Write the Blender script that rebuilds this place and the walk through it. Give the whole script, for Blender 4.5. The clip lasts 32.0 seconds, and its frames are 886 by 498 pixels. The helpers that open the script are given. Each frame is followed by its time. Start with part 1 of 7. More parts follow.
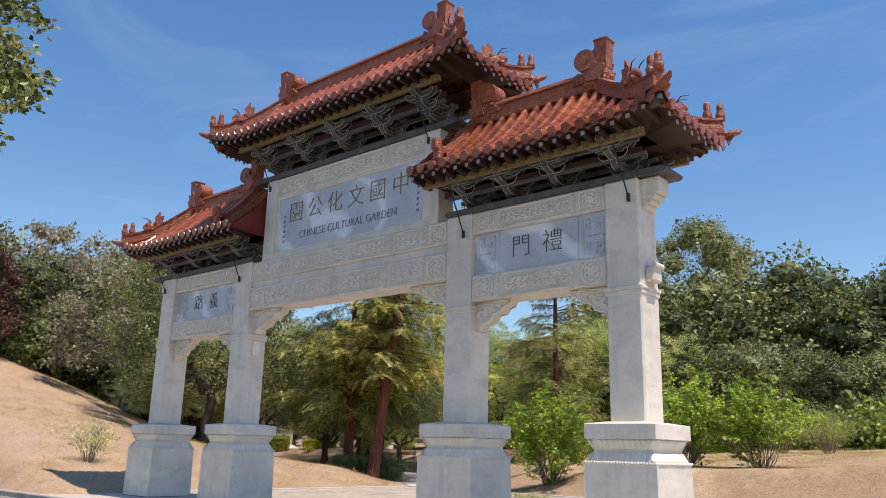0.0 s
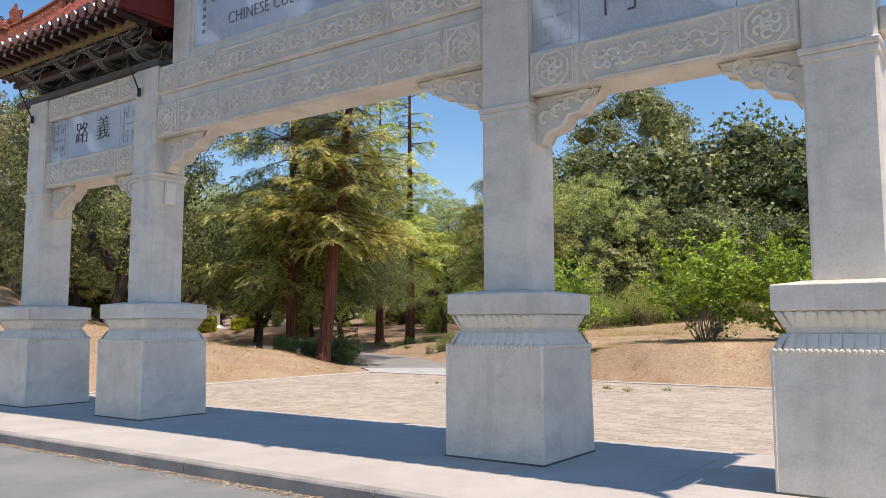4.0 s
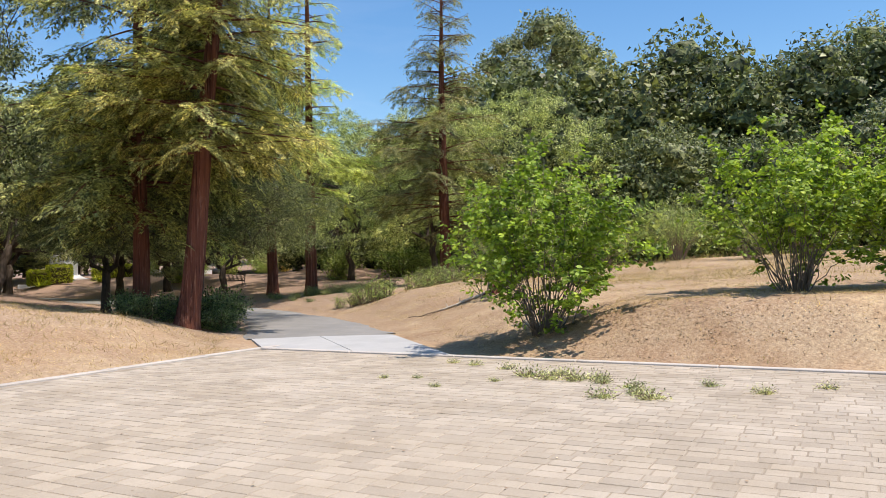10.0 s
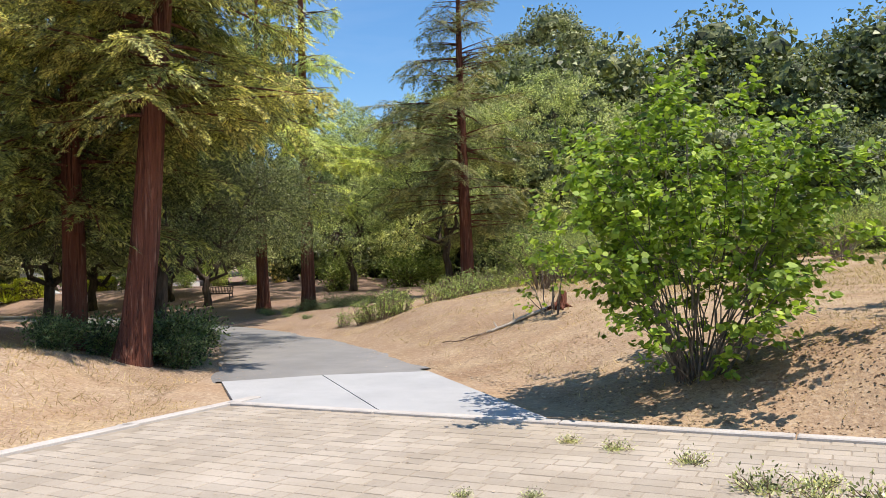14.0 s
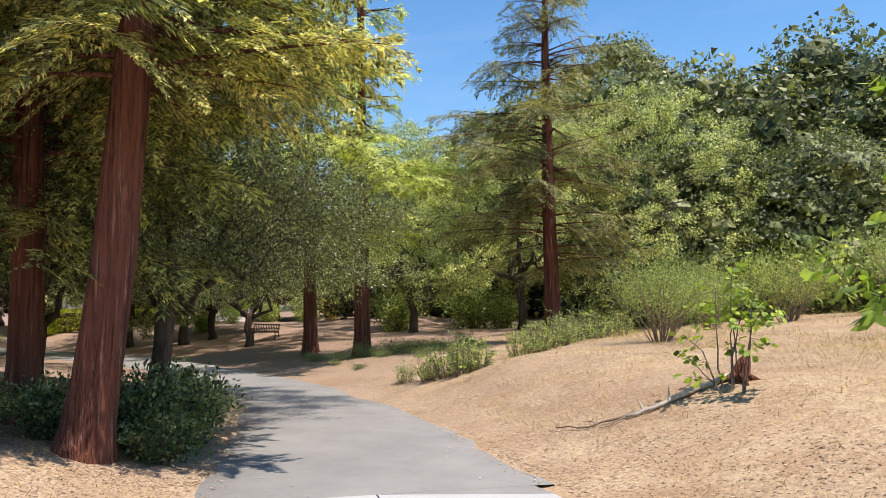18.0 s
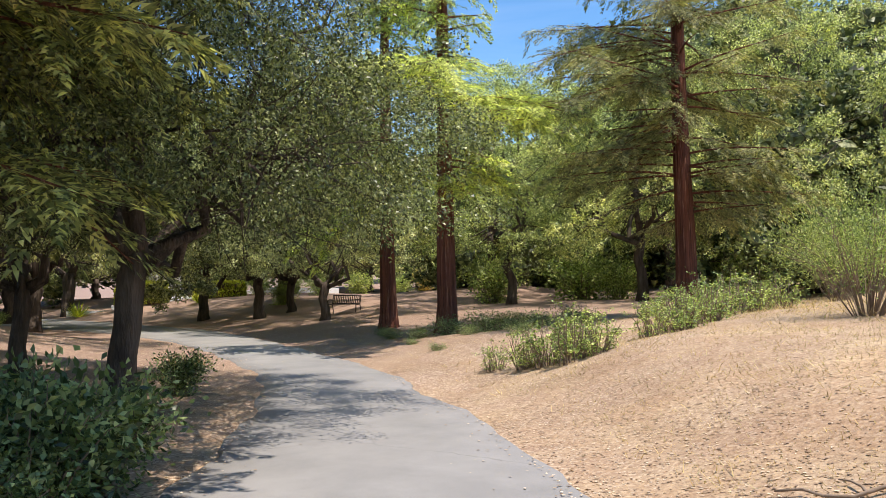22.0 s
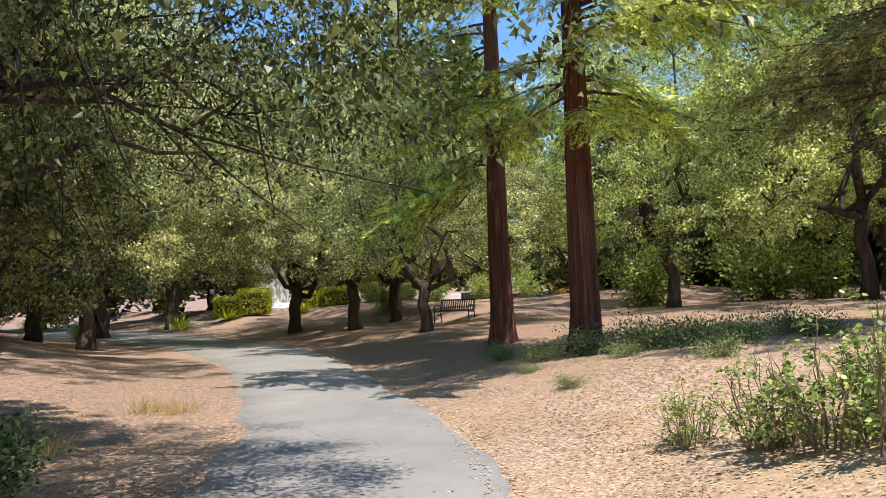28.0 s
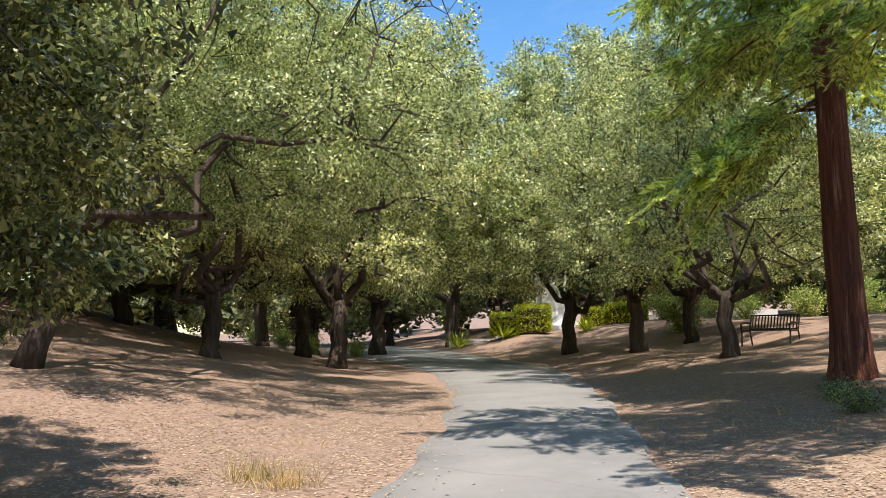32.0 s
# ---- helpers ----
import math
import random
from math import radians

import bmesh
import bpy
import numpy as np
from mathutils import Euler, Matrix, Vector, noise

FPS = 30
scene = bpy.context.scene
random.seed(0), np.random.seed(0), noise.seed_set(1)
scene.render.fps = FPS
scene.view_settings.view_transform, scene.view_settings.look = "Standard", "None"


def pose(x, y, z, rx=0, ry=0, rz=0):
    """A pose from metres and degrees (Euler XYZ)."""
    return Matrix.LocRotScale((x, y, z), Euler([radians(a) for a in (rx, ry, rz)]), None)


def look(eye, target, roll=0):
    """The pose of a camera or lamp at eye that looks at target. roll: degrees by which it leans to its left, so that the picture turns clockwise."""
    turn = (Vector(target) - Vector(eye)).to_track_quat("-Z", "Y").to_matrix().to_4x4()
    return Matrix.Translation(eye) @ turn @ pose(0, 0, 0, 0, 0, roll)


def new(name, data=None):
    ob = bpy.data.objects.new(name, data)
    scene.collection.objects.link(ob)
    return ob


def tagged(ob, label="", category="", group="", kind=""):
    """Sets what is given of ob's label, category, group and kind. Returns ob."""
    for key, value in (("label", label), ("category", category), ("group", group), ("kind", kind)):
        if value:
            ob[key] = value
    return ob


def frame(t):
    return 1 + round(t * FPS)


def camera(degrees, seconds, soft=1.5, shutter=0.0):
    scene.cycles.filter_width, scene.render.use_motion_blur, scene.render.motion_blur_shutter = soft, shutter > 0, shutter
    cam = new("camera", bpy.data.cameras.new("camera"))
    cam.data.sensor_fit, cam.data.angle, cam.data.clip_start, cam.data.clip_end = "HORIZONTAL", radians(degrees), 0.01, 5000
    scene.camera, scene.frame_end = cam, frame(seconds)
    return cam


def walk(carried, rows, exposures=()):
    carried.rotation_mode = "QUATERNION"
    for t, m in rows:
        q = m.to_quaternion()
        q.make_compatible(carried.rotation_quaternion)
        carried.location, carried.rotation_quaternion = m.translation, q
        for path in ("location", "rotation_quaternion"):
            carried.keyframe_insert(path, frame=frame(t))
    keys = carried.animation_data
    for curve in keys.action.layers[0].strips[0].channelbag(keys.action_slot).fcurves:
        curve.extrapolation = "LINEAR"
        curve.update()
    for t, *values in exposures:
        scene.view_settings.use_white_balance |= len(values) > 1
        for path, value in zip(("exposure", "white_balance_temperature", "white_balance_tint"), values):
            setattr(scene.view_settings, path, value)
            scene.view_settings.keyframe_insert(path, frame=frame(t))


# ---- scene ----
cam = camera(58.6, 32.0, soft=0.85)
PATH = [
    (0, (11.242, -12.302, 1.491), (9.969, -10.842, 1.986), 1.5),
    (0.5, (10.694, -11.718, 1.485), (9.384, -10.28, 1.951), 1.4),
    (1, (10.121, -11.12, 1.472), (8.782, -9.696, 1.894), 1.1),
    (1.5, (9.422, -10.569, 1.511), (8.09, -9.122, 1.874), 0.3),
    (2, (8.764, -10.013, 1.506), (7.446, -8.542, 1.814), -0.0),
    (2.5, (8.099, -9.6, 1.565), (6.811, -8.091, 1.819), -0.4),
    (3, (7.422, -9.088, 1.587), (6.169, -7.545, 1.802), -0.4),
    (3.5, (6.54, -8.711, 1.607), (5.358, -7.109, 1.799), -0.5),
    (5.5, (4.033, -6.365, 1.65), (2.911, -4.721, 1.85), 0.1),
    (6, (3.377, -5.805, 1.664), (2.274, -4.147, 1.844), -0.3),
    (6.5, (2.649, -5.278, 1.649), (1.569, -3.601, 1.8), -0.3),
    (7, (2.135, -4.553, 1.584), (1.088, -2.853, 1.706), -0.6),
    (7.5, (1.552, -3.89, 1.625), (0.547, -2.164, 1.719), 0.1),
    (8, (1.015, -3.189, 1.544), (0.054, -1.436, 1.623), -0.4),
    (8.5, (0.467, -2.512, 1.528), (-0.473, -0.748, 1.598), -0.4),
    (9, (0.011, -1.798, 1.559), (-0.916, -0.027, 1.621), -0.8),
    (9.5, (-0.428, -1.125, 1.607), (-1.358, 0.644, 1.662), -1.0),
    (10, (-0.809, -0.5, 1.686), (-1.735, 1.272, 1.736), -1.0),
    (10.5, (-1.221, 0.125, 1.678), (-2.133, 1.904, 1.718), -0.8),
    (11, (-1.681, 0.804, 1.653), (-2.573, 2.594, 1.685), -0.8),
    (11.5, (-2.166, 1.453, 1.656), (-3.037, 3.253, 1.681), -0.8),
    (12, (-2.675, 2.071, 1.637), (-3.536, 3.876, 1.66), -1.1),
    (12.5, (-3.175, 2.706, 1.636), (-4.038, 4.51, 1.662), -1.3),
    (13, (-3.697, 3.35, 1.627), (-4.574, 5.147, 1.666), -1.5),
    (13.5, (-4.189, 3.987, 1.666), (-5.08, 5.777, 1.72), -1.6),
    (14, (-4.681, 4.599, 1.664), (-5.598, 6.375, 1.736), -1.8),
    (14.5, (-5.161, 5.28, 1.677), (-6.102, 7.043, 1.761), -2.0),
    (15, (-5.629, 5.894, 1.668), (-6.602, 7.639, 1.766), -2.1),
    (15.5, (-6.072, 6.572, 1.668), (-7.073, 8.3, 1.78), -2.2),
    (17.5, (-7.524, 8.476, 1.883), (-8.551, 10.184, 2.058), -0.8),
    (18, (-8.002, 9.125, 1.887), (-9.038, 10.827, 2.055), -0.6),
    (18.5, (-8.438, 9.844, 1.847), (-9.487, 11.539, 2.003), -0.6),
    (19, (-8.902, 10.554, 1.831), (-9.974, 12.237, 1.967), -0.5),
    (19.5, (-9.319, 11.098, 1.778), (-10.408, 12.771, 1.901), -0.3),
    (20, (-9.726, 11.617, 1.75), (-10.846, 13.27, 1.859), -0.4),
    (20.5, (-10.019, 12.181, 1.781), (-11.175, 13.81, 1.876), -0.7),
    (21, (-10.334, 12.759, 1.749), (-11.535, 14.356, 1.837), -0.9),
    (21.5, (-10.573, 13.307, 1.747), (-11.81, 14.876, 1.835), -1.0),
    (22, (-10.872, 13.908, 1.725), (-12.125, 15.464, 1.828), -0.8),
    (22.5, (-11.201, 14.391, 1.755), (-12.448, 15.95, 1.882), -0.6),
    (23, (-11.598, 14.949, 1.787), (-12.826, 16.521, 1.943), -0.7),
    (23.5, (-12.054, 15.477, 1.745), (-13.266, 17.059, 1.918), -1.0),
    (24, (-12.485, 16.059, 1.755), (-13.691, 17.646, 1.928), -1.5),
    (24.5, (-12.896, 16.578, 1.723), (-14.118, 18.152, 1.886), -2.0),
    (25, (-13.332, 17.136, 1.67), (-14.584, 18.687, 1.83), -2.1),
    (25.5, (-13.753, 17.642, 1.612), (-15.051, 19.155, 1.773), -2.1),
    (27.5, (-15.433, 19.613, 1.56), (-16.898, 20.966, 1.713), -2.2),
    (28, (-15.878, 20.221, 1.527), (-17.378, 21.537, 1.656), -1.9),
    (28.5, (-16.377, 20.831, 1.507), (-17.91, 22.113, 1.607), -1.4),
    (29, (-16.927, 21.422, 1.475), (-18.491, 22.667, 1.56), -1.2),
    (29.5, (-17.532, 21.974, 1.452), (-19.123, 23.183, 1.541), -1.4),
    (30, (-18.114, 22.384, 1.45), (-19.735, 23.551, 1.55), -1.8),
    (30.5, (-18.676, 22.855, 1.431), (-20.335, 23.966, 1.548), -2.1),
    (31, (-19.202, 23.324, 1.39), (-20.92, 24.338, 1.53), -2.0),
    (31.5, (-19.563, 23.585, 1.381), (-21.354, 24.459, 1.544), -1.9),
    (32, (-19.889, 23.806, 1.39), (-21.762, 24.478, 1.589), -1.4),
]
walk(cam, [(t, look(eye, target, roll)) for t, eye, target, roll in PATH], [(0, 0.08, 6950, 19), (5, 0.14, 6900, 18), (9, 0.18, 6700, 15), (15, 0.26, 6550, 14), (19, 0.42, 6700, 15), (23, 0.5, 6500, 15), (28, 0.55, 6500, 14), (32, 0.55, 6450, 13)])


# ---- world and sun ----
SUN_EL, SUN_AZ = 68.0, 91.5  # degrees above the horizon; clockwise from +y
world = bpy.data.worlds.new("world")
scene.world = world
world.use_nodes = True
wn = world.node_tree
sky = wn.nodes.new("ShaderNodeTexSky")
sky.sky_type, sky.sun_disc = "NISHITA", False
sky.sun_elevation, sky.sun_rotation = radians(SUN_EL), radians(SUN_AZ)
sky.air_density, sky.dust_density, sky.ozone_density = 1.2, 0.2, 3.2
tone = wn.nodes.new("ShaderNodeHueSaturation")
tone.inputs["Saturation"].default_value = 1.26
wn.links.new(sky.outputs[0], tone.inputs["Color"])
way = wn.nodes.new("ShaderNodeTexCoord")
stretch = wn.nodes.new("ShaderNodeMapping")
stretch.inputs["Scale"].default_value = (1.2, 2.6, 7.0)
stretch.inputs["Rotation"].default_value = (0.0, 0.25, 0.5)
wisp = wn.nodes.new("ShaderNodeTexNoise")
wisp.inputs["Scale"].default_value, wisp.inputs["Detail"].default_value, wisp.inputs["Roughness"].default_value, wisp.inputs["Distortion"].default_value = 1.6, 7.0, 0.6, 0.6
thin = wn.nodes.new("ShaderNodeMapRange")
thin.inputs[1].default_value, thin.inputs[2].default_value, thin.inputs[4].default_value = 0.5, 0.8, 0.1
veil = wn.nodes.new("ShaderNodeMix")
veil.data_type = "RGBA"
veil.inputs[7].default_value = (6.2, 6.6, 7.2, 1.0)
wn.links.new(way.outputs["Generated"], stretch.inputs[0])
wn.links.new(stretch.outputs[0], wisp.inputs["Vector"])
wn.links.new(wisp.outputs["Fac"], thin.inputs[0])
wn.links.new(thin.outputs[0], veil.inputs[0])
wn.links.new(tone.outputs[0], veil.inputs[6])
wn.links.new(veil.outputs[2], wn.nodes["Background"].inputs[0])
wn.nodes["Background"].inputs[1].default_value = 0.148
sun_data = bpy.data.lights.new("sun", "SUN")
sun_data.energy, sun_data.angle, sun_data.color = 5.0, radians(0.53), (1.0, 0.93, 0.82)
sun = new("sun", sun_data)
_e, _a = radians(SUN_EL), radians(SUN_AZ)
sun_way = Vector((math.cos(_e) * math.sin(_a), math.cos(_e) * math.cos(_a), math.sin(_e)))
sun.matrix_world = look(sun_way * 80, (0, 0, 0))

# ---- materials ----
def mat(name, rough=0.8, metal=0.0, spec=0.5):
    m = bpy.data.materials.new(name)
    m.use_nodes = True
    b = m.node_tree.nodes["Principled BSDF"]
    b.inputs["Roughness"].default_value, b.inputs["Metallic"].default_value = rough, metal
    b.inputs["Specular IOR Level"].default_value = spec
    return m, m.node_tree, b


def coords(nt):
    return nt.nodes.new("ShaderNodeNewGeometry").outputs["Position"]


def noise_tex(nt, scale, detail=4.0, rough=0.6, vec=None, stretch=None):
    n = nt.nodes.new("ShaderNodeTexNoise")
    n.inputs["Scale"].default_value, n.inputs["Detail"].default_value, n.inputs["Roughness"].default_value = scale, detail, rough
    v = vec if vec is not None else coords(nt)
    if stretch:
        mp = nt.nodes.new("ShaderNodeMapping")
        mp.inputs["Scale"].default_value = stretch
        nt.links.new(v, mp.inputs[0])
        v = mp.outputs[0]
    nt.links.new(v, n.inputs["Vector"])
    return n.outputs["Fac"]


def ramp(nt, fac, *stops):
    r = nt.nodes.new("ShaderNodeValToRGB")
    e = r.color_ramp.elements
    while len(e) < len(stops):
        e.new(0.5)
    for k, (p, c) in zip(e, stops):
        k.position, k.color = p, (*c, 1)
    nt.links.new(fac, r.inputs[0])
    return r.outputs[0]


def mixc(nt, fac, a, b, mode="MIX"):
    m = nt.nodes.new("ShaderNodeMix")
    m.data_type, m.blend_type = "RGBA", mode
    for sock, v in ((m.inputs[0], fac), (m.inputs[6], a), (m.inputs[7], b)):
        if isinstance(v, (int, float)):
            sock.default_value = v
        elif isinstance(v, tuple):
            sock.default_value = (*v, 1)
        else:
            nt.links.new(v, sock)
    return m.outputs[2]


def bump(nt, b, height, strength=0.3, dist=0.02):
    n = nt.nodes.new("ShaderNodeBump")
    n.inputs["Strength"].default_value, n.inputs["Distance"].default_value = strength, dist
    nt.links.new(height, n.inputs["Height"])
    nt.links.new(n.outputs[0], b.inputs["Normal"])


def by_object(nt):
    return nt.nodes.new("ShaderNodeObjectInfo").outputs["Random"]


def by_island(nt):
    return nt.nodes.new("ShaderNodeNewGeometry").outputs["Random Per Island"]


def surface(name, c0, c1, scale=1.5, fine=30.0, rough=0.85, bumps=0.3, bdist=0.01, stretch=None, extra=None, island=0.0, objrand=0.0, spec=0.4):
    """A two-scale surface: broad stains between c0 and c1 and a fine grain with relief."""
    m, nt, b = mat(name, rough, spec=spec)
    big = noise_tex(nt, scale, 5, 0.65, stretch=stretch)
    fin = noise_tex(nt, fine, 3, 0.6, stretch=stretch)
    col = ramp(nt, big, (0.3, c0), (0.7, c1))
    col = mixc(nt, 0.5, col, ramp(nt, fin, (0.25, (0.35, 0.35, 0.35)), (0.75, (0.65, 0.65, 0.65))), "OVERLAY")
    if island or objrand:
        r = by_object(nt) if objrand else by_island(nt)
        k = objrand or island
        col = mixc(nt, 1.0, col, ramp(nt, r, (0.0, (1 - k,) * 3), (1.0, (1.0, 1.0, 1.0))), "MULTIPLY")
    if extra:
        col = extra(nt, col)
    nt.links.new(col, b.inputs["Base Color"])
    bump(nt, b, fin, bumps, bdist)
    return m


def leaf_mat(name, c0, c1, c2, through_amount=0.35, rough=0.5, drift=1.0):
    """Leaves: a colour for each leaf, a drift over the crown and from tree to tree, and light that comes through."""
    m, nt, b = mat(name, rough, spec=0.3)
    r = by_island(nt)
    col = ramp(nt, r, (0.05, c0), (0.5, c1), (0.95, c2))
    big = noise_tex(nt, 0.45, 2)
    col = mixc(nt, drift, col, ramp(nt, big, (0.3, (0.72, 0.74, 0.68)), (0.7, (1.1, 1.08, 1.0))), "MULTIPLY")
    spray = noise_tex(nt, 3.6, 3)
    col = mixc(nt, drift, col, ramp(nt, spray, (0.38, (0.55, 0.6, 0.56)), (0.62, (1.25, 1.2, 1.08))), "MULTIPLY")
    col = mixc(nt, 1.0, col, ramp(nt, by_object(nt), (0.0, (0.86, 0.9, 0.84)), (0.5, (1.0, 1.0, 1.0)), (1.0, (1.12, 1.06, 1.0))), "MULTIPLY")
    nt.links.new(col, b.inputs["Base Color"])
    t = nt.nodes.new("ShaderNodeBsdfTranslucent")
    k = through_amount * 1.7
    tint = mixc(nt, 1.0, col, (1.12 * k, 1.18 * k, 0.74 * k), "MULTIPLY")
    nt.links.new(tint, t.inputs[0])
    mx = nt.nodes.new("ShaderNodeAddShader")
    nt.links.new(b.outputs[0], mx.inputs[0])
    nt.links.new(t.outputs[0], mx.inputs[1])
    nt.links.new(mx.outputs[0], nt.nodes["Material Output"].inputs[0])
    return m


def specks(nt, col):
    v = nt.nodes.new("ShaderNodeTexVoronoi")
    v.inputs["Scale"].default_value = 62.0
    nt.links.new(coords(nt), v.inputs["Vector"])
    dots = ramp(nt, v.outputs["Distance"], (0.11, (1, 1, 1)), (0.19, (0, 0, 0)))
    where = ramp(nt, noise_tex(nt, 2.2, 3), (0.42, (0, 0, 0)), (0.56, (0.85, 0.85, 0.85)))
    cloud = ramp(nt, noise_tex(nt, 1.6, 7, 0.7, stretch=(1.0, 1.0, 2.2)), (0.5, (0, 0, 0)), (0.66, (0.42, 0.42, 0.42)))
    col = mixc(nt, cloud, col, (0.43, 0.41, 0.385))
    f = mixc(nt, 1.0, dots, where, "MULTIPLY")
    col = mixc(nt, f, col, (0.12, 0.11, 0.10))
    drip = ramp(nt, noise_tex(nt, 1.2, 6, 0.7, stretch=(2.2, 2.2, 0.25)), (0.52, (0, 0, 0)), (0.74, (0.38, 0.38, 0.38)))
    return mixc(nt, drip, col, (0.36, 0.33, 0.28))


def veins(nt, col):
    w = nt.nodes.new("ShaderNodeTexWave")
    w.inputs["Scale"].default_value, w.inputs["Distortion"].default_value, w.inputs["Detail"].default_value = 0.35, 9.0, 4.0
    w.bands_direction = "DIAGONAL"
    nt.links.new(coords(nt), w.inputs["Vector"])
    f = ramp(nt, w.outputs["Fac"], (0.0, (0.75, 0.75, 0.75)), (0.28, (0, 0, 0)))
    return mixc(nt, f, col, (0.80, 0.82, 0.86))


MARBLE = surface("white_marble", (0.60, 0.54, 0.46), (0.79, 0.725, 0.625), 0.9, 40, 0.6, 0.12, 0.004, extra=specks)
MARBLE_CARVED = surface("carved_marble", (0.66, 0.59, 0.495), (0.82, 0.755, 0.65), 2.0, 45, 0.7, 0.2, 0.006)
BLUE_MARBLE = surface("blue_marble", (0.40, 0.43, 0.475), (0.58, 0.605, 0.645), 0.8, 30, 0.4, 0.08, 0.003, extra=veins)
# carving ground: the same marble, with the recess shade put into its colour
RECESS_SHADE = surface("carving_ground", (0.50, 0.455, 0.38), (0.68, 0.625, 0.54), 2.5, 40, 0.8, 0.3, 0.006)
INK_PALE = surface("weathered_dark_paint", (0.16, 0.165, 0.18), (0.26, 0.265, 0.28), 6, 40, 0.6, 0.1)
GOLD = surface("gold_paint", (0.20, 0.13, 0.04), (0.34, 0.23, 0.08), 6, 40, 0.45, 0.1)
INK = surface("dark_paint", (0.08, 0.08, 0.085), (0.14, 0.135, 0.13), 6, 40, 0.6, 0.1)
TILE = surface("orange_glazed_tile", (0.22, 0.05, 0.022), (0.50, 0.15, 0.068), 3.5, 28, 0.24, 0.35, 0.008, objrand=0.45, spec=0.55)
ORNAMENT = surface("orange_glazed_ornament", (0.20, 0.046, 0.02), (0.46, 0.135, 0.055), 6.0, 22, 0.3, 1.0, 0.05, spec=0.5)
# under-eave red-brown, deepened to near black by eave shade in the colour
UNDEREAVE = surface("eave_shaded_red_timber", (0.035, 0.013, 0.010), (0.06, 0.022, 0.017), 2, 30, 0.7, 0.2)
GABLE_RED = surface("gable_red_board", (0.17, 0.02, 0.018), (0.23, 0.03, 0.025), 2, 30, 0.6, 0.2)
FRIEZE = surface("painted_frieze", (0.10, 0.055, 0.025), (0.32, 0.22, 0.08), 14, 40, 0.6, 0.3)
# grey bracket stone, painted darker for the shade below the eaves
BRACKET = surface("shade_darkened_bracket_stone", (0.06, 0.055, 0.048), (0.13, 0.12, 0.105), 3, 30, 0.7, 0.2, 0.006)
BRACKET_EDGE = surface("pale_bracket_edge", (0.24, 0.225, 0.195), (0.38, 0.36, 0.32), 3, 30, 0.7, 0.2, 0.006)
CONCRETE = surface("sidewalk_concrete", (0.39, 0.36, 0.32), (0.50, 0.465, 0.415), 0.8, 60, 0.9, 0.15, 0.004)
APRON = surface("pale_apron_concrete", (0.37, 0.37, 0.365), (0.46, 0.46, 0.45), 0.8, 60, 0.9, 0.15, 0.004)
KERB = surface("kerb_concrete", (0.42, 0.38, 0.34), (0.58, 0.54, 0.49), 1.5, 50, 0.9, 0.25, 0.006)
PAVER = surface("tan_paver", (0.39, 0.325, 0.245), (0.53, 0.46, 0.375), 0.7, 70, 0.9, 0.25, 0.005, island=0.2)
PAVER_ONE = surface("tan_paver_piece", (0.39, 0.325, 0.245), (0.53, 0.46, 0.375), 0.7, 70, 0.9, 0.25, 0.005, objrand=0.2)
SAND = surface("joint_sand", (0.27, 0.225, 0.17), (0.40, 0.34, 0.265), 2, 80, 0.95, 0.3)


def cracks(nt, col):
    v = nt.nodes.new("ShaderNodeTexVoronoi")
    v.feature = "DISTANCE_TO_EDGE"
    v.inputs["Scale"].default_value = 0.33
    ns = nt.nodes.new("ShaderNodeTexNoise")
    ns.inputs["Scale"].default_value, ns.inputs["Detail"].default_value = 1.6, 5.0
    g = coords(nt)
    nt.links.new(g, ns.inputs["Vector"])
    nt.links.new(mixc(nt, 0.35, g, ns.outputs["Color"], "ADD"), v.inputs["Vector"])
    f = ramp(nt, v.outputs["Distance"], (0.0, (0.5, 0.5, 0.5)), (0.0045, (0, 0, 0)))
    here = ramp(nt, noise_tex(nt, 0.4, 3), (0.44, (0.1, 0.1, 0.1)), (0.6, (1, 1, 1)))
    col = mixc(nt, mixc(nt, 1.0, f, here, "MULTIPLY"), col, (0.10, 0.095, 0.085))
    blot = ramp(nt, noise_tex(nt, 0.5, 6, 0.7, stretch=(1.0, 0.5, 1.0)), (0.5, (0, 0, 0)), (0.72, (0.45, 0.45, 0.45)))
    return mixc(nt, blot, col, (0.33, 0.31, 0.28))


ASPHALT = surface("weathered_asphalt", (0.20, 0.195, 0.185), (0.275, 0.265, 0.25), 0.8, 110, 0.92, 0.4, 0.006, extra=cracks)
ROAD = surface("road_asphalt", (0.155, 0.165, 0.155), (0.245, 0.25, 0.235), 0.6, 90, 0.92, 0.4, 0.006, extra=cracks)


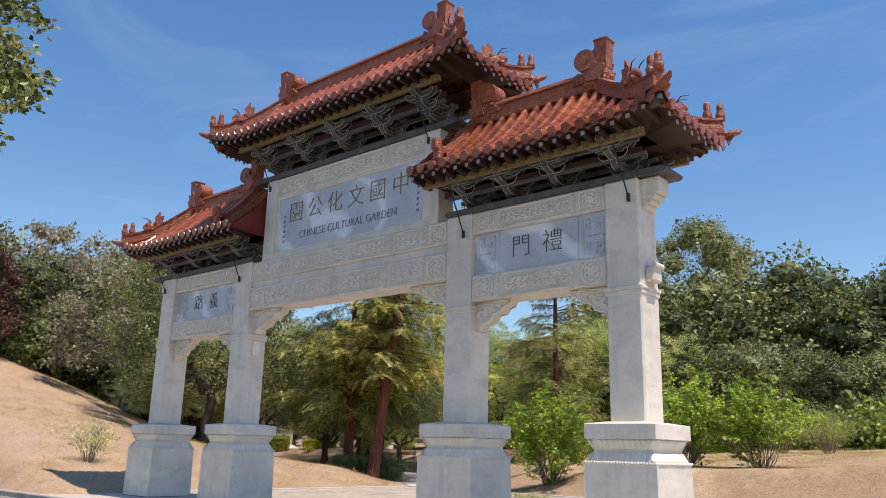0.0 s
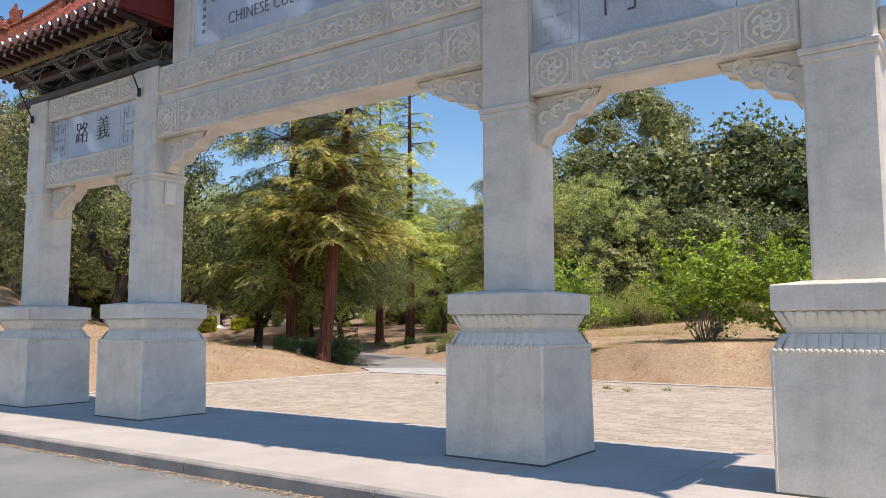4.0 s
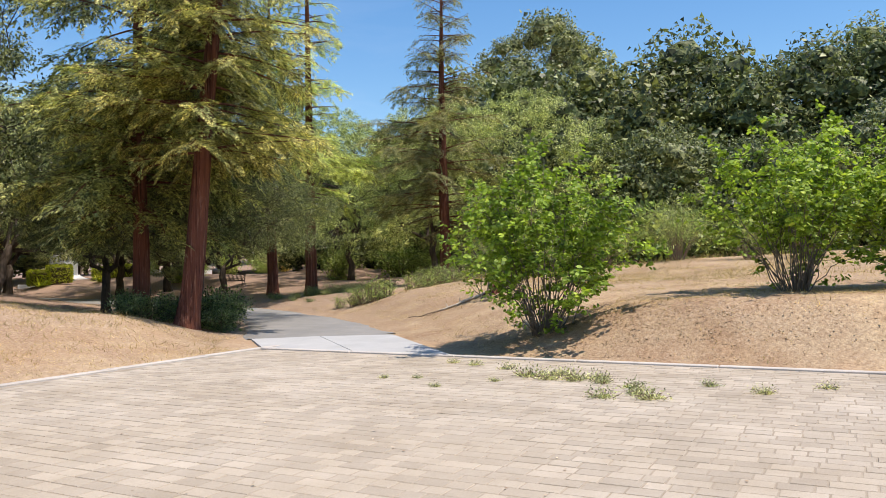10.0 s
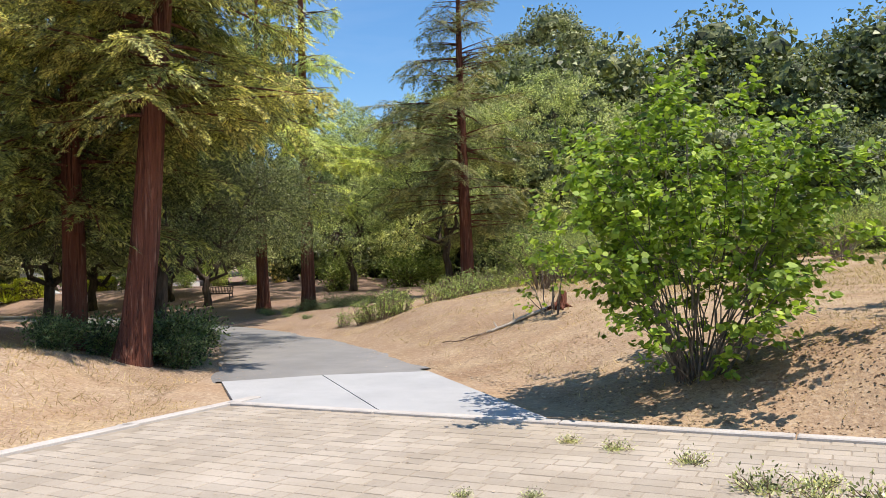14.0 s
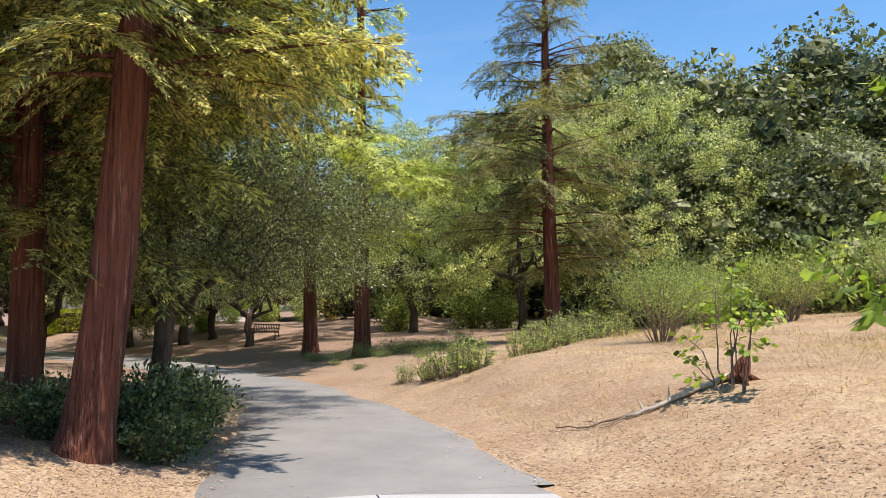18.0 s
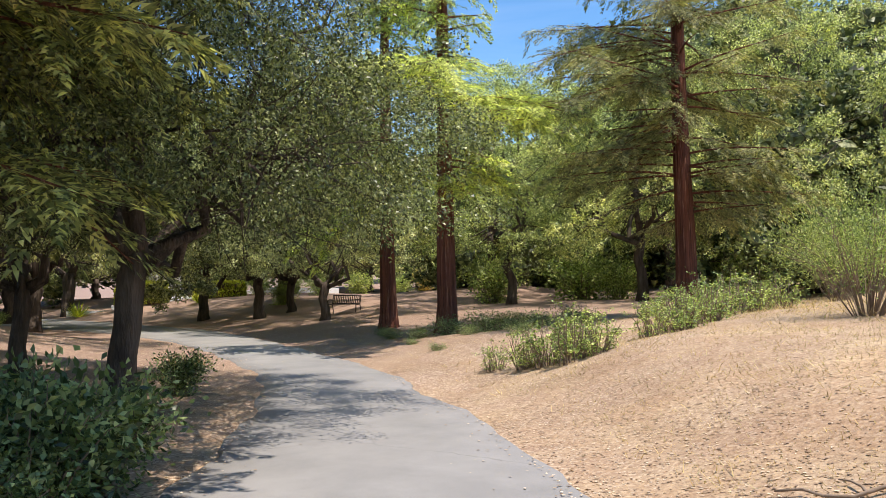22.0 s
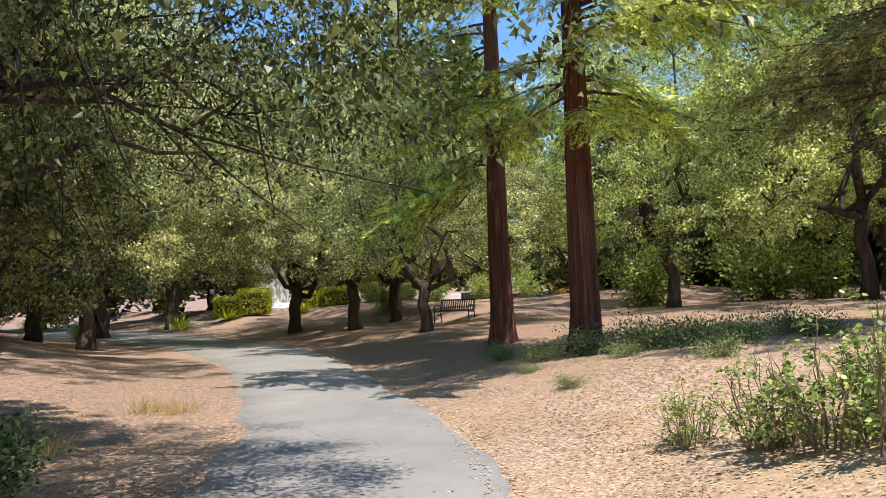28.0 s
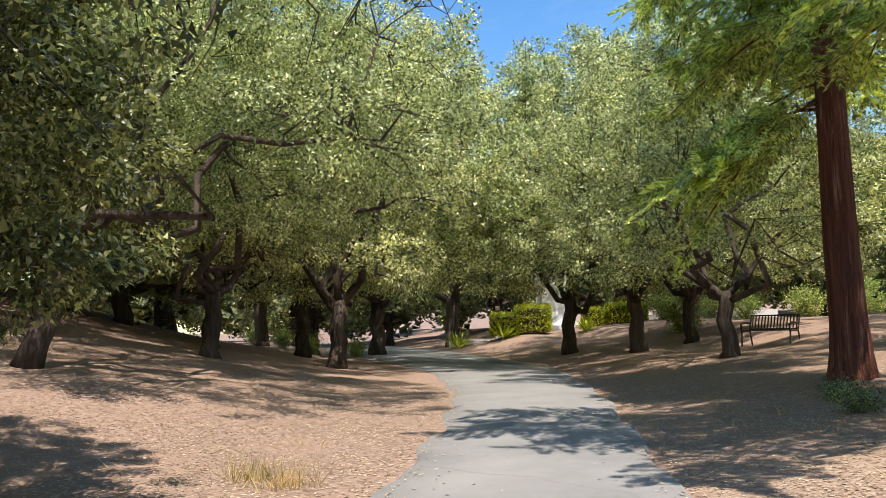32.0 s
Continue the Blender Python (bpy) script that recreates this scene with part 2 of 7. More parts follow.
def litter(nt, col):
    """Dry leaves lying on soil: small flakes of tan and brown."""
    v = nt.nodes.new("ShaderNodeTexVoronoi")
    v.inputs["Scale"].default_value = 32.0
    nt.links.new(coords(nt), v.inputs["Vector"])
    bw = nt.nodes.new("ShaderNodeSeparateColor")
    nt.links.new(v.outputs["Color"], bw.inputs[0])
    flake = ramp(nt, bw.outputs[0], (0.0, (0.25, 0.165, 0.12)), (0.4, (0.34, 0.24, 0.17)), (0.75, (0.44, 0.325, 0.235)), (1.0, (0.58, 0.47, 0.36)))
    where = ramp(nt, noise_tex(nt, 0.5, 5), (0.34, (0.25, 0.25, 0.25)), (0.6, (0.95, 0.95, 0.95)))
    xyz = nt.nodes.new("ShaderNodeSeparateXYZ")
    nt.links.new(coords(nt), xyz.inputs[0])
    r = nt.nodes.new("ShaderNodeMapRange")
    r.inputs[1].default_value, r.inputs[2].default_value, r.inputs[3].default_value, r.inputs[4].default_value = -11.0, -20.0, 0.35, 1.0
    nt.links.new(xyz.outputs[0], r.inputs[0])
    return mixc(nt, mixc(nt, 1.0, where, r.outputs[0], "MULTIPLY"), col, flake)


def duff(nt, col):
    """Leaf litter everywhere, and brown needle duff in the grove west of the slope."""
    straw = ramp(nt, noise_tex(nt, 16.0, 8, 0.8), (0.36, (0.55, 0.49, 0.43)), (0.5, (0.97, 0.96, 0.94)), (0.64, (1.3, 1.28, 1.2)))
    bare = ramp(nt, noise_tex(nt, 0.9, 5, 0.7), (0.42, (0.9, 0.82, 0.76)), (0.58, (1.05, 1.05, 1.03)))
    col = mixc(nt, 1.0, col, bare, "MULTIPLY")
    col = mixc(nt, 1.0, col, straw, "MULTIPLY")
    col = litter(nt, col)
    xyz = nt.nodes.new("ShaderNodeSeparateXYZ")
    nt.links.new(coords(nt), xyz.inputs[0])
    n = nt.nodes.new("ShaderNodeMath")
    n.operation = "MULTIPLY_ADD"
    n.inputs[1].default_value, n.inputs[2].default_value = 9.0, -4.5
    nt.links.new(noise_tex(nt, 0.18, 3), n.inputs[0])
    a = nt.nodes.new("ShaderNodeMath")
    nt.links.new(xyz.outputs[0], a.inputs[0])
    nt.links.new(n.outputs[0], a.inputs[1])
    r = nt.nodes.new("ShaderNodeMapRange")
    r.inputs[1].default_value, r.inputs[2].default_value, r.inputs[3].default_value, r.inputs[4].default_value = -21.0, -27.0, 0.0, 0.8
    nt.links.new(a.outputs[0], r.inputs[0])
    north = nt.nodes.new("ShaderNodeMapRange")
    north.inputs[1].default_value, north.inputs[2].default_value = 13.0, 19.0
    nt.links.new(xyz.outputs[1], north.inputs[0])
    grove = nt.nodes.new("ShaderNodeMath")
    grove.operation = "MULTIPLY"
    nt.links.new(r.outputs[0], grove.inputs[0])
    nt.links.new(north.outputs[0], grove.inputs[1])
    brown = ramp(nt, noise_tex(nt, 9.0, 4), (0.3, (0.19, 0.12, 0.09)), (0.7, (0.37, 0.255, 0.195)))
    return mixc(nt, grove.outputs[0], col, brown)


GROUND = surface("dry_grass_ground", (0.31, 0.215, 0.135), (0.51, 0.39, 0.25), 0.35, 38, 0.95, 0.5, 0.02, extra=duff, spec=0.2)
def furrows(nt, col):
    """Long fibrous ridges: pale peeling strips and dark cracks between them."""
    pale = ramp(nt, noise_tex(nt, 2.2, 6, 0.7, stretch=(6.0, 6.0, 0.35)), (0.55, (0, 0, 0)), (0.68, (0.75, 0.75, 0.75)))
    col = mixc(nt, pale, col, (0.46, 0.25, 0.17))
    dark = ramp(nt, noise_tex(nt, 3.1, 5, 0.7, stretch=(5.0, 5.0, 0.2)), (0.34, (0.85, 0.85, 0.85)), (0.45, (0, 0, 0)))
    return mixc(nt, dark, col, (0.03, 0.012, 0.009))


BARK_RED = surface("redwood_bark", (0.075, 0.027, 0.019), (0.27, 0.10, 0.062), 1.3, 4.5, 0.92, 1.0, 0.12, stretch=(5.0, 5.0, 0.22), spec=0.2, extra=furrows)
BARK_DARK = surface("dark_bark", (0.035, 0.026, 0.02), (0.14, 0.107, 0.083), 1.6, 7, 0.95, 1.0, 0.06, stretch=(3.5, 3.5, 0.6), spec=0.2)
BARK_GREY = surface("grey_bark", (0.10, 0.085, 0.07), (0.22, 0.19, 0.16), 2.0, 16, 0.95, 0.9, 0.04, stretch=(2.6, 2.6, 0.6), spec=0.2)
TWIG = surface("dry_twig", (0.16, 0.11, 0.075), (0.30, 0.23, 0.17), 4, 20, 0.95, 0.4, spec=0.2)
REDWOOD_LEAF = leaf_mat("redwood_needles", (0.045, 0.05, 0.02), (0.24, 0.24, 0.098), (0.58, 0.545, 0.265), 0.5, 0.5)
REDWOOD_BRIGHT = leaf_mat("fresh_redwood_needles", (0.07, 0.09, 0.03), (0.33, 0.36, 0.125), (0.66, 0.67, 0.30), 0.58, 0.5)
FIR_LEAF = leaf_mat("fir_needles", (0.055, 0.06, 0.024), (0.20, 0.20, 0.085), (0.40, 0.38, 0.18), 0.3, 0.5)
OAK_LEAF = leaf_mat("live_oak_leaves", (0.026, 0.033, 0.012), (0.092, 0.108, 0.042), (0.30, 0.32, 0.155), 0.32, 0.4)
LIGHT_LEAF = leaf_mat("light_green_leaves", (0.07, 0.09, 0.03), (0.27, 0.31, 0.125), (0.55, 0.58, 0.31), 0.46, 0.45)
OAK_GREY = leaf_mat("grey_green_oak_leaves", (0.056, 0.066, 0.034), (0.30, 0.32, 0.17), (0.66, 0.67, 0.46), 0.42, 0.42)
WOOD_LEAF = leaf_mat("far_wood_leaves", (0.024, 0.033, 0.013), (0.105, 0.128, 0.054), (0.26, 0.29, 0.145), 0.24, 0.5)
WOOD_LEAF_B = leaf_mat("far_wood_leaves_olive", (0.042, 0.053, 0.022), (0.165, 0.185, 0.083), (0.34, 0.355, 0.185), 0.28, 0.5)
BARE = leaf_mat("thin_grey_leaves", (0.15, 0.13, 0.11), (0.27, 0.245, 0.205), (0.40, 0.37, 0.31), 0.25, 0.7)
PLUM = leaf_mat("plum_leaves", (0.035, 0.018, 0.018), (0.085, 0.04, 0.038), (0.15, 0.08, 0.065), 0.3)
BUSH_LEAF = leaf_mat("bright_shrub_leaves", (0.101, 0.156, 0.017), (0.203, 0.289, 0.035), (0.328, 0.406, 0.070), 0.42, 0.6)
SCRUB_LEAF = leaf_mat("scrub_leaves", (0.08, 0.115, 0.034), (0.21, 0.265, 0.085), (0.40, 0.45, 0.18), 0.42, 0.5)
DARK_SHRUB = leaf_mat("dark_shrub_leaves", (0.03, 0.048, 0.018), (0.115, 0.165, 0.065), (0.32, 0.38, 0.19), 0.28, 0.4)
HEDGE_LEAF = leaf_mat("yellow_hedge_leaves", (0.176, 0.211, 0.018), (0.290, 0.326, 0.031), (0.414, 0.431, 0.062), 0.35)
STRAW = leaf_mat("dry_grass_blades", (0.257, 0.171, 0.086), (0.385, 0.285, 0.157), (0.485, 0.392, 0.235), 0.3, 0.8)
DRY_LEAF = leaf_mat("fallen_leaves", (0.21, 0.135, 0.095), (0.365, 0.26, 0.185), (0.66, 0.53, 0.41), 0.1, 0.7, 0.3)
BENCH_MAT = surface("dark_brown_metal", (0.035, 0.022, 0.018), (0.06, 0.04, 0.03), 4, 40, 0.45, 0.1)
STELE_WHITE = surface("white_stele_stone", (0.72, 0.72, 0.72), (0.82, 0.82, 0.82), 1, 40, 0.6, 0.1)
STELE_GREY = surface("grey_stele_stone", (0.50, 0.50, 0.52), (0.62, 0.62, 0.64), 1, 40, 0.6, 0.1)
FENCE_RED = surface("reddish_fence_wood", (0.20, 0.085, 0.05), (0.30, 0.15, 0.09), 2, 30, 0.85, 0.3)
FENCE_GREY = surface("grey_fence_wood", (0.20, 0.18, 0.15), (0.32, 0.29, 0.25), 2, 30, 0.9, 0.3)
BLACK_CABLE = surface("black_rubber", (0.02, 0.02, 0.02), (0.03, 0.03, 0.03), 5, 40, 0.6, 0.1)

BLEACHED = surface("bleached_wood", (0.36, 0.31, 0.25), (0.58, 0.53, 0.46), 3, 14, 0.9, 0.8, 0.02, stretch=(3.0, 3.0, 0.8), spec=0.2)
# thin dark strip where each pedestal meets the paving
DARK_JOINT = surface("dark_foot_strip", (0.07, 0.065, 0.055), (0.16, 0.145, 0.12), 5, 40, 0.95, 0.4, 0.006)
OLD_LITTER = leaf_mat("old_dark_litter", (0.09, 0.058, 0.042), (0.20, 0.135, 0.095), (0.36, 0.265, 0.19), 0.1, 0.8)
GOLD_GRASS = leaf_mat("golden_bush_leaves", (0.20, 0.17, 0.05), (0.38, 0.33, 0.11), (0.58, 0.50, 0.22), 0.35, 0.6)
KERB_STREET = surface("weathered_street_kerb", (0.22, 0.205, 0.185), (0.40, 0.375, 0.34), 1.5, 50, 0.9, 0.3, 0.008)

# ---- mesh helpers ----
class Shape:
    """Collects vertices and faces of one part."""

    def __init__(self):
        self.v, self.f = [], []

    def add(self, verts, faces):
        n = len(self.v)
        self.v += [tuple(p) for p in verts]
        self.f += [tuple(i + n for i in q) for q in faces]
        return self

    def box(self, x0, x1, y0, y1, z0, z1):
        p = [(x, y, z) for z in (z0, z1) for y in (y0, y1) for x in (x0, x1)]
        return self.add(p, [(0, 2, 3, 1), (4, 5, 7, 6), (0, 1, 5, 4), (2, 6, 7, 3), (0, 4, 6, 2), (1, 3, 7, 5)])

    def block(self, x0, x1, y0, y1, z0, z1, b=0.01):
        """A box with chamfered edges."""
        p, top = [], []
        for z, i in ((z0, b), (z0 + b, 0), (z1 - b, 0), (z1, b)):
            k = b
            p += [(x0 + i + (k if not i else 0), y0 + i, z), (x1 - i - (k if not i else 0), y0 + i, z), (x1 - i, y0 + i + (k if not i else 0), z), (x1 - i, y1 - i - (k if not i else 0), z),
                  (x1 - i - (k if not i else 0), y1 - i, z), (x0 + i + (k if not i else 0), y1 - i, z), (x0 + i, y1 - i - (k if not i else 0), z), (x0 + i, y0 + i + (k if not i else 0), z)]
        fs = [tuple(range(7, -1, -1)), tuple(range(24, 32))]
        for r in range(3):
            fs += [(r * 8 + k, r * 8 + (k + 1) % 8, r * 8 + 8 + (k + 1) % 8, r * 8 + 8 + k) for k in range(8)]
        return self.add(p, fs)

    def frustum(self, c, half0, half1, z0, z1):
        (hx, hy), (kx, ky) = half0, half1
        p = [(c[0] + sx * hx, c[1] + sy * hy, z0) for sx, sy in ((-1, -1), (1, -1), (1, 1), (-1, 1))]
        p += [(c[0] + sx * kx, c[1] + sy * ky, z1) for sx, sy in ((-1, -1), (1, -1), (1, 1), (-1, 1))]
        return self.add(p, [(3, 2, 1, 0), (4, 5, 6, 7)] + [(k, (k + 1) % 4, 4 + (k + 1) % 4, 4 + k) for k in range(4)])

    def prism(self, outline, at, along, closed=True):
        """An outline of (u, w) pairs, laid by at(u, w) and pushed along a vector."""
        n = len(outline)
        a = [Vector(at(*q)) for q in outline]
        b = [q + Vector(along) for q in a]
        return self.add(a + b, [tuple(range(n - 1, -1, -1)), tuple(range(n, 2 * n))] + [(k, (k + 1) % n, n + (k + 1) % n, n + k) for k in range(n)])

    def tube(self, pts, radii, sides=7, cap=True):
        pts = [Vector(p) for p in pts]
        rings = []
        for i, p in enumerate(pts):
            d = (pts[min(i + 1, len(pts) - 1)] - pts[max(i - 1, 0)]).normalized()
            u = d.orthogonal().normalized() if i == 0 else (u - d * u.dot(d)).normalized()
            w = d.cross(u)
            rings.append([p + (u * math.cos(2 * math.pi * k / sides) + w * math.sin(2 * math.pi * k / sides)) * radii[i] for k in range(sides)])
        fs = [(r * sides + k, r * sides + (k + 1) % sides, (r + 1) * sides + (k + 1) % sides, (r + 1) * sides + k) for r in range(len(pts) - 1) for k in range(sides)]
        if cap:
            fs += [tuple(range(sides - 1, -1, -1)), tuple((len(pts) - 1) * sides + k for k in range(sides))]
        return self.add([q for ring in rings for q in ring], fs)

    def mesh(self, name, material, smooth=False):
        me = bpy.data.meshes.new(name)
        me.from_pydata(self.v, [], self.f)
        me.materials.append(material)
        if smooth:
            me.shade_smooth()
        me.update()
        return me


def part(name, shape, material, parent=None, label="", smooth=False, m=None):
    me = shape if isinstance(shape, bpy.types.Mesh) else shape.mesh(name, material, smooth)
    ob = new(name, me)
    ob.parent = parent
    if m is not None:
        ob.matrix_basis = m
    return tagged(ob, label)


def thing(name, label, category, at=(0, 0, 0), group="", kind="", rz=0.0):
    ob = new(name)
    ob.matrix_basis = pose(*at, rz=rz)
    return tagged(ob, label, category, group, kind)


def quads_mesh(name, verts, material, size=4):
    """verts: an array (n, size, 3) of separate faces."""
    n = len(verts)
    me = bpy.data.meshes.new(name)
    me.vertices.add(n * size)
    me.vertices.foreach_set("co", np.ascontiguousarray(verts, np.float32).ravel())
    me.loops.add(n * size)
    me.loops.foreach_set("vertex_index", np.arange(n * size, dtype=np.int32))
    me.polygons.add(n)
    me.polygons.foreach_set("loop_start", np.arange(0, n * size, size, dtype=np.int32))
    me.materials.append(material)
    me.update(calc_edges=True)
    return me


def unit(a):
    return a / np.maximum(np.linalg.norm(a, axis=-1, keepdims=True), 1e-9)


def leaf_quads(rng, p, length, width, axis=None, loose=1.0, flat=0.0, face=None, tri=False):
    """Pointed leaves at the points p: along axis, as far as loose lets them, with their faces up (or along face) by flat."""
    n = len(p)
    a = rng.normal(size=(n, 3)) * loose
    if axis is not None:
        a = a + axis
    a = unit(a)
    up = rng.normal(size=(n, 3)) * (1 - flat) + (np.array([0, 0, 1.0]) if face is None else face) * flat
    b = unit(np.cross(a, up))
    L = (length * rng.uniform(0.65, 1.25, n))[:, None]
    w = (width * rng.uniform(0.7, 1.2, n))[:, None]
    if tri == "oval":
        return np.stack([p, p + a * L * 0.28 + b * w * 0.5, p + a * L * 0.68 + b * w * 0.42, p + a * L, p + a * L * 0.68 - b * w * 0.42, p + a * L * 0.28 - b * w * 0.5], 1)
    if tri:
        return np.stack([p + b * w * 0.5, p + a * L, p - b * w * 0.5 + a * L * 0.2], 1)
    fold = np.cross(a, b) * w * 0.25
    return np.stack([p, p + a * L * 0.5 + b * w * 0.5 + fold, p + a * L, p + a * L * 0.5 - b * w * 0.5 + fold], 1)

# ---- ground, road and paving ----
LINE = np.array([(-10.0, 12.9), (-13.0, 16.05), (-15.1, 18.25), (-17.95, 21.1), (-20.0, 22.75), (-23.4, 25.4), (-25.62, 26.52), (-29.0, 28.22), (-30.84, 29.12), (-35.75, 31.3), (-43.5, 33.9), (-64.0, 37.0), (-110.0, 42.0)])
WIDTHS = np.array([2.3, 1.85, 1.75, 1.55, 1.34, 1.25, 1.24, 1.25, 1.28, 1.5, 2.0, 2.9, 2.9])
RUNS = np.concatenate([[0], np.cumsum(np.hypot(*np.diff(LINE, axis=0).T))])
HALF = 1.5


def sm(v):
    v = np.clip(v, 0, 1)
    return v * v * (3 - 2 * v)


def path_place(x, y):
    """The signed distance to the right of the path's middle line, and the length walked along it."""
    p = np.stack([np.asarray(x, float), np.asarray(y, float)], -1)
    best, side, run, walked = np.full(p.shape[:-1], 1e9), np.zeros(p.shape[:-1]), np.zeros(p.shape[:-1]), 0.0
    for a, b in zip(LINE[:-1], LINE[1:]):
        d = b - a
        long = np.hypot(*d)
        t = np.clip(((p - a) @ d) / long**2, 0, 1)
        off = p - (a + t[..., None] * d)
        far = np.hypot(off[..., 0], off[..., 1])
        near = far < best
        best = np.where(near, far, best)
        side = np.where(near, np.where(d[1] * off[..., 0] - d[0] * off[..., 1] > 0, 1.0, -1.0), side)
        run = np.where(near, walked + t * long, run)
        walked += long
    return best * side, run


def ground(x, y):
    x, y = np.asarray(x, float), np.asarray(y, float)
    s, run = path_place(x, y)
    d = np.abs(s) - np.interp(run, RUNS, WIDTHS)
    right = (0.33 + 0.47 * sm((24 - run) / 10)) * sm(d / 4.2) + 0.052 * np.clip(d, 0, 40) + 0.085 * np.clip(d - 40, 0, 60) + 0.15 * np.sin(x * 0.31 + 1) * np.sin(y * 0.27) * sm((d - 3) / 6)
    right = right * sm((y - 13.1) / 1.6)
    dip = -0.18 * np.exp(-(((x + 27.5) / 5.0) ** 2 + ((y - 33.2) / 3.0) ** 2)) + 0.5 * sm((d - 5.0) / 3.0) * sm((-33.0 - x) / 4.0) * sm((60.0 - y) / 8.0) - 0.38 * np.exp(-(((x + 19.0) / 2.6) ** 2 + ((y - 28.0) / 4.5) ** 2))
    left = 0.62 * sm((-12.7 - x) / 4.5) * sm((19 - y) / 7) * sm(d / 3) + 0.012 * np.clip(d, 0, 60) + 0.62 * sm((29.5 - y) / 9) * sm((-27 - x) / 16) * sm(d / 4)
    left = left + 0.4 * sm((-48.0 - x) / 12.0) * sm((d - 1.0) / 4.0)
    hill = 6.7 * np.exp(-(((x + 52) / 17) ** 2 + ((y - 4) / 14) ** 2)) + 1.1 * np.exp(-(((x + 28) / 9) ** 2 + ((y - 3) / 8) ** 2))
    bed_ = 0.5 * np.exp(-(((x + 61.2) / 2.6) ** 2 + ((y - 43.4) / 2.6) ** 2))
    h = np.where(s > 0, right + dip + bed_, left + bed_) + hill * sm((-13.2 - x) / 6) * sm(d / 6)
    h = h + 0.02 * np.sin(x * 2.1 + y) * np.sin(y * 1.7 - x * 0.6) * sm(d / 2)
    paved = sm((x + 12.7) / 0.3) * sm((13.25 - y) / 0.3)
    h = h * (1 - paved)
    street = sm((-1.95 - y) / 0.1)
    h = h * (1 - sm((-1.0 - y) / 1.0)) - 0.17 * street
    return h - np.maximum(0.05 * paved * (1 - street), 0.035 * sm((0.15 - d) / 0.3))


def gz(x, y):
    return float(ground(x, y))


def spread(lo, hi, step, far, grow=1.22):
    a = list(np.arange(lo, hi + step / 2, step))
    k, v, w = step, lo, hi
    head, tail = [], []
    while v > -far:
        k *= grow
        v -= k
        w += k
        head.append(v)
        tail.append(w)
    return np.array(head[::-1] + a + tail)


gx, gy = spread(-50, 16, 0.33, 1800), spread(-16, 56, 0.33, 1800)
XX, YY = np.meshgrid(gx, gy)
ZZ = ground(XX, YY)
me = bpy.data.meshes.new("ground")
nx, ny = len(gx), len(gy)
me.vertices.add(nx * ny)
me.vertices.foreach_set("co", np.stack([XX, YY, ZZ], -1).astype(np.float32).ravel())
idx = np.arange(nx * ny).reshape(ny, nx)
q = np.stack([idx[:-1, :-1], idx[:-1, 1:], idx[1:, 1:], idx[1:, :-1]], -1).reshape(-1, 4)
me.loops.add(q.size)
me.loops.foreach_set("vertex_index", q.astype(np.int32).ravel())
me.polygons.add(len(q))
me.polygons.foreach_set("loop_start", np.arange(0, q.size, 4, dtype=np.int32))
me.materials.append(GROUND)
me.update(calc_edges=True)
me.shade_smooth()
tagged(new("ground", me), "dry straw-coloured grass and leaf litter over soil", "ground", kind="structure")

# street in front of the gate, one sheet of asphalt
st = Shape().box(-70, 45, -40, -2.12, -0.19, -0.15)
tagged(part("road", st, ROAD), "grey worn asphalt street with faint cracks", "road", kind="structure")

# sidewalk slabs under the gate
walkway = tagged(new("pavement"), "pale concrete sidewalk slabs under the gate", "sidewalk", kind="structure")
slab = Shape().block(0, 1.512, 0, 1.438, -0.12, 0.0, 0.008).mesh("slab", CONCRETE)
for i in range(-12, 13):
    for j in range(3):
        part("slab", slab, CONCRETE, walkway, m=pose(-3.24 + i * 1.52, -1.96 + j * 1.444, 0.0))
kerb = tagged(new("kerb"), "grey concrete street kerb with worn edges", "kerb", kind="structure")
ks = Shape()
ks.prism([(0, -0.18), (0, -0.02), (0.015, 0), (0.16, 0), (0.16, -0.18)], lambda u, w: (0, -2.125 + u, w), (2.985, 0, 0))
ks = ks.mesh("kerbstone", KERB_STREET)
for i in range(-8, 6):
    part("kerbstone", ks, KERB_STREET, kerb, m=pose(i * 3.0 + 0.6, 0, 0))
# strip of bare dirt and old leaves in the gutter comes with the fallen leaves below

# edging of the paved court
edging = tagged(new("court_edging"), "narrow pale concrete edging round the paved court", "edging", kind="structure")
es = Shape().block(0, 2.38, -0.08, 0.08, -0.14, 0.035, 0.012).mesh("edge_stone", KERB)
for i in range(11):
    part("edge_stone", es, KERB, edging, m=pose(-12.42 + i * 2.4, 13.0, 0))
for i in range(5):
    part("edge_stone", es, KERB, edging, m=pose(-12.46, 2.38 + i * 2.2, 0, rz=88.9))

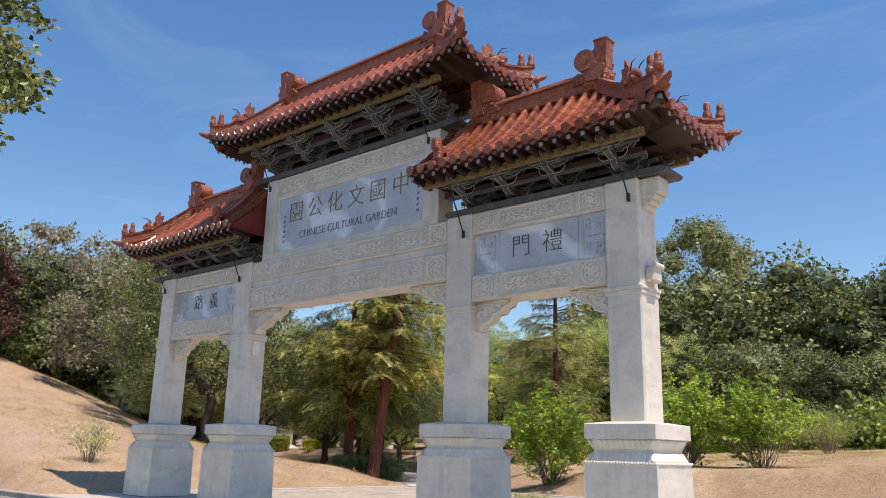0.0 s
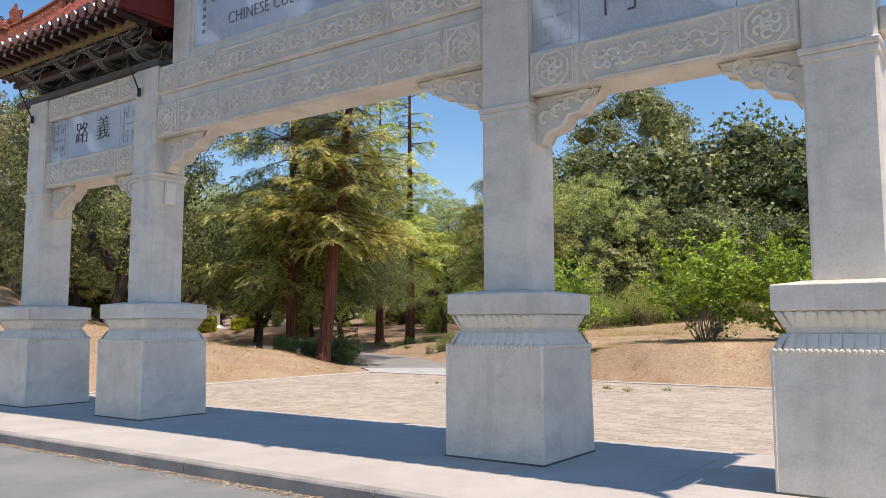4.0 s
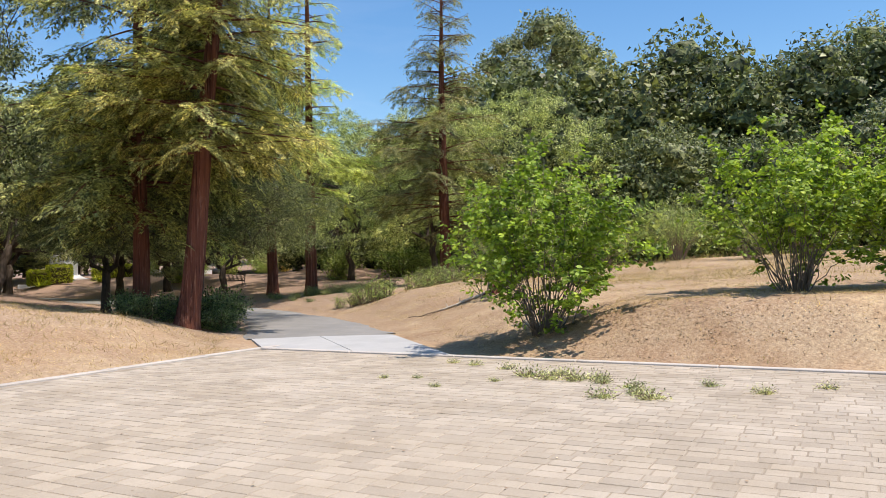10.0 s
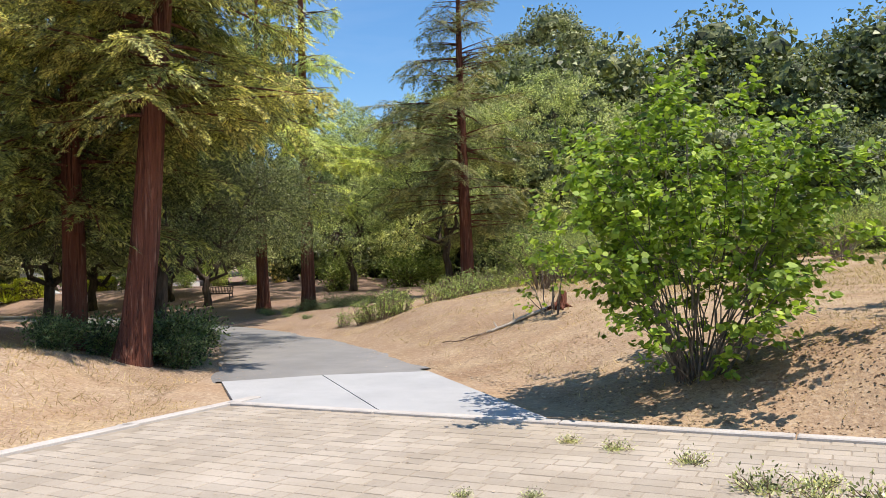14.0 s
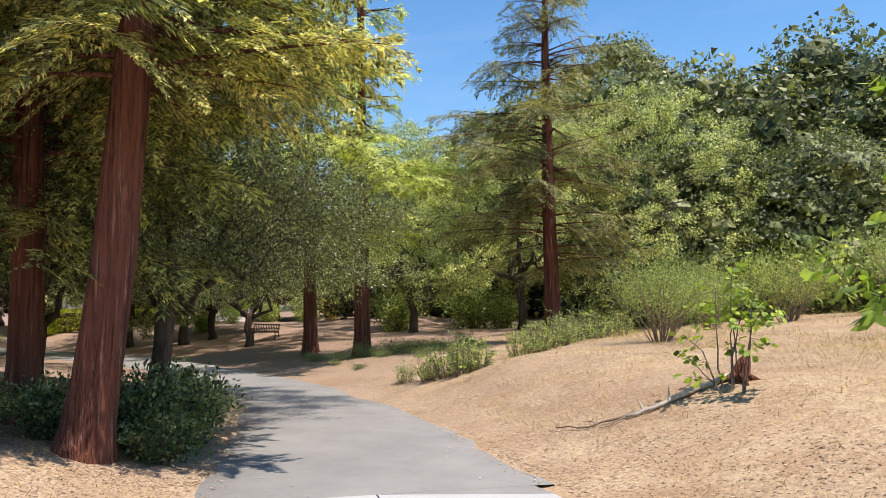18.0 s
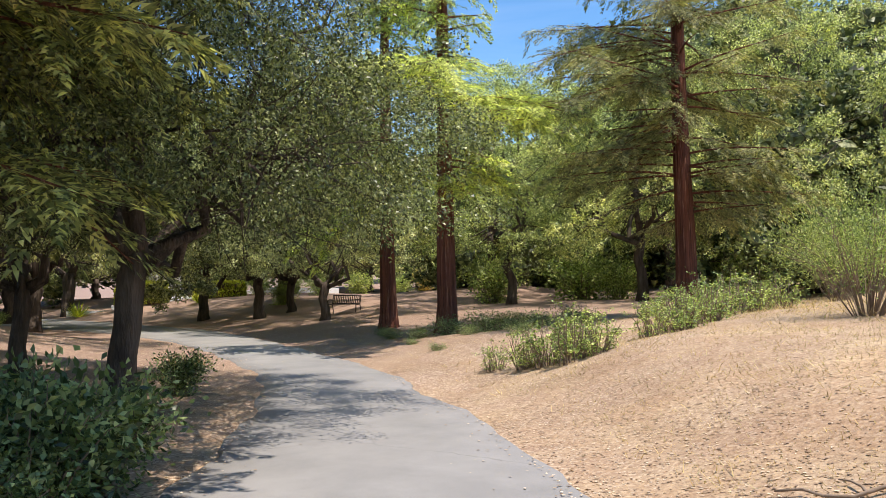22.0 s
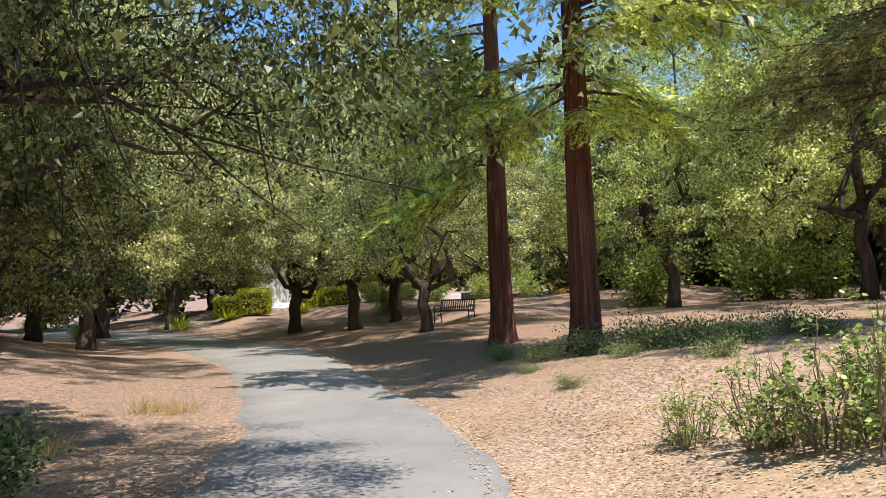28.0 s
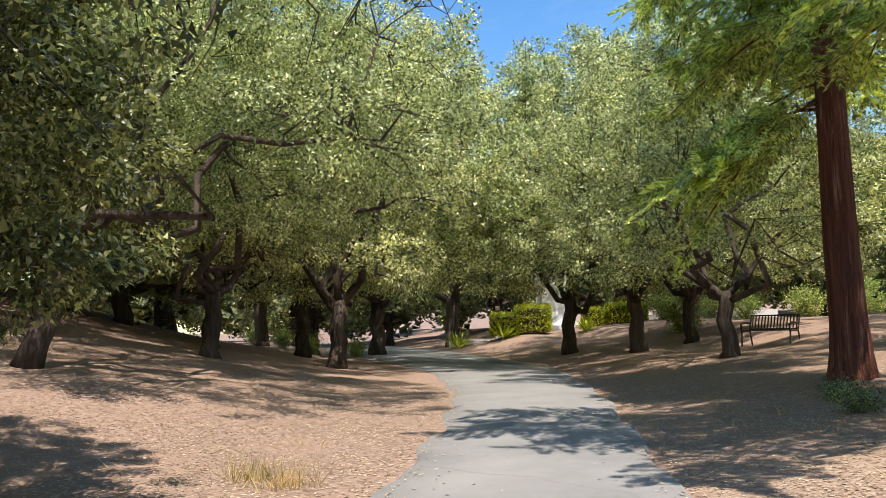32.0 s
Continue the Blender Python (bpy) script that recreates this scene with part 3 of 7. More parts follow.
# court of tan pavers in running bond with random lengths
bed = Shape().box(-12.4, 13.9, 2.375, 12.92, -0.06, -0.005)
court = tagged(part("court_paving", bed, SAND), "sun-bleached tan concrete pavers with dark joints", "paving", kind="structure")
rng = np.random.default_rng(5)
piece_meshes = [Shape().block(-w / 2, w / 2, -0.094, 0.094, -0.03, 0.0, 0.007).mesh("paver", PAVER_ONE) for w in (0.19, 0.26, 0.33)]
rest = Shape()
made, y = 0, 2.475
while y < 12.9:
    x = -12.3 + rng.uniform(-0.2, 0)
    while x < 13.6:
        k = int(rng.choice([0, 1, 2], p=[0.25, 0.4, 0.35]))
        w = (0.19, 0.26, 0.33)[k]
        cx, lift = x + w / 2, rng.uniform(-0.003, 0.003)
        if cx - w / 2 > -12.36 and cx + w / 2 < 13.8:
            if made < 300 and -3.9 + (y - 2.2) * -0.55 < cx < -1.4 + (y - 2.2) * -0.55 and y < 7.2:
                part("paver", piece_meshes[k], PAVER_ONE, court, m=pose(cx, y, lift, rz=rng.uniform(-0.5, 0.5)))
                made += 1
            else:
                b = 0.007
                x0, x1, y0, y1, z = cx - w / 2, cx + w / 2, y - 0.094, y + 0.094, lift
                rest.add([(x0, y0, -0.012), (x1, y0, -0.012), (x1, y1, -0.012), (x0, y1, -0.012), (x0 + b, y0 + b, z), (x1 - b, y0 + b, z), (x1 - b, y1 - b, z), (x0 + b, y1 - b, z)],
                         [(4, 5, 6, 7), (0, 1, 5, 4), (1, 2, 6, 5), (2, 3, 7, 6), (3, 0, 4, 7)])
        x += w + 0.008
    y += 0.196
tagged(part("pavers_beyond", rest, PAVER, court), kind="stuff")

# concrete apron between the court and the path: two slabs
apron = tagged(new("apron"), "pale new concrete apron with one joint", "apron", kind="structure")
FL, FJ, FR, BR, BJ, BL = (-12.42, 13.09), (-10.03, 13.09), (-7.72, 13.09), (-11.42, 16.95), (-13.05, 16.02), (-14.62, 15.15)


def sheet(outline, z0, z1):
    return Shape().prism(outline, lambda u, w: (u, w, z0), (0, 0, z1 - z0))


part("slab", sheet([FL, (FJ[0] - 0.012, FJ[1]), (BJ[0] - 0.012, BJ[1]), BL], -0.1, 0.012), APRON, apron)
part("slab", sheet([(FJ[0] + 0.012, FJ[1]), FR, BR, (BJ[0] + 0.012, BJ[1])], -0.1, 0.014), APRON, apron)

# asphalt path: a ribbon with a ragged edge
seg = np.diff(LINE, axis=0)
acc = np.concatenate([[0], np.cumsum(np.hypot(seg[:, 0], seg[:, 1]))])
smooth_s = np.arange(4.36, acc[-1], 0.35)
cl = np.stack([np.interp(smooth_s, acc, LINE[:, k]) for k in (0, 1)], -1)
for _ in range(14):
    cl[1:-1] = (cl[:-2] + 2 * cl[1:-1] + cl[2:]) / 4
dr = unit(np.gradient(cl, axis=0))
nr = np.stack([dr[:, 1], -dr[:, 0]], -1)
ribbon = Shape()
vs = []
for i, (c, n) in enumerate(zip(cl, nr)):
    half = float(np.interp(smooth_s[i], RUNS, WIDTHS))
    wl = half + 0.07 * math.sin(i * 0.7) + 0.05 * rng.uniform(-1, 1)
    wr = half + 0.07 * math.sin(i * 0.53 + 2) + 0.05 * rng.uniform(-1, 1)
    for u, z in ((-wl - 0.05, -0.05), (-wl, 0.018), (-wl * 0.5, 0.028), (0, 0.034), (wr * 0.5, 0.028), (wr, 0.018), (wr + 0.05, -0.05)):
        vs.append((c[0] + n[0] * u, c[1] + n[1] * u, z if z < 0 else 0.0125 + (z - 0.0125) * min(1.0, i / 7)))
ribbon.add(vs, [(r * 7 + k, r * 7 + k + 1, r * 7 + 8 + k, r * 7 + 7 + k) for r in range(len(cl) - 1) for k in range(6)])
tagged(part("path", ribbon, ASPHALT, smooth=True), "grey cracked asphalt footpath with ragged edges", "path", kind="structure")
tagged(part("path_butt", sheet([(BL[0] - 0.003, BL[1] + 0.003), (BR[0] - 0.003, BR[1] + 0.004), (-13.2, 18.3), (-16.0, 16.6)], -0.05, 0.011), ASPHALT), "asphalt where the path meets the apron", "path", kind="structure")

# ---- the memorial gateway ----
gate = thing("memorial_gateway", "white marble four-pillar gateway with orange glazed tile roofs", "gateway", (-3.24, 0.675, 0))
PX = (-7.8, -3.905, 3.905, 7.8)
PED = 0.675


def petal_mesh(down):
    """One lotus petal of a pedestal moulding; the face of the row is at y = 0, outward is -y."""
    s = Shape()
    n, w = 6, 0.1015
    rows = []
    for k, (z, out) in enumerate(((0.0, 0.0), (0.05, 0.034), (0.11, 0.07), (0.15, 0.09))):
        rows.append([(w * (i / n - 0.5), -out - 0.016 * math.sin(math.pi * i / n), z if not down else -z) for i in range(n + 1)])
    tipz = 0.165
    rows.append([(w * (i / n - 0.5), -0.082 - 0.014 * math.sin(math.pi * i / n), (tipz - 0.02 * abs(i / n - 0.5) * 2) * (-1 if down else 1)) for i in range(n + 1)])
    rows.append([(w * (i / n - 0.5), 0.03, (tipz - 0.02) * (-1 if down else 1)) for i in range(n + 1)])
    vs = [p for r in rows for p in r]
    m = n + 1
    s.add(vs, [(r * m + k, r * m + k + 1, r * m + m + k + 1, r * m + m + k) if not down else (r * m + m + k, r * m + m + k + 1, r * m + k + 1, r * m + k) for r in range(len(rows) - 1) for k in range(n)])
    return s.mesh("petal", MARBLE_CARVED, True)


PETAL_UP, PETAL_DOWN = petal_mesh(False), petal_mesh(True)
shaft_mesh = Shape().block(-0.345, 0.345, -0.345, 0.345, 2.04, 6.46, 0.03).mesh("pillar", MARBLE)
base_mesh = Shape().frustum((0, 0), (0.69, 0.69), (0.668, 0.668), -0.05, 1.37).mesh("pedestal_block", MARBLE)
joint_mesh = Shape().frustum((0, 0), (0.705, 0.705), (0.694, 0.694), -0.03, 0.02).mesh("base_joint", DARK_JOINT)
corner_mesh = Shape().tube([(0, 0, 0), (0, 0, 1.37)], [0.022, 0.022], 6).mesh("corner_bead", MARBLE_CARVED)
neck_mesh = Shape().block(-0.56, 0.56, -0.56, 0.56, 1.50, 1.62, 0.01).mesh("neck", MARBLE)
core_mesh = Shape().frustum((0, 0), (0.655, 0.655), (0.57, 0.57), 1.36, 1.53).frustum((0, 0), (0.57, 0.57), (0.63, 0.63), 1.60, 1.765).mesh("moulding_core", MARBLE_CARVED)
cap_mesh = Shape().block(-PED, PED, -PED, PED, 1.76, 2.02, 0.012).frustum((0, 0), (PED - 0.012, PED - 0.012), (0.40, 0.40), 2.018, 2.06).mesh("cap", MARBLE)
band_mesh = Shape().block(-0.385, 0.385, -0.385, 0.385, 4.37, 4.45, 0.02).block(-0.365, 0.365, -0.365, 0.365, 4.29, 4.372, 0.012).mesh("collar", MARBLE)
for px in PX:
    p = part("pillar", shaft_mesh, MARBLE, gate, m=pose(px, 0, 0))
    for nm, ms in (("pedestal_block", base_mesh), ("neck", neck_mesh), ("moulding_core", core_mesh), ("cap", cap_mesh), ("collar", band_mesh)):
        part(nm, ms, MARBLE, p)
    part("base_joint", joint_mesh, DARK_JOINT, p)
    for sx in (-1, 1):
        part("corner_bead", corner_mesh, MARBLE_CARVED, p, m=pose(sx * 0.672, -0.672, 0))
    for side in range(4):
        turn = pose(0, 0, 0, rz=90 * side)
        for k in range(11):
            part("petal", PETAL_DOWN, MARBLE_CARVED, p, m=turn @ pose((k - 5) * 0.1045, -0.57, 1.535))
            part("petal", PETAL_UP, MARBLE_CARVED, p, m=turn @ pose((k - 5) * 0.1045, -0.55, 1.595))
        diag = pose(0, 0, 0, rz=90 * side + 45)
        part("corner_petal", PETAL_DOWN, MARBLE_CARVED, p, m=diag @ pose(0, -0.80, 1.535) @ Matrix.Diagonal((1.25, 1.15, 1, 1)))
        part("corner_petal", PETAL_UP, MARBLE_CARVED, p, m=diag @ pose(0, -0.775, 1.595) @ Matrix.Diagonal((1.25, 1.15, 1, 1)))
    # beaded lip under the lower petals
    lip = Shape()
    for a in range(-12, 13):
        for x, y, ux, uy in ((a * 0.0545, -0.66, 0, -1), (a * 0.0545, 0.66, 0, 1), (-0.66, a * 0.0545, -1, 0), (0.66, a * 0.0545, 1, 0)):
            lip.tube([(x, y, 1.368), (x + ux * 0.026, y + uy * 0.026, 1.366), (x + ux * 0.036, y + uy * 0.036, 1.366)], [0.027, 0.026, 0.016], 8)
    tagged(part("beaded_lip", lip, MARBLE_CARVED, p), kind="stuff")


# carved relief
def arc(cx, cz, r, a0, a1, n=9, grow=1.0):
    return [(cx + r * (1 + (grow - 1) * k / (n - 1)) * math.cos(a0 + (a1 - a0) * k / (n - 1)), cz + r * (1 + (grow - 1) * k / (n - 1)) * math.sin(a0 + (a1 - a0) * k / (n - 1))) for k in range(n)]


class Relief(Shape):
    y = 0.0

    def face(self, y):
        self.y = y
        return self

    def line(self, pts, r=0.016):
        return self.tube([(u, self.y, w) for u, w in pts], [r * 1.25] * len(pts), 5)

    def rim(self, x0, x1, z0, z1, r=0.014):
        return self.line([(x0, z0), (x1, z0), (x1, z1), (x0, z1), (x0, z0)], r)

    def flower_square(self, x0, x1, z0, z1):
        cx, cz, h = (x0 + x1) / 2, (z0 + z1) / 2, min(x1 - x0, z1 - z0) / 2
        self.rim(x0 + 0.03, x1 - 0.03, z0 + 0.03, z1 - 0.03)
        o = h * 0.84
        k = o * 0.42
        self.line([(cx - k, cz - o), (cx + k, cz - o), (cx + o, cz - k), (cx + o, cz + k), (cx + k, cz + o), (cx - k, cz + o), (cx - o, cz + k), (cx - o, cz - k), (cx - k, cz - o)])
        self.line(arc(cx, cz, h * 0.14, 0, 2 * math.pi), 0.02)
        for j in range(6):
            a = j * math.pi / 3 + 0.5
            self.line(arc(cx + h * 0.40 * math.cos(a), cz + h * 0.40 * math.sin(a), h * 0.19, a + 2.5, a + 2.5 + 1.6 * math.pi, 8), 0.019)

    def scrolls(self, x0, x1, z0, z1):
        h = (z1 - z0) / 2
        n = max(2, round((x1 - x0) / (h * 0.95)))
        step = (x1 - x0) / n
        for j in range(n):
            cx, s = x0 + (j + 0.5) * step, 1 if j % 2 else -1
            cz = (z0 + z1) / 2
            self.line(arc(cx, cz + s * h * 0.18, h * 0.62, s * -0.3, s * 3.9, 11, 0.25), 0.02)
            self.line(arc(cx + step * 0.42, cz - s * h * 0.38, h * 0.36, s * 2.8, s * -1.9, 9, 0.4), 0.018)
            self.line(arc(cx - step * 0.25, cz - s * h * 0.5, h * 0.2, 0, 2 * math.pi, 7), 0.015)

    def cartouche(self, x0, x1, z0, z1):
        cz, e = (z0 + z1) / 2, (z1 - z0) * 0.28
        self.line([(x0 + e, z0), (x1 - e, z0), (x1 - e * 0.4, z0 + e), (x1 - e, cz - e * 0.3), (x1, cz), (x1 - e, cz + e * 0.3), (x1 - e * 0.4, z1 - e), (x1 - e, z1), (x0 + e, z1), (x0 + e * 0.4, z1 - e),
                   (x0 + e, cz + e * 0.3), (x0, cz), (x0 + e, cz - e * 0.3), (x0 + e * 0.4, z0 + e), (x0 + e, z0)], 0.018)
        self.scrolls(x0 + e * 1.3, x1 - e * 1.3, z0 + 0.05, z1 - 0.05)

    def fret(self, x0, x1, z0, z1):
        cx, cz = (x0 + x1) / 2, (z0 + z1) / 2
        for s in (-1, 1):
            for q in (-1, 1):
                w, h = (x1 - x0) / 2 - 0.03, (z1 - z0) / 2 - 0.03
                self.line([(cx + s * 0.03, cz), (cx + s * w, cz), (cx + s * w, cz + q * h), (cx + s * 0.07, cz + q * h), (cx + s * 0.07, cz + q * h * 0.4), (cx + s * w * 0.65, cz + q * h * 0.4), (cx + s * w * 0.65, cz + q * h * 0.7)], 0.014)


def beam(x0, x1, z0, z1, depth, layout):
    b = part("beam", Shape().block(x0, x1, -depth, depth, z0, z1, 0.018), MARBLE, gate)
    x = x0
    for kind_of, w in layout:
        for face, y in (("front", -depth - 0.002), ("back", depth + 0.002)):
            if face == "back" and kind_of != "flower":
                continue
            r = Relief().face(y)
            if kind_of == "flower":
                r.flower_square(x + 0.02, x + w - 0.02, z0 + 0.02, z1 - 0.02)
            elif kind_of == "cartouche":
                r.cartouche(x + 0.04, x + w - 0.04, z0 + 0.05, z1 - 0.05)
            elif kind_of == "scroll":
                r.rim(x + 0.03, x + w - 0.03, z0 + 0.04, z1 - 0.04, 0.012)
                r.scrolls(x + 0.08, x + w - 0.08, z0 + 0.08, z1 - 0.08)
            elif kind_of == "fret":
                r.fret(x + 0.02, x + w - 0.02, z0 + 0.05, z1 - 0.05)
            sd = -1 if face == "front" else 1
            part("panel_ground", Shape().box(x + 0.03, x + w - 0.03, min(sd * depth, sd * (depth + 0.004)), max(sd * depth, sd * (depth + 0.004)), z0 + 0.035, z1 - 0.035), RECESS_SHADE, b)
            part({"flower": "flower_panel", "cartouche": "cartouche_panel", "scroll": "scroll_panel", "fret": "fret_panel"}[kind_of], r, MARBLE_CARVED, b, smooth=True)
        x += w
    return b


def bracket_plate(x, z, s, wide, high):
    """A carved cusped plate in the corner between pillar and beam; s: the side it reaches to."""
    ol = [(0, 0), (wide, 0), (wide * 0.94, -high * 0.16), (wide * 0.80, -high * 0.22), (wide * 0.70, -high * 0.42), (wide * 0.50, -high * 0.46), (wide * 0.40, -high * 0.70), (wide * 0.16, -high * 0.80), (wide * 0.08, -high), (0, -high)]
    if s < 0:
        ol = ol[::-1]
    b = part("corner_bracket", Shape().prism(ol, lambda u, w: (x + s * u, -0.13, z + w), (0, 0.26, 0)), MARBLE, gate)
    for y in (-0.135, 0.135):
        r = Relief().face(y)
        r.line([(x + s * u * 0.94 + s * 0.02, z + w * 0.92 - 0.03) for u, w in (ol if s > 0 else ol[::-1])[:-1]], 0.018)
        for k in range(4):
            cx, cz = x + s * wide * (0.14 + 0.19 * k), z - high * (0.50 - 0.11 * k)
            r.line(arc(cx, cz, high * 0.2, 0.4, 5.2, 9, 0.3), 0.022)
            r.line(arc(cx + s * wide * 0.09, cz + high * 0.12, high * 0.16, 2.5, -1.5, 7, 0.5), 0.018)
        part("carving", r, MARBLE_CARVED, b, smooth=True)


def letters(body, size, at, material, parent, name, deep=0.008, stretch=1.0):
    """Raised characters standing on the front face, centred at a point."""
    cu = bpy.data.curves.new(name, "FONT")
    cu.body, cu.size, cu.extrude, cu.align_x, cu.align_y = body, size, deep, "CENTER", "CENTER"
    cu.space_character, cu.offset = 1.05, -0.016 * size
    ob = bpy.data.objects.new(name, cu)
    scene.collection.objects.link(ob)
    me = bpy.data.meshes.new_from_object(ob.evaluated_get(bpy.context.evaluated_depsgraph_get()))
    bpy.data.objects.remove(ob)
    me.materials.clear()
    me.materials.append(material)
    return part(name, me, material, parent, m=pose(*at, rx=90) @ Matrix.Diagonal((stretch, 1, 1, 1)))


# centre bay
CB = 3.56
beam(-CB, CB, 5.88, 6.42, 0.30, [("flower", 0.55), ("scroll", 1.10), ("cartouche", 3.82), ("scroll", 1.10), ("flower", 0.55)])
part("fillet", Shape().block(-CB, CB, -0.25, 0.25, 5.70, 5.885, 0.01), MARBLE, gate)
beam(-CB, CB, 5.08, 5.705, 0.31, [("flower", 0.62), ("scroll", 1.15), ("cartouche", 3.58), ("scroll", 1.15), ("flower", 0.62)])
for s in (-1, 1):
    bracket_plate(-s * CB, 5.08, s, 1.25, 0.62)
    part("upper_post", Shape().block(s * 2.99 - 0.235, s * 2.99 + 0.235, -0.27, 0.27, 6.42, 8.72, 0.02), MARBLE, gate)
    part("pendant", Shape().block(s * 3.53 - 0.03, s * 3.53 + 0.03, -0.11, 0.11, 3.86, 4.28, 0.02), MARBLE_CARVED, gate)
part("sill", Shape().block(-2.76, 2.76, -0.24, 0.24, 6.42, 6.56, 0.01), MARBLE, gate)
plq = part("plaque", Shape().block(-2.76, 2.76, -0.19, 0.19, 6.56, 8.16, 0.01), BLUE_MARBLE, gate, "blue-grey veined marble plaque with gilt characters")
fr = Shape()
for z0, z1, x0, x1 in ((6.56, 6.62, -2.76, 2.76), (8.10, 8.16, -2.76, 2.76), (6.62, 8.10, -2.76, -2.68), (6.62, 8.10, 2.68, 2.76)):
    fr.block(x0, x1, -0.215, 0.215, z0, z1, 0.006)
part("plaque_frame", fr, MARBLE, plq)
for k, ch in enumerate("園公化文國中"):
    letters(ch, 0.62, (-1.95 + k * 0.78, -0.197, 7.60), GOLD, plq, "character")
letters("CHINESE CULTURAL GARDEN", 0.30, (0.05, -0.197, 6.96), INK_PALE, plq, "inscription", stretch=0.86)
for sx, n in ((-2.42, 6), (2.52, 5)):
    bars = Shape()
    for k in range(n):
        bars.box(sx - 0.035, sx + 0.035, -0.199, -0.192, 6.85 + k * 0.14, 6.91 + k * 0.14)
    tagged(part("small_inscription", bars, INK_PALE, plq), kind="stuff")
beam(-2.76, 2.76, 8.16, 8.72, 0.24, [("scroll", 1.20), ("cartouche", 3.12), ("scroll", 1.20)])

# side bays
for s, words in ((1, "門禮"), (-1, "路義")):
    a, b = sorted((s * 4.25, s * 7.455))
    beam(a, b, 5.98, 6.46, 0.29, [("flower", 0.62), ("cartouche", 1.965), ("flower", 0.62)])
    beam(a, b, 4.53, 5.08, 0.30, [("flower", 0.66), ("cartouche", 1.885), ("flower", 0.66)])
    mid = part("plaque", Shape().block(a + 0.66, b - 0.66, -0.20, 0.20, 5.08, 5.98, 0.01), BLUE_MARBLE, gate, "veined blue-grey marble plaque with two dark characters")
    for k, ch in enumerate(words):
        letters(ch, 0.50, ((a + b) / 2 - 0.40 + 0.76 * k, -0.207, 5.55), INK, mid, "character")
    for x0, x1 in ((a, a + 0.655), (b - 0.655, b)):
        q = part("side_panel", Shape().block(x0, x1, -0.20, 0.20, 5.08, 5.98, 0.01), BLUE_MARBLE, gate)
        r = Relief().face(-0.203)
        r.fret(x0 + 0.08, x1 - 0.08, 5.16, 5.90)
        part("fret_carving", r, BLUE_MARBLE, q, smooth=True)
    bracket_plate(a, 4.53, 1, 0.92, 0.60)
    bracket_plate(b, 4.53, -1, 0.92, 0.60)
    # corbel and scroll stone on the outer face
    ox = s * 8.14
    co = Shape()
    for k, (o, z0, z1) in enumerate(((0.36, 6.14, 6.46), (0.28, 6.05, 6.145), (0.19, 5.96, 6.055), (0.10, 5.87, 5.965))):
        x0, x1 = sorted((ox, ox + s * o))
        co.block(x0, x1, -0.20, 0.20, z0, z1, 0.02)
    part("corbel", co, MARBLE, gate)
    x0, x1 = sorted((ox, ox + s * 0.17))
    sc = Shape().block(x0, x1, -0.17, 0.17, 4.52, 4.80, 0.03)
    sc.tube([(ox + s * 0.17, -0.17, 4.82), (ox + s * 0.17, 0.17, 4.82)], [0.055, 0.055], 10)
    part("scroll_stone", sc, MARBLE, gate)


# roofs
def sweep(shape, line, wide, h0, h1):
    """A moulded course along a line, wide on both sides, from h0 to h1 above it."""
    vs = []
    for k, q in enumerate(line):
        d = (line[min(k + 1, len(line) - 1)] - line[max(k - 1, 0)]).normalized()
        w = d.cross(Vector((0, 0, 1))).normalized()
        vs += [q + w * a + Vector((0, 0, h)) for a, h in ((-wide, h0), (wide, h0), (wide, h1), (-wide, h1))]
    n = len(line)
    fs = [(0, 1, 2, 3), (n * 4 - 1, n * 4 - 2, n * 4 - 3, n * 4 - 4)]
    fs += [(r * 4 + k, r * 4 + 4 + k, r * 4 + 4 + (k + 1) % 4, r * 4 + (k + 1) % 4) for r in range(n - 1) for k in range(4)]
    return shape.add(vs, fs)


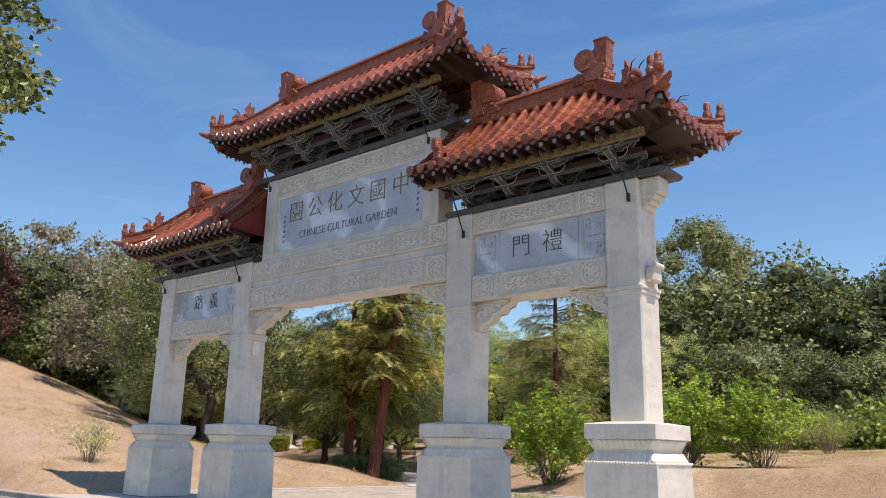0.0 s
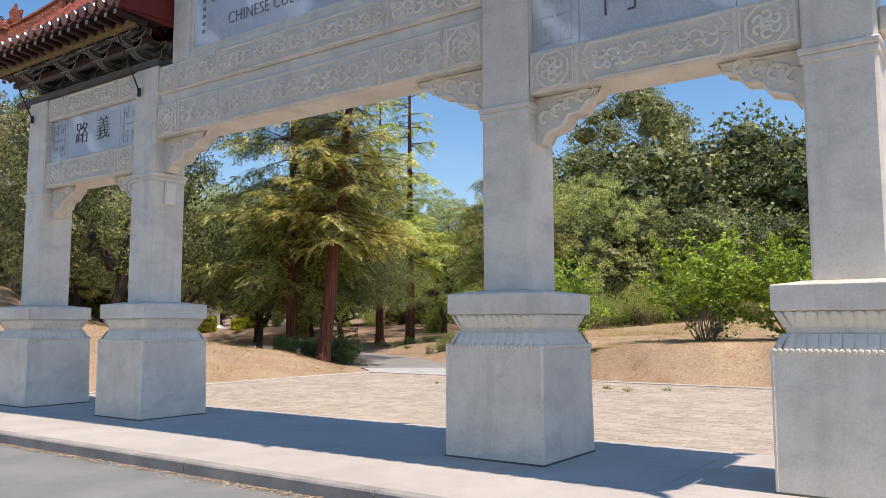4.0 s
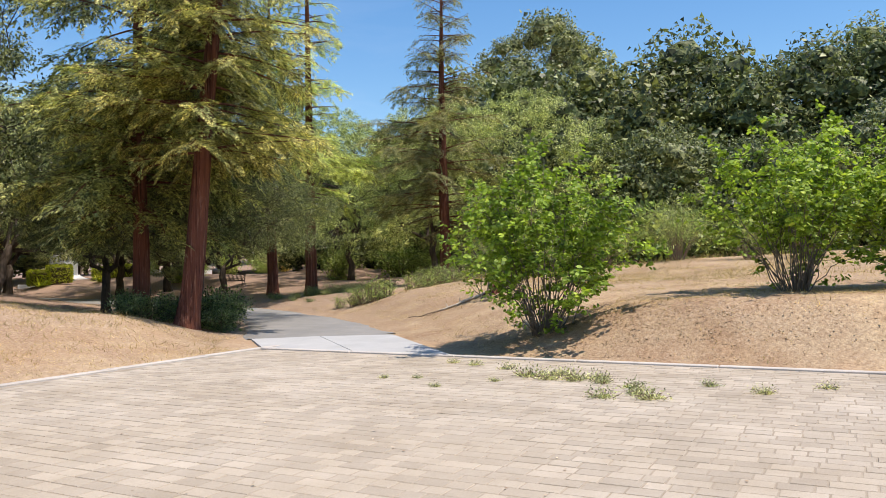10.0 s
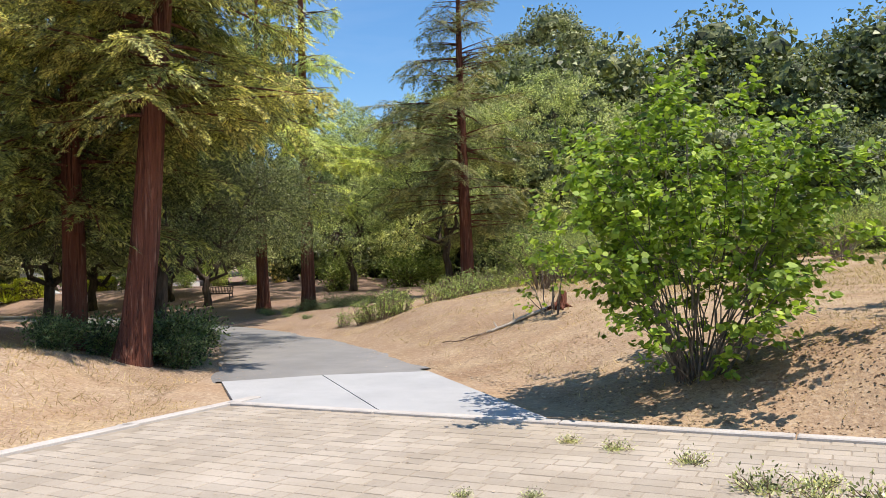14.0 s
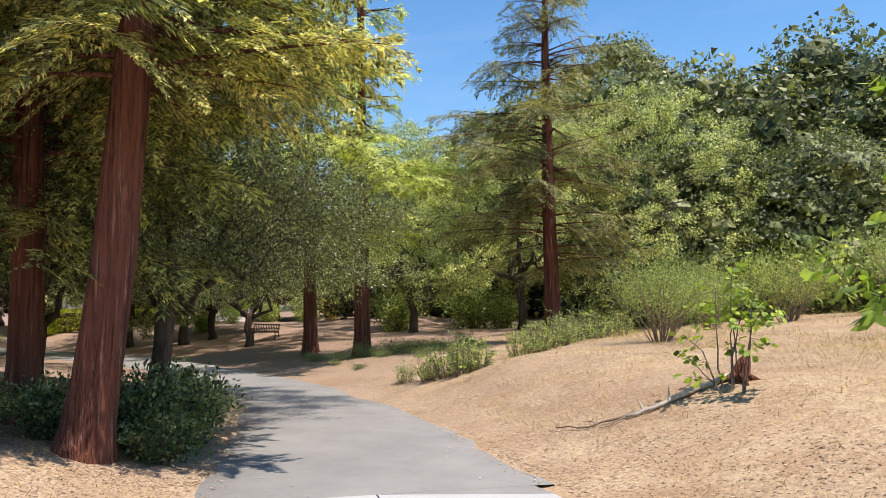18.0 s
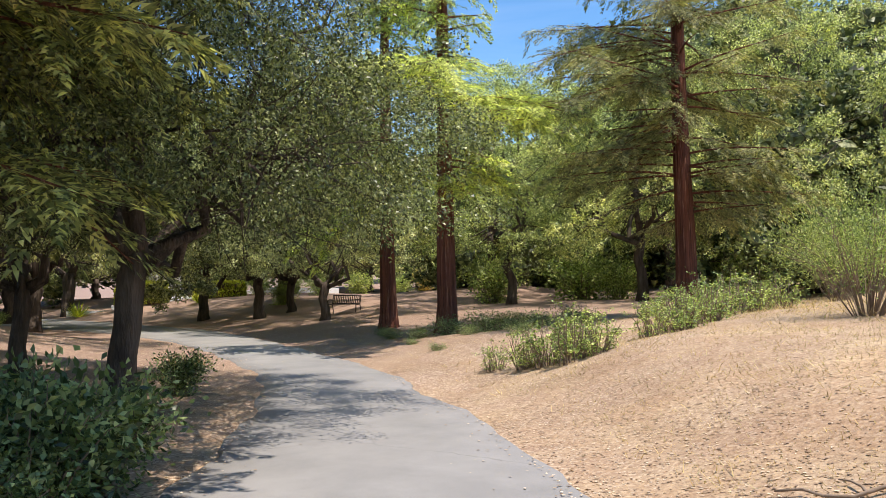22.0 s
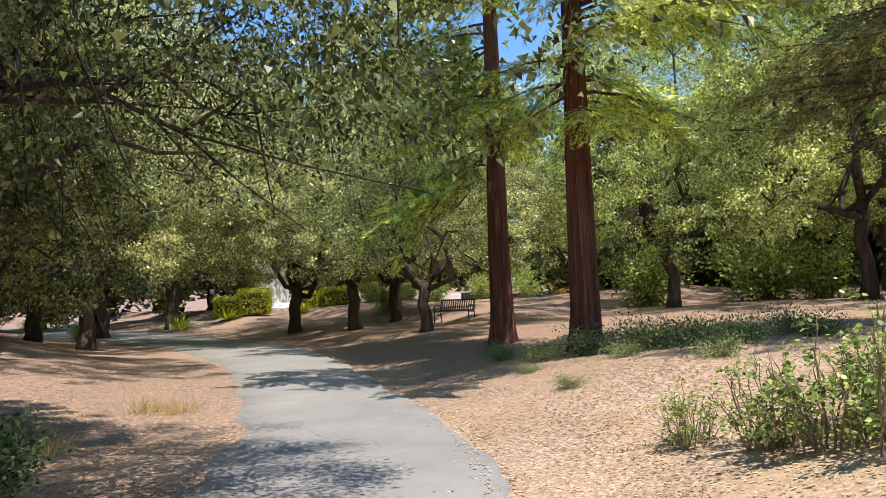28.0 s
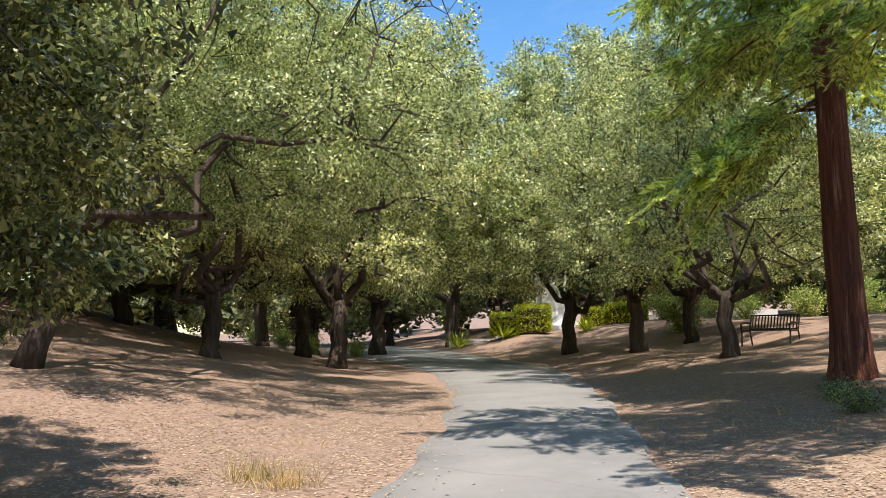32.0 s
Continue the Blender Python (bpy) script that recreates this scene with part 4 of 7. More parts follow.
def roof(cx, sx, eave_half, ridge0, ridge1, ez, rz_, deep, inner_gable, label):
    """A tiled roof; along local u from u0 to u1, mirrored by sx. A hip at the outer end (and at both if inner_gable is None)."""
    u0, u1 = eave_half

    def hip(u):
        if u > ridge1:
            return (u - ridge1) / (u1 - ridge1)
        if inner_gable is None and u < ridge0:
            return (ridge0 - u) / (ridge0 - u0)
        return 0.0

    def lift(u, v):
        k = max(0.0, (u - (u1 - 1.5)) / 1.5)
        if inner_gable is None:
            k = max(k, (u0 + 1.5 - u) / 1.5)
        return 0.34 * max(0, k) ** 2 * v**3

    def height(v):
        return ez + (rz_ - ez) * max(0.0, 1 - v) ** 1.3

    def at(u, v, side, up=0.0):
        return (cx + sx * u, side * deep * v, height(v) + lift(u, v) + up)

    def end_at(v, w, far, up=0.0):
        """On the hip end: v from ridge to eave, w across from -1 to 1."""
        u = (ridge1 + (u1 - ridge1) * v) if far else (ridge0 - (ridge0 - u0) * v)
        return (cx + sx * u, deep * v * w, height(v) + 0.34 * v**3 * abs(w) ** 6 + up)

    shell = Shape()
    N, M = 24, 6
    for side in (-1, 1):
        vs = []
        for i in range(N + 1):
            u = u0 + (u1 - u0) * i / N
            h0 = hip(u)
            for j in range(M + 1):
                vs.append(at(u, h0 + (1 - h0) * j / M, side, 0.0))
            vs.append(at(u, 1.0, side, -0.07))
        K = M + 2
        fs = [(i * K + j, i * K + j + 1, (i + 1) * K + j + 1, (i + 1) * K + j) for i in range(N) for j in range(K - 1)]
        shell.add(vs, fs if side * sx < 0 else [f[::-1] for f in fs])
    for far in ((True,) if inner_gable is not None else (True, False)):
        vs = [end_at(j / M, w, far) for j in range(M + 1) for w in np.linspace(-1, 1, 9)] + [(x, y, z - 0.07) for x, y, z in (end_at(1, w, far) for w in np.linspace(-1, 1, 9))]
        shell.add(vs, [(j * 9 + k, j * 9 + k + 1, j * 9 + 10 + k, j * 9 + 9 + k) for j in range(M + 1) for k in range(8)])
    top = part("roof", shell, TILE, gate, label)
    und = Shape()
    for side in (-1, 1):
        n = len(und.v)
        for i in range(N + 1):
            u = u0 + (u1 - u0) * i / N
            und.v += [at(u, 0.985, side, -0.075), (cx + sx * min(max(u, u0 + 0.9 if inner_gable is None else u0), u1 - 0.9), side * 0.25, ez - 0.02)]
        und.f += [(n + 2 * i, n + 2 * i + 1, n + 2 * i + 3, n + 2 * i + 2) for i in range(N)]
    for far in ((True,) if inner_gable is not None else (True, False)):
        e = (u1 - 0.9) if far else (u0 + 0.9)
        und.add([(x, y, z - 0.075) for x, y, z in (end_at(0.985, w, far) for w in (-1, -0.5, 0, 0.5, 1))] + [(cx + sx * e, -0.25, ez - 0.02), (cx + sx * e, 0.25, ez - 0.02)], [(0, 1, 2, 5), (2, 6, 5), (2, 3, 4, 6)])
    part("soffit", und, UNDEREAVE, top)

    def barrel(pts, capdir):
        s = Shape()
        # each barrel tile steps a little over the next
        ps, rs = [], []
        for i, p in enumerate(pts):
            ps.append(p)
            rs.append(0.078)
            if i < len(pts) - 1:
                nx_ = Vector(p).lerp(Vector(pts[i + 1]), 0.93)
                ps.append(tuple(nx_))
                rs.append(0.09)
        s.tube(ps, rs, 8)
        e = Vector(pts[-1])
        s.tube([e, e + Vector(capdir) * 0.03], [0.108, 0.10], 10)
        part("barrel_tile_ridge", s, TILE, top, smooth=False)

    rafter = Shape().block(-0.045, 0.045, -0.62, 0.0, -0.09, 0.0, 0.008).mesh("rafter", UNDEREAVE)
    rafter_end = Shape().block(-0.04, 0.04, -0.012, 0.0, -0.085, -0.005, 0.003).mesh("rafter_end", BRACKET_EDGE)
    drip = Shape().prism([(-0.10, 0.0), (-0.07, -0.07), (0, -0.13), (0.07, -0.07), (0.10, 0.0)], lambda a, w: (a, 0, w), (0, 0.025, 0)).mesh("drip_tile", TILE)
    step = 0.30
    n = int((u1 - u0) / step)
    for i in range(n + 1):
        u = u0 + (u1 - u0 - n * step) / 2 + i * step
        for side in (-1, 1):
            h0 = hip(u)
            if h0 < 0.93:
                barrel([at(u, h0 + (1.0 - h0) * j / 7, side, 0.03) for j in range(8)], (0, side, -0.15))
            x, y, z = at(u, 1.0, side)
            turn = 0 if side < 0 else 180
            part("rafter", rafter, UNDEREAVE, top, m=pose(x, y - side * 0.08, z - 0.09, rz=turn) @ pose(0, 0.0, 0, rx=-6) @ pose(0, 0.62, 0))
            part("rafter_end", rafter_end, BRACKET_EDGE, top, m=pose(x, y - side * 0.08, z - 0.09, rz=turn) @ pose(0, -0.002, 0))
            part("drip_tile", drip, TILE, top, m=pose(x + step / 2, y + side * 0.0, z + 0.0, rz=turn))
    for far in ((True,) if inner_gable is not None else (True, False)):
        m_ = int(2 * deep / step)
        for i in range(m_ + 1):
            y = -deep + (2 * deep - m_ * step) / 2 + i * step
            w = y / deep
            v0 = abs(w)
            if v0 < 0.93:
                barrel([end_at(v0 + (1 - v0) * j / 6, w / max(1e-6, (v0 + (1 - v0) * j / 6)), far, 0.03) for j in range(7)], ((sx if far else -sx), 0, -0.15))
            x, yy, z = end_at(1.0, w, far)
            turn = (90 if far else -90) * sx
            part("rafter_end", rafter_end, BRACKET_EDGE, top, m=pose(x - (sx if far else -sx) * 0.06, yy, z - 0.09, rz=turn))
            part("drip_tile", drip, TILE, top, m=pose(x, yy + step / 2, z, rz=turn))
    # main ridge in three courses
    ra, rb = sorted((cx + sx * ridge0, cx + sx * ridge1))
    ridge = Shape().block(ra, rb, -0.15, 0.15, rz_ - 0.06, rz_ + 0.12, 0.02).block(ra, rb, -0.10, 0.10, rz_ + 0.12, rz_ + 0.27, 0.01).block(ra, rb, -0.14, 0.14, rz_ + 0.27, rz_ + 0.33, 0.02)
    ridge.tube([(ra, 0, rz_ + 0.35), (rb, 0, rz_ + 0.35)], [0.085, 0.085], 8)
    part("ridge", ridge, ORNAMENT, top)
    # dragon finials at both ends of the ridge
    for u, sg in ((ridge0, 1), (ridge1, -1)):
        x = cx + sx * u
        k = sx * sg
        d = Shape().block(x - 0.22, x + 0.22, -0.19, 0.19, rz_, rz_ + 0.42, 0.05)
        d.block(min(x + k * 0.10, x + k * 0.42), max(x + k * 0.10, x + k * 0.42), -0.17, 0.17, rz_ + 0.1, rz_ + 0.34, 0.06)
        d.tube([(x - k * 0.02, 0, rz_ + 0.35), (x - k * 0.12, 0, rz_ + 0.62), (x - k * 0.05, 0, rz_ + 0.84)], [0.20, 0.17, 0.13], 8)
        f_ = part("dragon_finial", d, ORNAMENT, top)
        part("scroll", Shape().tube([(x + k * 0.16, -0.20, rz_ + 0.62), (x + k * 0.16, 0.20, rz_ + 0.62)], [0.235, 0.235], 18).tube([(x + k * 0.16, -0.215, rz_ + 0.62), (x + k * 0.16, 0.215, rz_ + 0.62)], [0.10, 0.10], 12), ORNAMENT, top)
        part("tail", Shape().frustum((x - k * 0.20, 0), (0.10, 0.13), (0.14, 0.16), rz_ + 0.4, rz_ + 0.98).block(x - k * 0.20 - 0.16, x - k * 0.20 + 0.16, -0.18, 0.18, rz_ + 0.975, rz_ + 1.02, 0.015), ORNAMENT, top)
        for j in range(5):
            part("scale", Shape().tube([(x + k * (0.24 + 0.05 * j), sd_ * 0.175, rz_ + 0.16 + 0.05 * (j % 2)) for sd_ in (-1, 1)], [0.05, 0.05], 7), ORNAMENT, f_)
        for j in range(4):
            part("mane_lock", Shape().tube([(x - k * 0.24, -0.15 + 0.1 * j, rz_ + 0.05), (x - k * 0.29, -0.15 + 0.1 * j, rz_ + 0.25), (x - k * 0.25, -0.15 + 0.1 * j, rz_ + 0.45)], [0.05, 0.055, 0.03], 6), ORNAMENT, f_)
        for sd_ in (-1, 1):
            part("fin", Shape().prism([(-0.2, 0.1), (-0.34, 0.34), (-0.24, 0.36), (-0.3, 0.56), (-0.14, 0.5), (-0.06, 0.66), (0.02, 0.4), (0.1, 0.12)], lambda a, h: (x + k * a, sd_ * 0.19, rz_ + h), (0, sd_ * 0.035, 0)), ORNAMENT, f_)
            part("eye", Shape().tube([(x + k * 0.3, sd_ * 0.16, rz_ + 0.32), (x + k * 0.3, sd_ * 0.21, rz_ + 0.33)], [0.05, 0.035], 8), ORNAMENT, f_)
    # hip ridges with small seated figures and an upturned tip
    ends = [(True, sd) for sd in (-1, 1)] + ([(False, sd) for sd in (-1, 1)] if inner_gable is None else [])
    for far, sd in ends:
        line = [Vector(end_at(v, sd * 1.0, far, 0.06)) for v in np.linspace(0.05, 0.97, 9)]
        hr = Shape()
        for wd, h0, h1 in ((0.12, -0.06, 0.12), (0.085, 0.12, 0.21), (0.11, 0.21, 0.26)):
            sweep(hr, line, wd, h0, h1)
        part("hip_ridge", hr, ORNAMENT, top)
        d = (line[-1] - line[-2]).normalized()
        tip = line[-1]
        part("corner_tip", Shape().tube([tip - d * 0.25 - Vector((0, 0, 0.08)), tip + d * 0.1 - Vector((0, 0, 0.06)), tip + d * 0.3 + Vector((0, 0, 0.0)), tip + d * 0.36 + Vector((0, 0, 0.05))], [0.10, 0.09, 0.055, 0.02], 8), ORNAMENT, top)
        part("corner_beam", Shape().tube([line[4] - Vector((0, 0, 0.42)), tip - d * 0.12 - Vector((0, 0, 0.28))], [0.09, 0.09], 4), BRACKET, top)
        for v, hgt in ((0.96, 0.34), (0.86, 0.38)):
            q = Vector(end_at(v, sd, far, 0.30))
            part("roof_figure", Shape().tube([q, q + Vector((0, 0, hgt * 0.35)), q + Vector((0, 0, hgt * 0.62)), q + Vector((0, 0, hgt * 0.74)), q + Vector((0, 0, hgt)), q + Vector((0, 0, hgt * 1.1))], [0.09, 0.10, 0.06, 0.075, 0.06, 0.02], 8), ORNAMENT, top, smooth=True)
        q = Vector(end_at(0.6, sd, far, 0.22))
        bs = Shape().tube([q - d * 0.2, q + Vector((0, 0, 0.16)), q + d * 0.14 + Vector((0, 0, 0.24)), q + d * 0.27 + Vector((0, 0, 0.15))], [0.11, 0.13, 0.10, 0.05], 8)
        bs.tube([q - d * 0.1 + Vector((0, 0, 0.2)), q - d * 0.16 + Vector((0, 0, 0.45))], [0.09, 0.02], 6)
        beast = part("beast_head", bs, ORNAMENT, top, smooth=True)
        flame = [(-0.02, 0.10), (0.0, 0.30), (-0.10, 0.40), (-0.08, 0.52), (-0.22, 0.72), (-0.24, 0.55), (-0.36, 0.58), (-0.33, 0.40), (-0.44, 0.34), (-0.36, 0.20), (-0.40, 0.05)]
        e = Vector((d.x, d.y, 0)).normalized()
        w = Vector((-e.y, e.x, 0))
        part("crest", Shape().prism(flame, lambda a, h: q + e * a + w * -0.035 + Vector((0, 0, h - 0.05)), w * 0.07), ORNAMENT, beast)
        for sg in (-1, 1):
            part("horn", Shape().tube([q + e * 0.02 + w * sg * 0.06 + Vector((0, 0, 0.26)), q + e * 0.14 + w * sg * 0.09 + Vector((0, 0, 0.42)), q + e * 0.30 + w * sg * 0.09 + Vector((0, 0, 0.44))], [0.016, 0.012, 0.005], 5), BLACK_CABLE, beast)
        for j in range(3):
            c = q + e * (0.16 - 0.13 * j)
            part("mane_curl", Shape().tube([c + w * -0.15 + Vector((0, 0, 0.1)), c + w * 0.15 + Vector((0, 0, 0.1))], [0.065, 0.065], 9), ORNAMENT, beast)
    if inner_gable is not None:
        for sd in (-1, 1):
            line = [Vector(at(inner_gable, v, sd, 0.06)) for v in np.linspace(0.05, 0.86, 7)]
            hr = Shape()
            sweep(hr, line, 0.11, -0.05, 0.14)
            sweep(hr, line, 0.085, 0.14, 0.22)
            part("hip_ridge", hr, ORNAMENT, top)
            q = line[-1]
            part("beast_head", Shape().block(q.x - 0.11, q.x + 0.11, q.y - 0.13, q.y + 0.13, q.z - 0.02, q.z + 0.34, 0.04).block(q.x - 0.09, q.x + 0.09, q.y - 0.11 + sd * 0.1, q.y + 0.11 + sd * 0.1, q.z + 0.2, q.z + 0.48, 0.04), ORNAMENT, top)
        xg = cx + sx * (u0 + 0.02)
        gb = Shape().prism([(-deep * 0.97, height(0.97) - 0.09)] + [(deep * v, height(abs(v)) - 0.04) for v in np.linspace(-0.9, 0.9, 9)] + [(deep * 0.97, height(0.97) - 0.09), (0.25, ez - 0.1), (-0.25, ez - 0.1)], lambda a, w: (xg, a, w), (sx * 0.05, 0, 0))
        part("gable_board", gb, GABLE_RED, top)
    return top


roof(0, 1, (-4.72, 4.72), -2.85, 2.85, 9.80, 11.10, 1.40, None, "hipped roof of orange glazed barrel tiles with dragon finials")
roof(0, 1, (3.30, 9.20), 4.35, 7.15, 7.26, 8.62, 1.40, 4.05, "side roof of orange glazed barrel tiles")
roof(0, -1, (3.30, 9.20), 4.35, 7.15, 7.26, 8.62, 1.40, 4.05, "side roof of orange glazed barrel tiles")

# bracket sets below the eaves


def arm_outline(half, h):
    return [(-half, h * 0.55), (-half, h), (-half * 0.82, h), (-half * 0.7, h * 0.72), (half * 0.7, h * 0.72), (half * 0.82, h), (half, h), (half, h * 0.55), (half * 0.86, h * 0.2), (half * 0.66, 0), (-half * 0.66, 0), (-half * 0.86, h * 0.2)]


def arm_mesh(half, axis, h=0.17, t=0.06):
    if axis == "x":
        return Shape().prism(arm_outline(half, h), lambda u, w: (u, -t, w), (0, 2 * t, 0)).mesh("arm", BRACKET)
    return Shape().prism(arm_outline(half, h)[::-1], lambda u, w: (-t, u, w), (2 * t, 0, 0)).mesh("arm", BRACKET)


def lip_mesh(half, axis, h=0.17, t=0.064):
    o = arm_outline(half, h)
    s = Shape()
    for sd in (-t, t):
        s.tube([(u, sd, w) if axis == "x" else (sd, u, w) for u, w in o + o[:1]], [0.011] * (len(o) + 1), 4)
    return s.mesh("arm_edge", BRACKET_EDGE)


ARMS = {k: (arm_mesh(*k), lip_mesh(*k)) for k in ((0.30, "x"), (0.42, "x"), (0.48, "y"), (0.76, "y"), (1.02, "y"))}
seat = Shape().frustum((0, 0), (0.09, 0.09), (0.13, 0.13), 0.0, 0.07).block(-0.13, 0.13, -0.13, 0.13, 0.07, 0.13, 0.01).mesh("bearing_block", BRACKET)


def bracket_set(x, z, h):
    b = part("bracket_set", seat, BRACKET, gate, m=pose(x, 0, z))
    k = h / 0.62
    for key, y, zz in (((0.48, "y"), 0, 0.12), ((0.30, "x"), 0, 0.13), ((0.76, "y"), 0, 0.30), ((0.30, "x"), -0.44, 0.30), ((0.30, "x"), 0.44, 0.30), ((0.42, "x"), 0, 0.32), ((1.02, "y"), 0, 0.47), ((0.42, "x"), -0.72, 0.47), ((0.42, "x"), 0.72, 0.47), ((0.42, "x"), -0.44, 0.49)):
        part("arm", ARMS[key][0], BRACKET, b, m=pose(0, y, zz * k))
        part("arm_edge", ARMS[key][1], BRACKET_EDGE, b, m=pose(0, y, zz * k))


for x in np.linspace(-2.99, 2.99, 5):
    bracket_set(float(x), 8.84, 0.66)
for s in (-1, 1):
    for x in (4.15, 5.25, 6.4, 7.75):
        bracket_set(s * x, 6.58, 0.54)


def plank(x0, x1, y0, y1, z0, z1, name, material):
    sh = Shape()
    zc, r = (z0 + z1) / 2, (z1 - z0) / 2
    o = [(x0 + r * math.sin(a) * -1.6, zc + r * math.cos(a)) for a in np.linspace(math.pi, 0, 7)] + [(x1 + r * 1.6 * math.sin(a), zc + r * math.cos(a)) for a in np.linspace(0, math.pi, 7)]
    sh.prism(o, lambda u, w: (u, y0, w), (0, y1 - y0, 0))
    return part(name, sh, material, gate)


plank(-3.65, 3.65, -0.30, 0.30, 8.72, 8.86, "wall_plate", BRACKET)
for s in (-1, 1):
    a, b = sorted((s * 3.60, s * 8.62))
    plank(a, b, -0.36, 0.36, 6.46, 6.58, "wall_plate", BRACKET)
    for y in (-0.93, 0.93):
        part("eave_purlin", Shape().block(a + (0.02 if s < 0 else -0.2), b - (0.02 if s > 0 else -0.2), y - 0.05, y + 0.05, 6.98, 7.13, 0.01), FRIEZE, gate)
    for y in (-0.46, 0.46):
        part("eave_purlin", Shape().block(a, b - 0.3 if s > 0 else b, y - 0.04, y + 0.04, 6.86, 6.98, 0.01), UNDEREAVE, gate)
for y in (-0.93, 0.93):
    part("eave_purlin", Shape().block(-3.75, 3.75, y - 0.05, y + 0.05, 9.50, 9.68, 0.01), FRIEZE, gate)
    part("eave_purlin", Shape().block(-3.55, 3.55, y * 0.5 - 0.04, y * 0.5 + 0.04, 9.32, 9.48, 0.01), UNDEREAVE, gate)

for y in (-0.72, -0.44, 0.0, 0.44, 0.72):
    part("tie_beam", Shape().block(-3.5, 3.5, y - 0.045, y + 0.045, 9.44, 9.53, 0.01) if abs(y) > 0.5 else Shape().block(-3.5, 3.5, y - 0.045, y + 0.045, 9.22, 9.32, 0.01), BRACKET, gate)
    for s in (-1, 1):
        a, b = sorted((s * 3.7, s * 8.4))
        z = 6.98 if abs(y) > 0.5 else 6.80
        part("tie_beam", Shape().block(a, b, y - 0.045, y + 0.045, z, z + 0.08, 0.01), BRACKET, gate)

# slender black tie rods from the eaves to the pillars
for x, zt, zb in ((7.95, 6.98, 6.10), (4.05, 6.98, 6.02), (-4.05, 6.98, 6.02), (-7.95, 6.98, 6.10), (2.95, 9.45, 8.45), (-2.95, 9.45, 8.45)):
    rod = Shape().tube([(x, -0.86, zt), (x + 0.03, -0.40, zb)], [0.014, 0.014], 6)
    rod.tube([(x + 0.03, -0.40, zb - 0.1), (x + 0.03, -0.40, zb + 0.05)], [0.035, 0.035], 8)
    part("tie_rod", rod, BLACK_CABLE, gate)

# ---- trees and shrubs ----
def bent(rng, a, b, sag=0.0, steps=5, wob=0.06):
    a, b = np.array(a, float), np.array(b, float)
    t = np.linspace(0, 1, steps)[:, None]
    p = a + (b - a) * t
    p[:, 2] += sag * np.sin(np.pi * t[:, 0])
    p[1:-1] += rng.normal(size=(steps - 2, 3)) * wob * np.linalg.norm(b - a) * 0.35
    return p


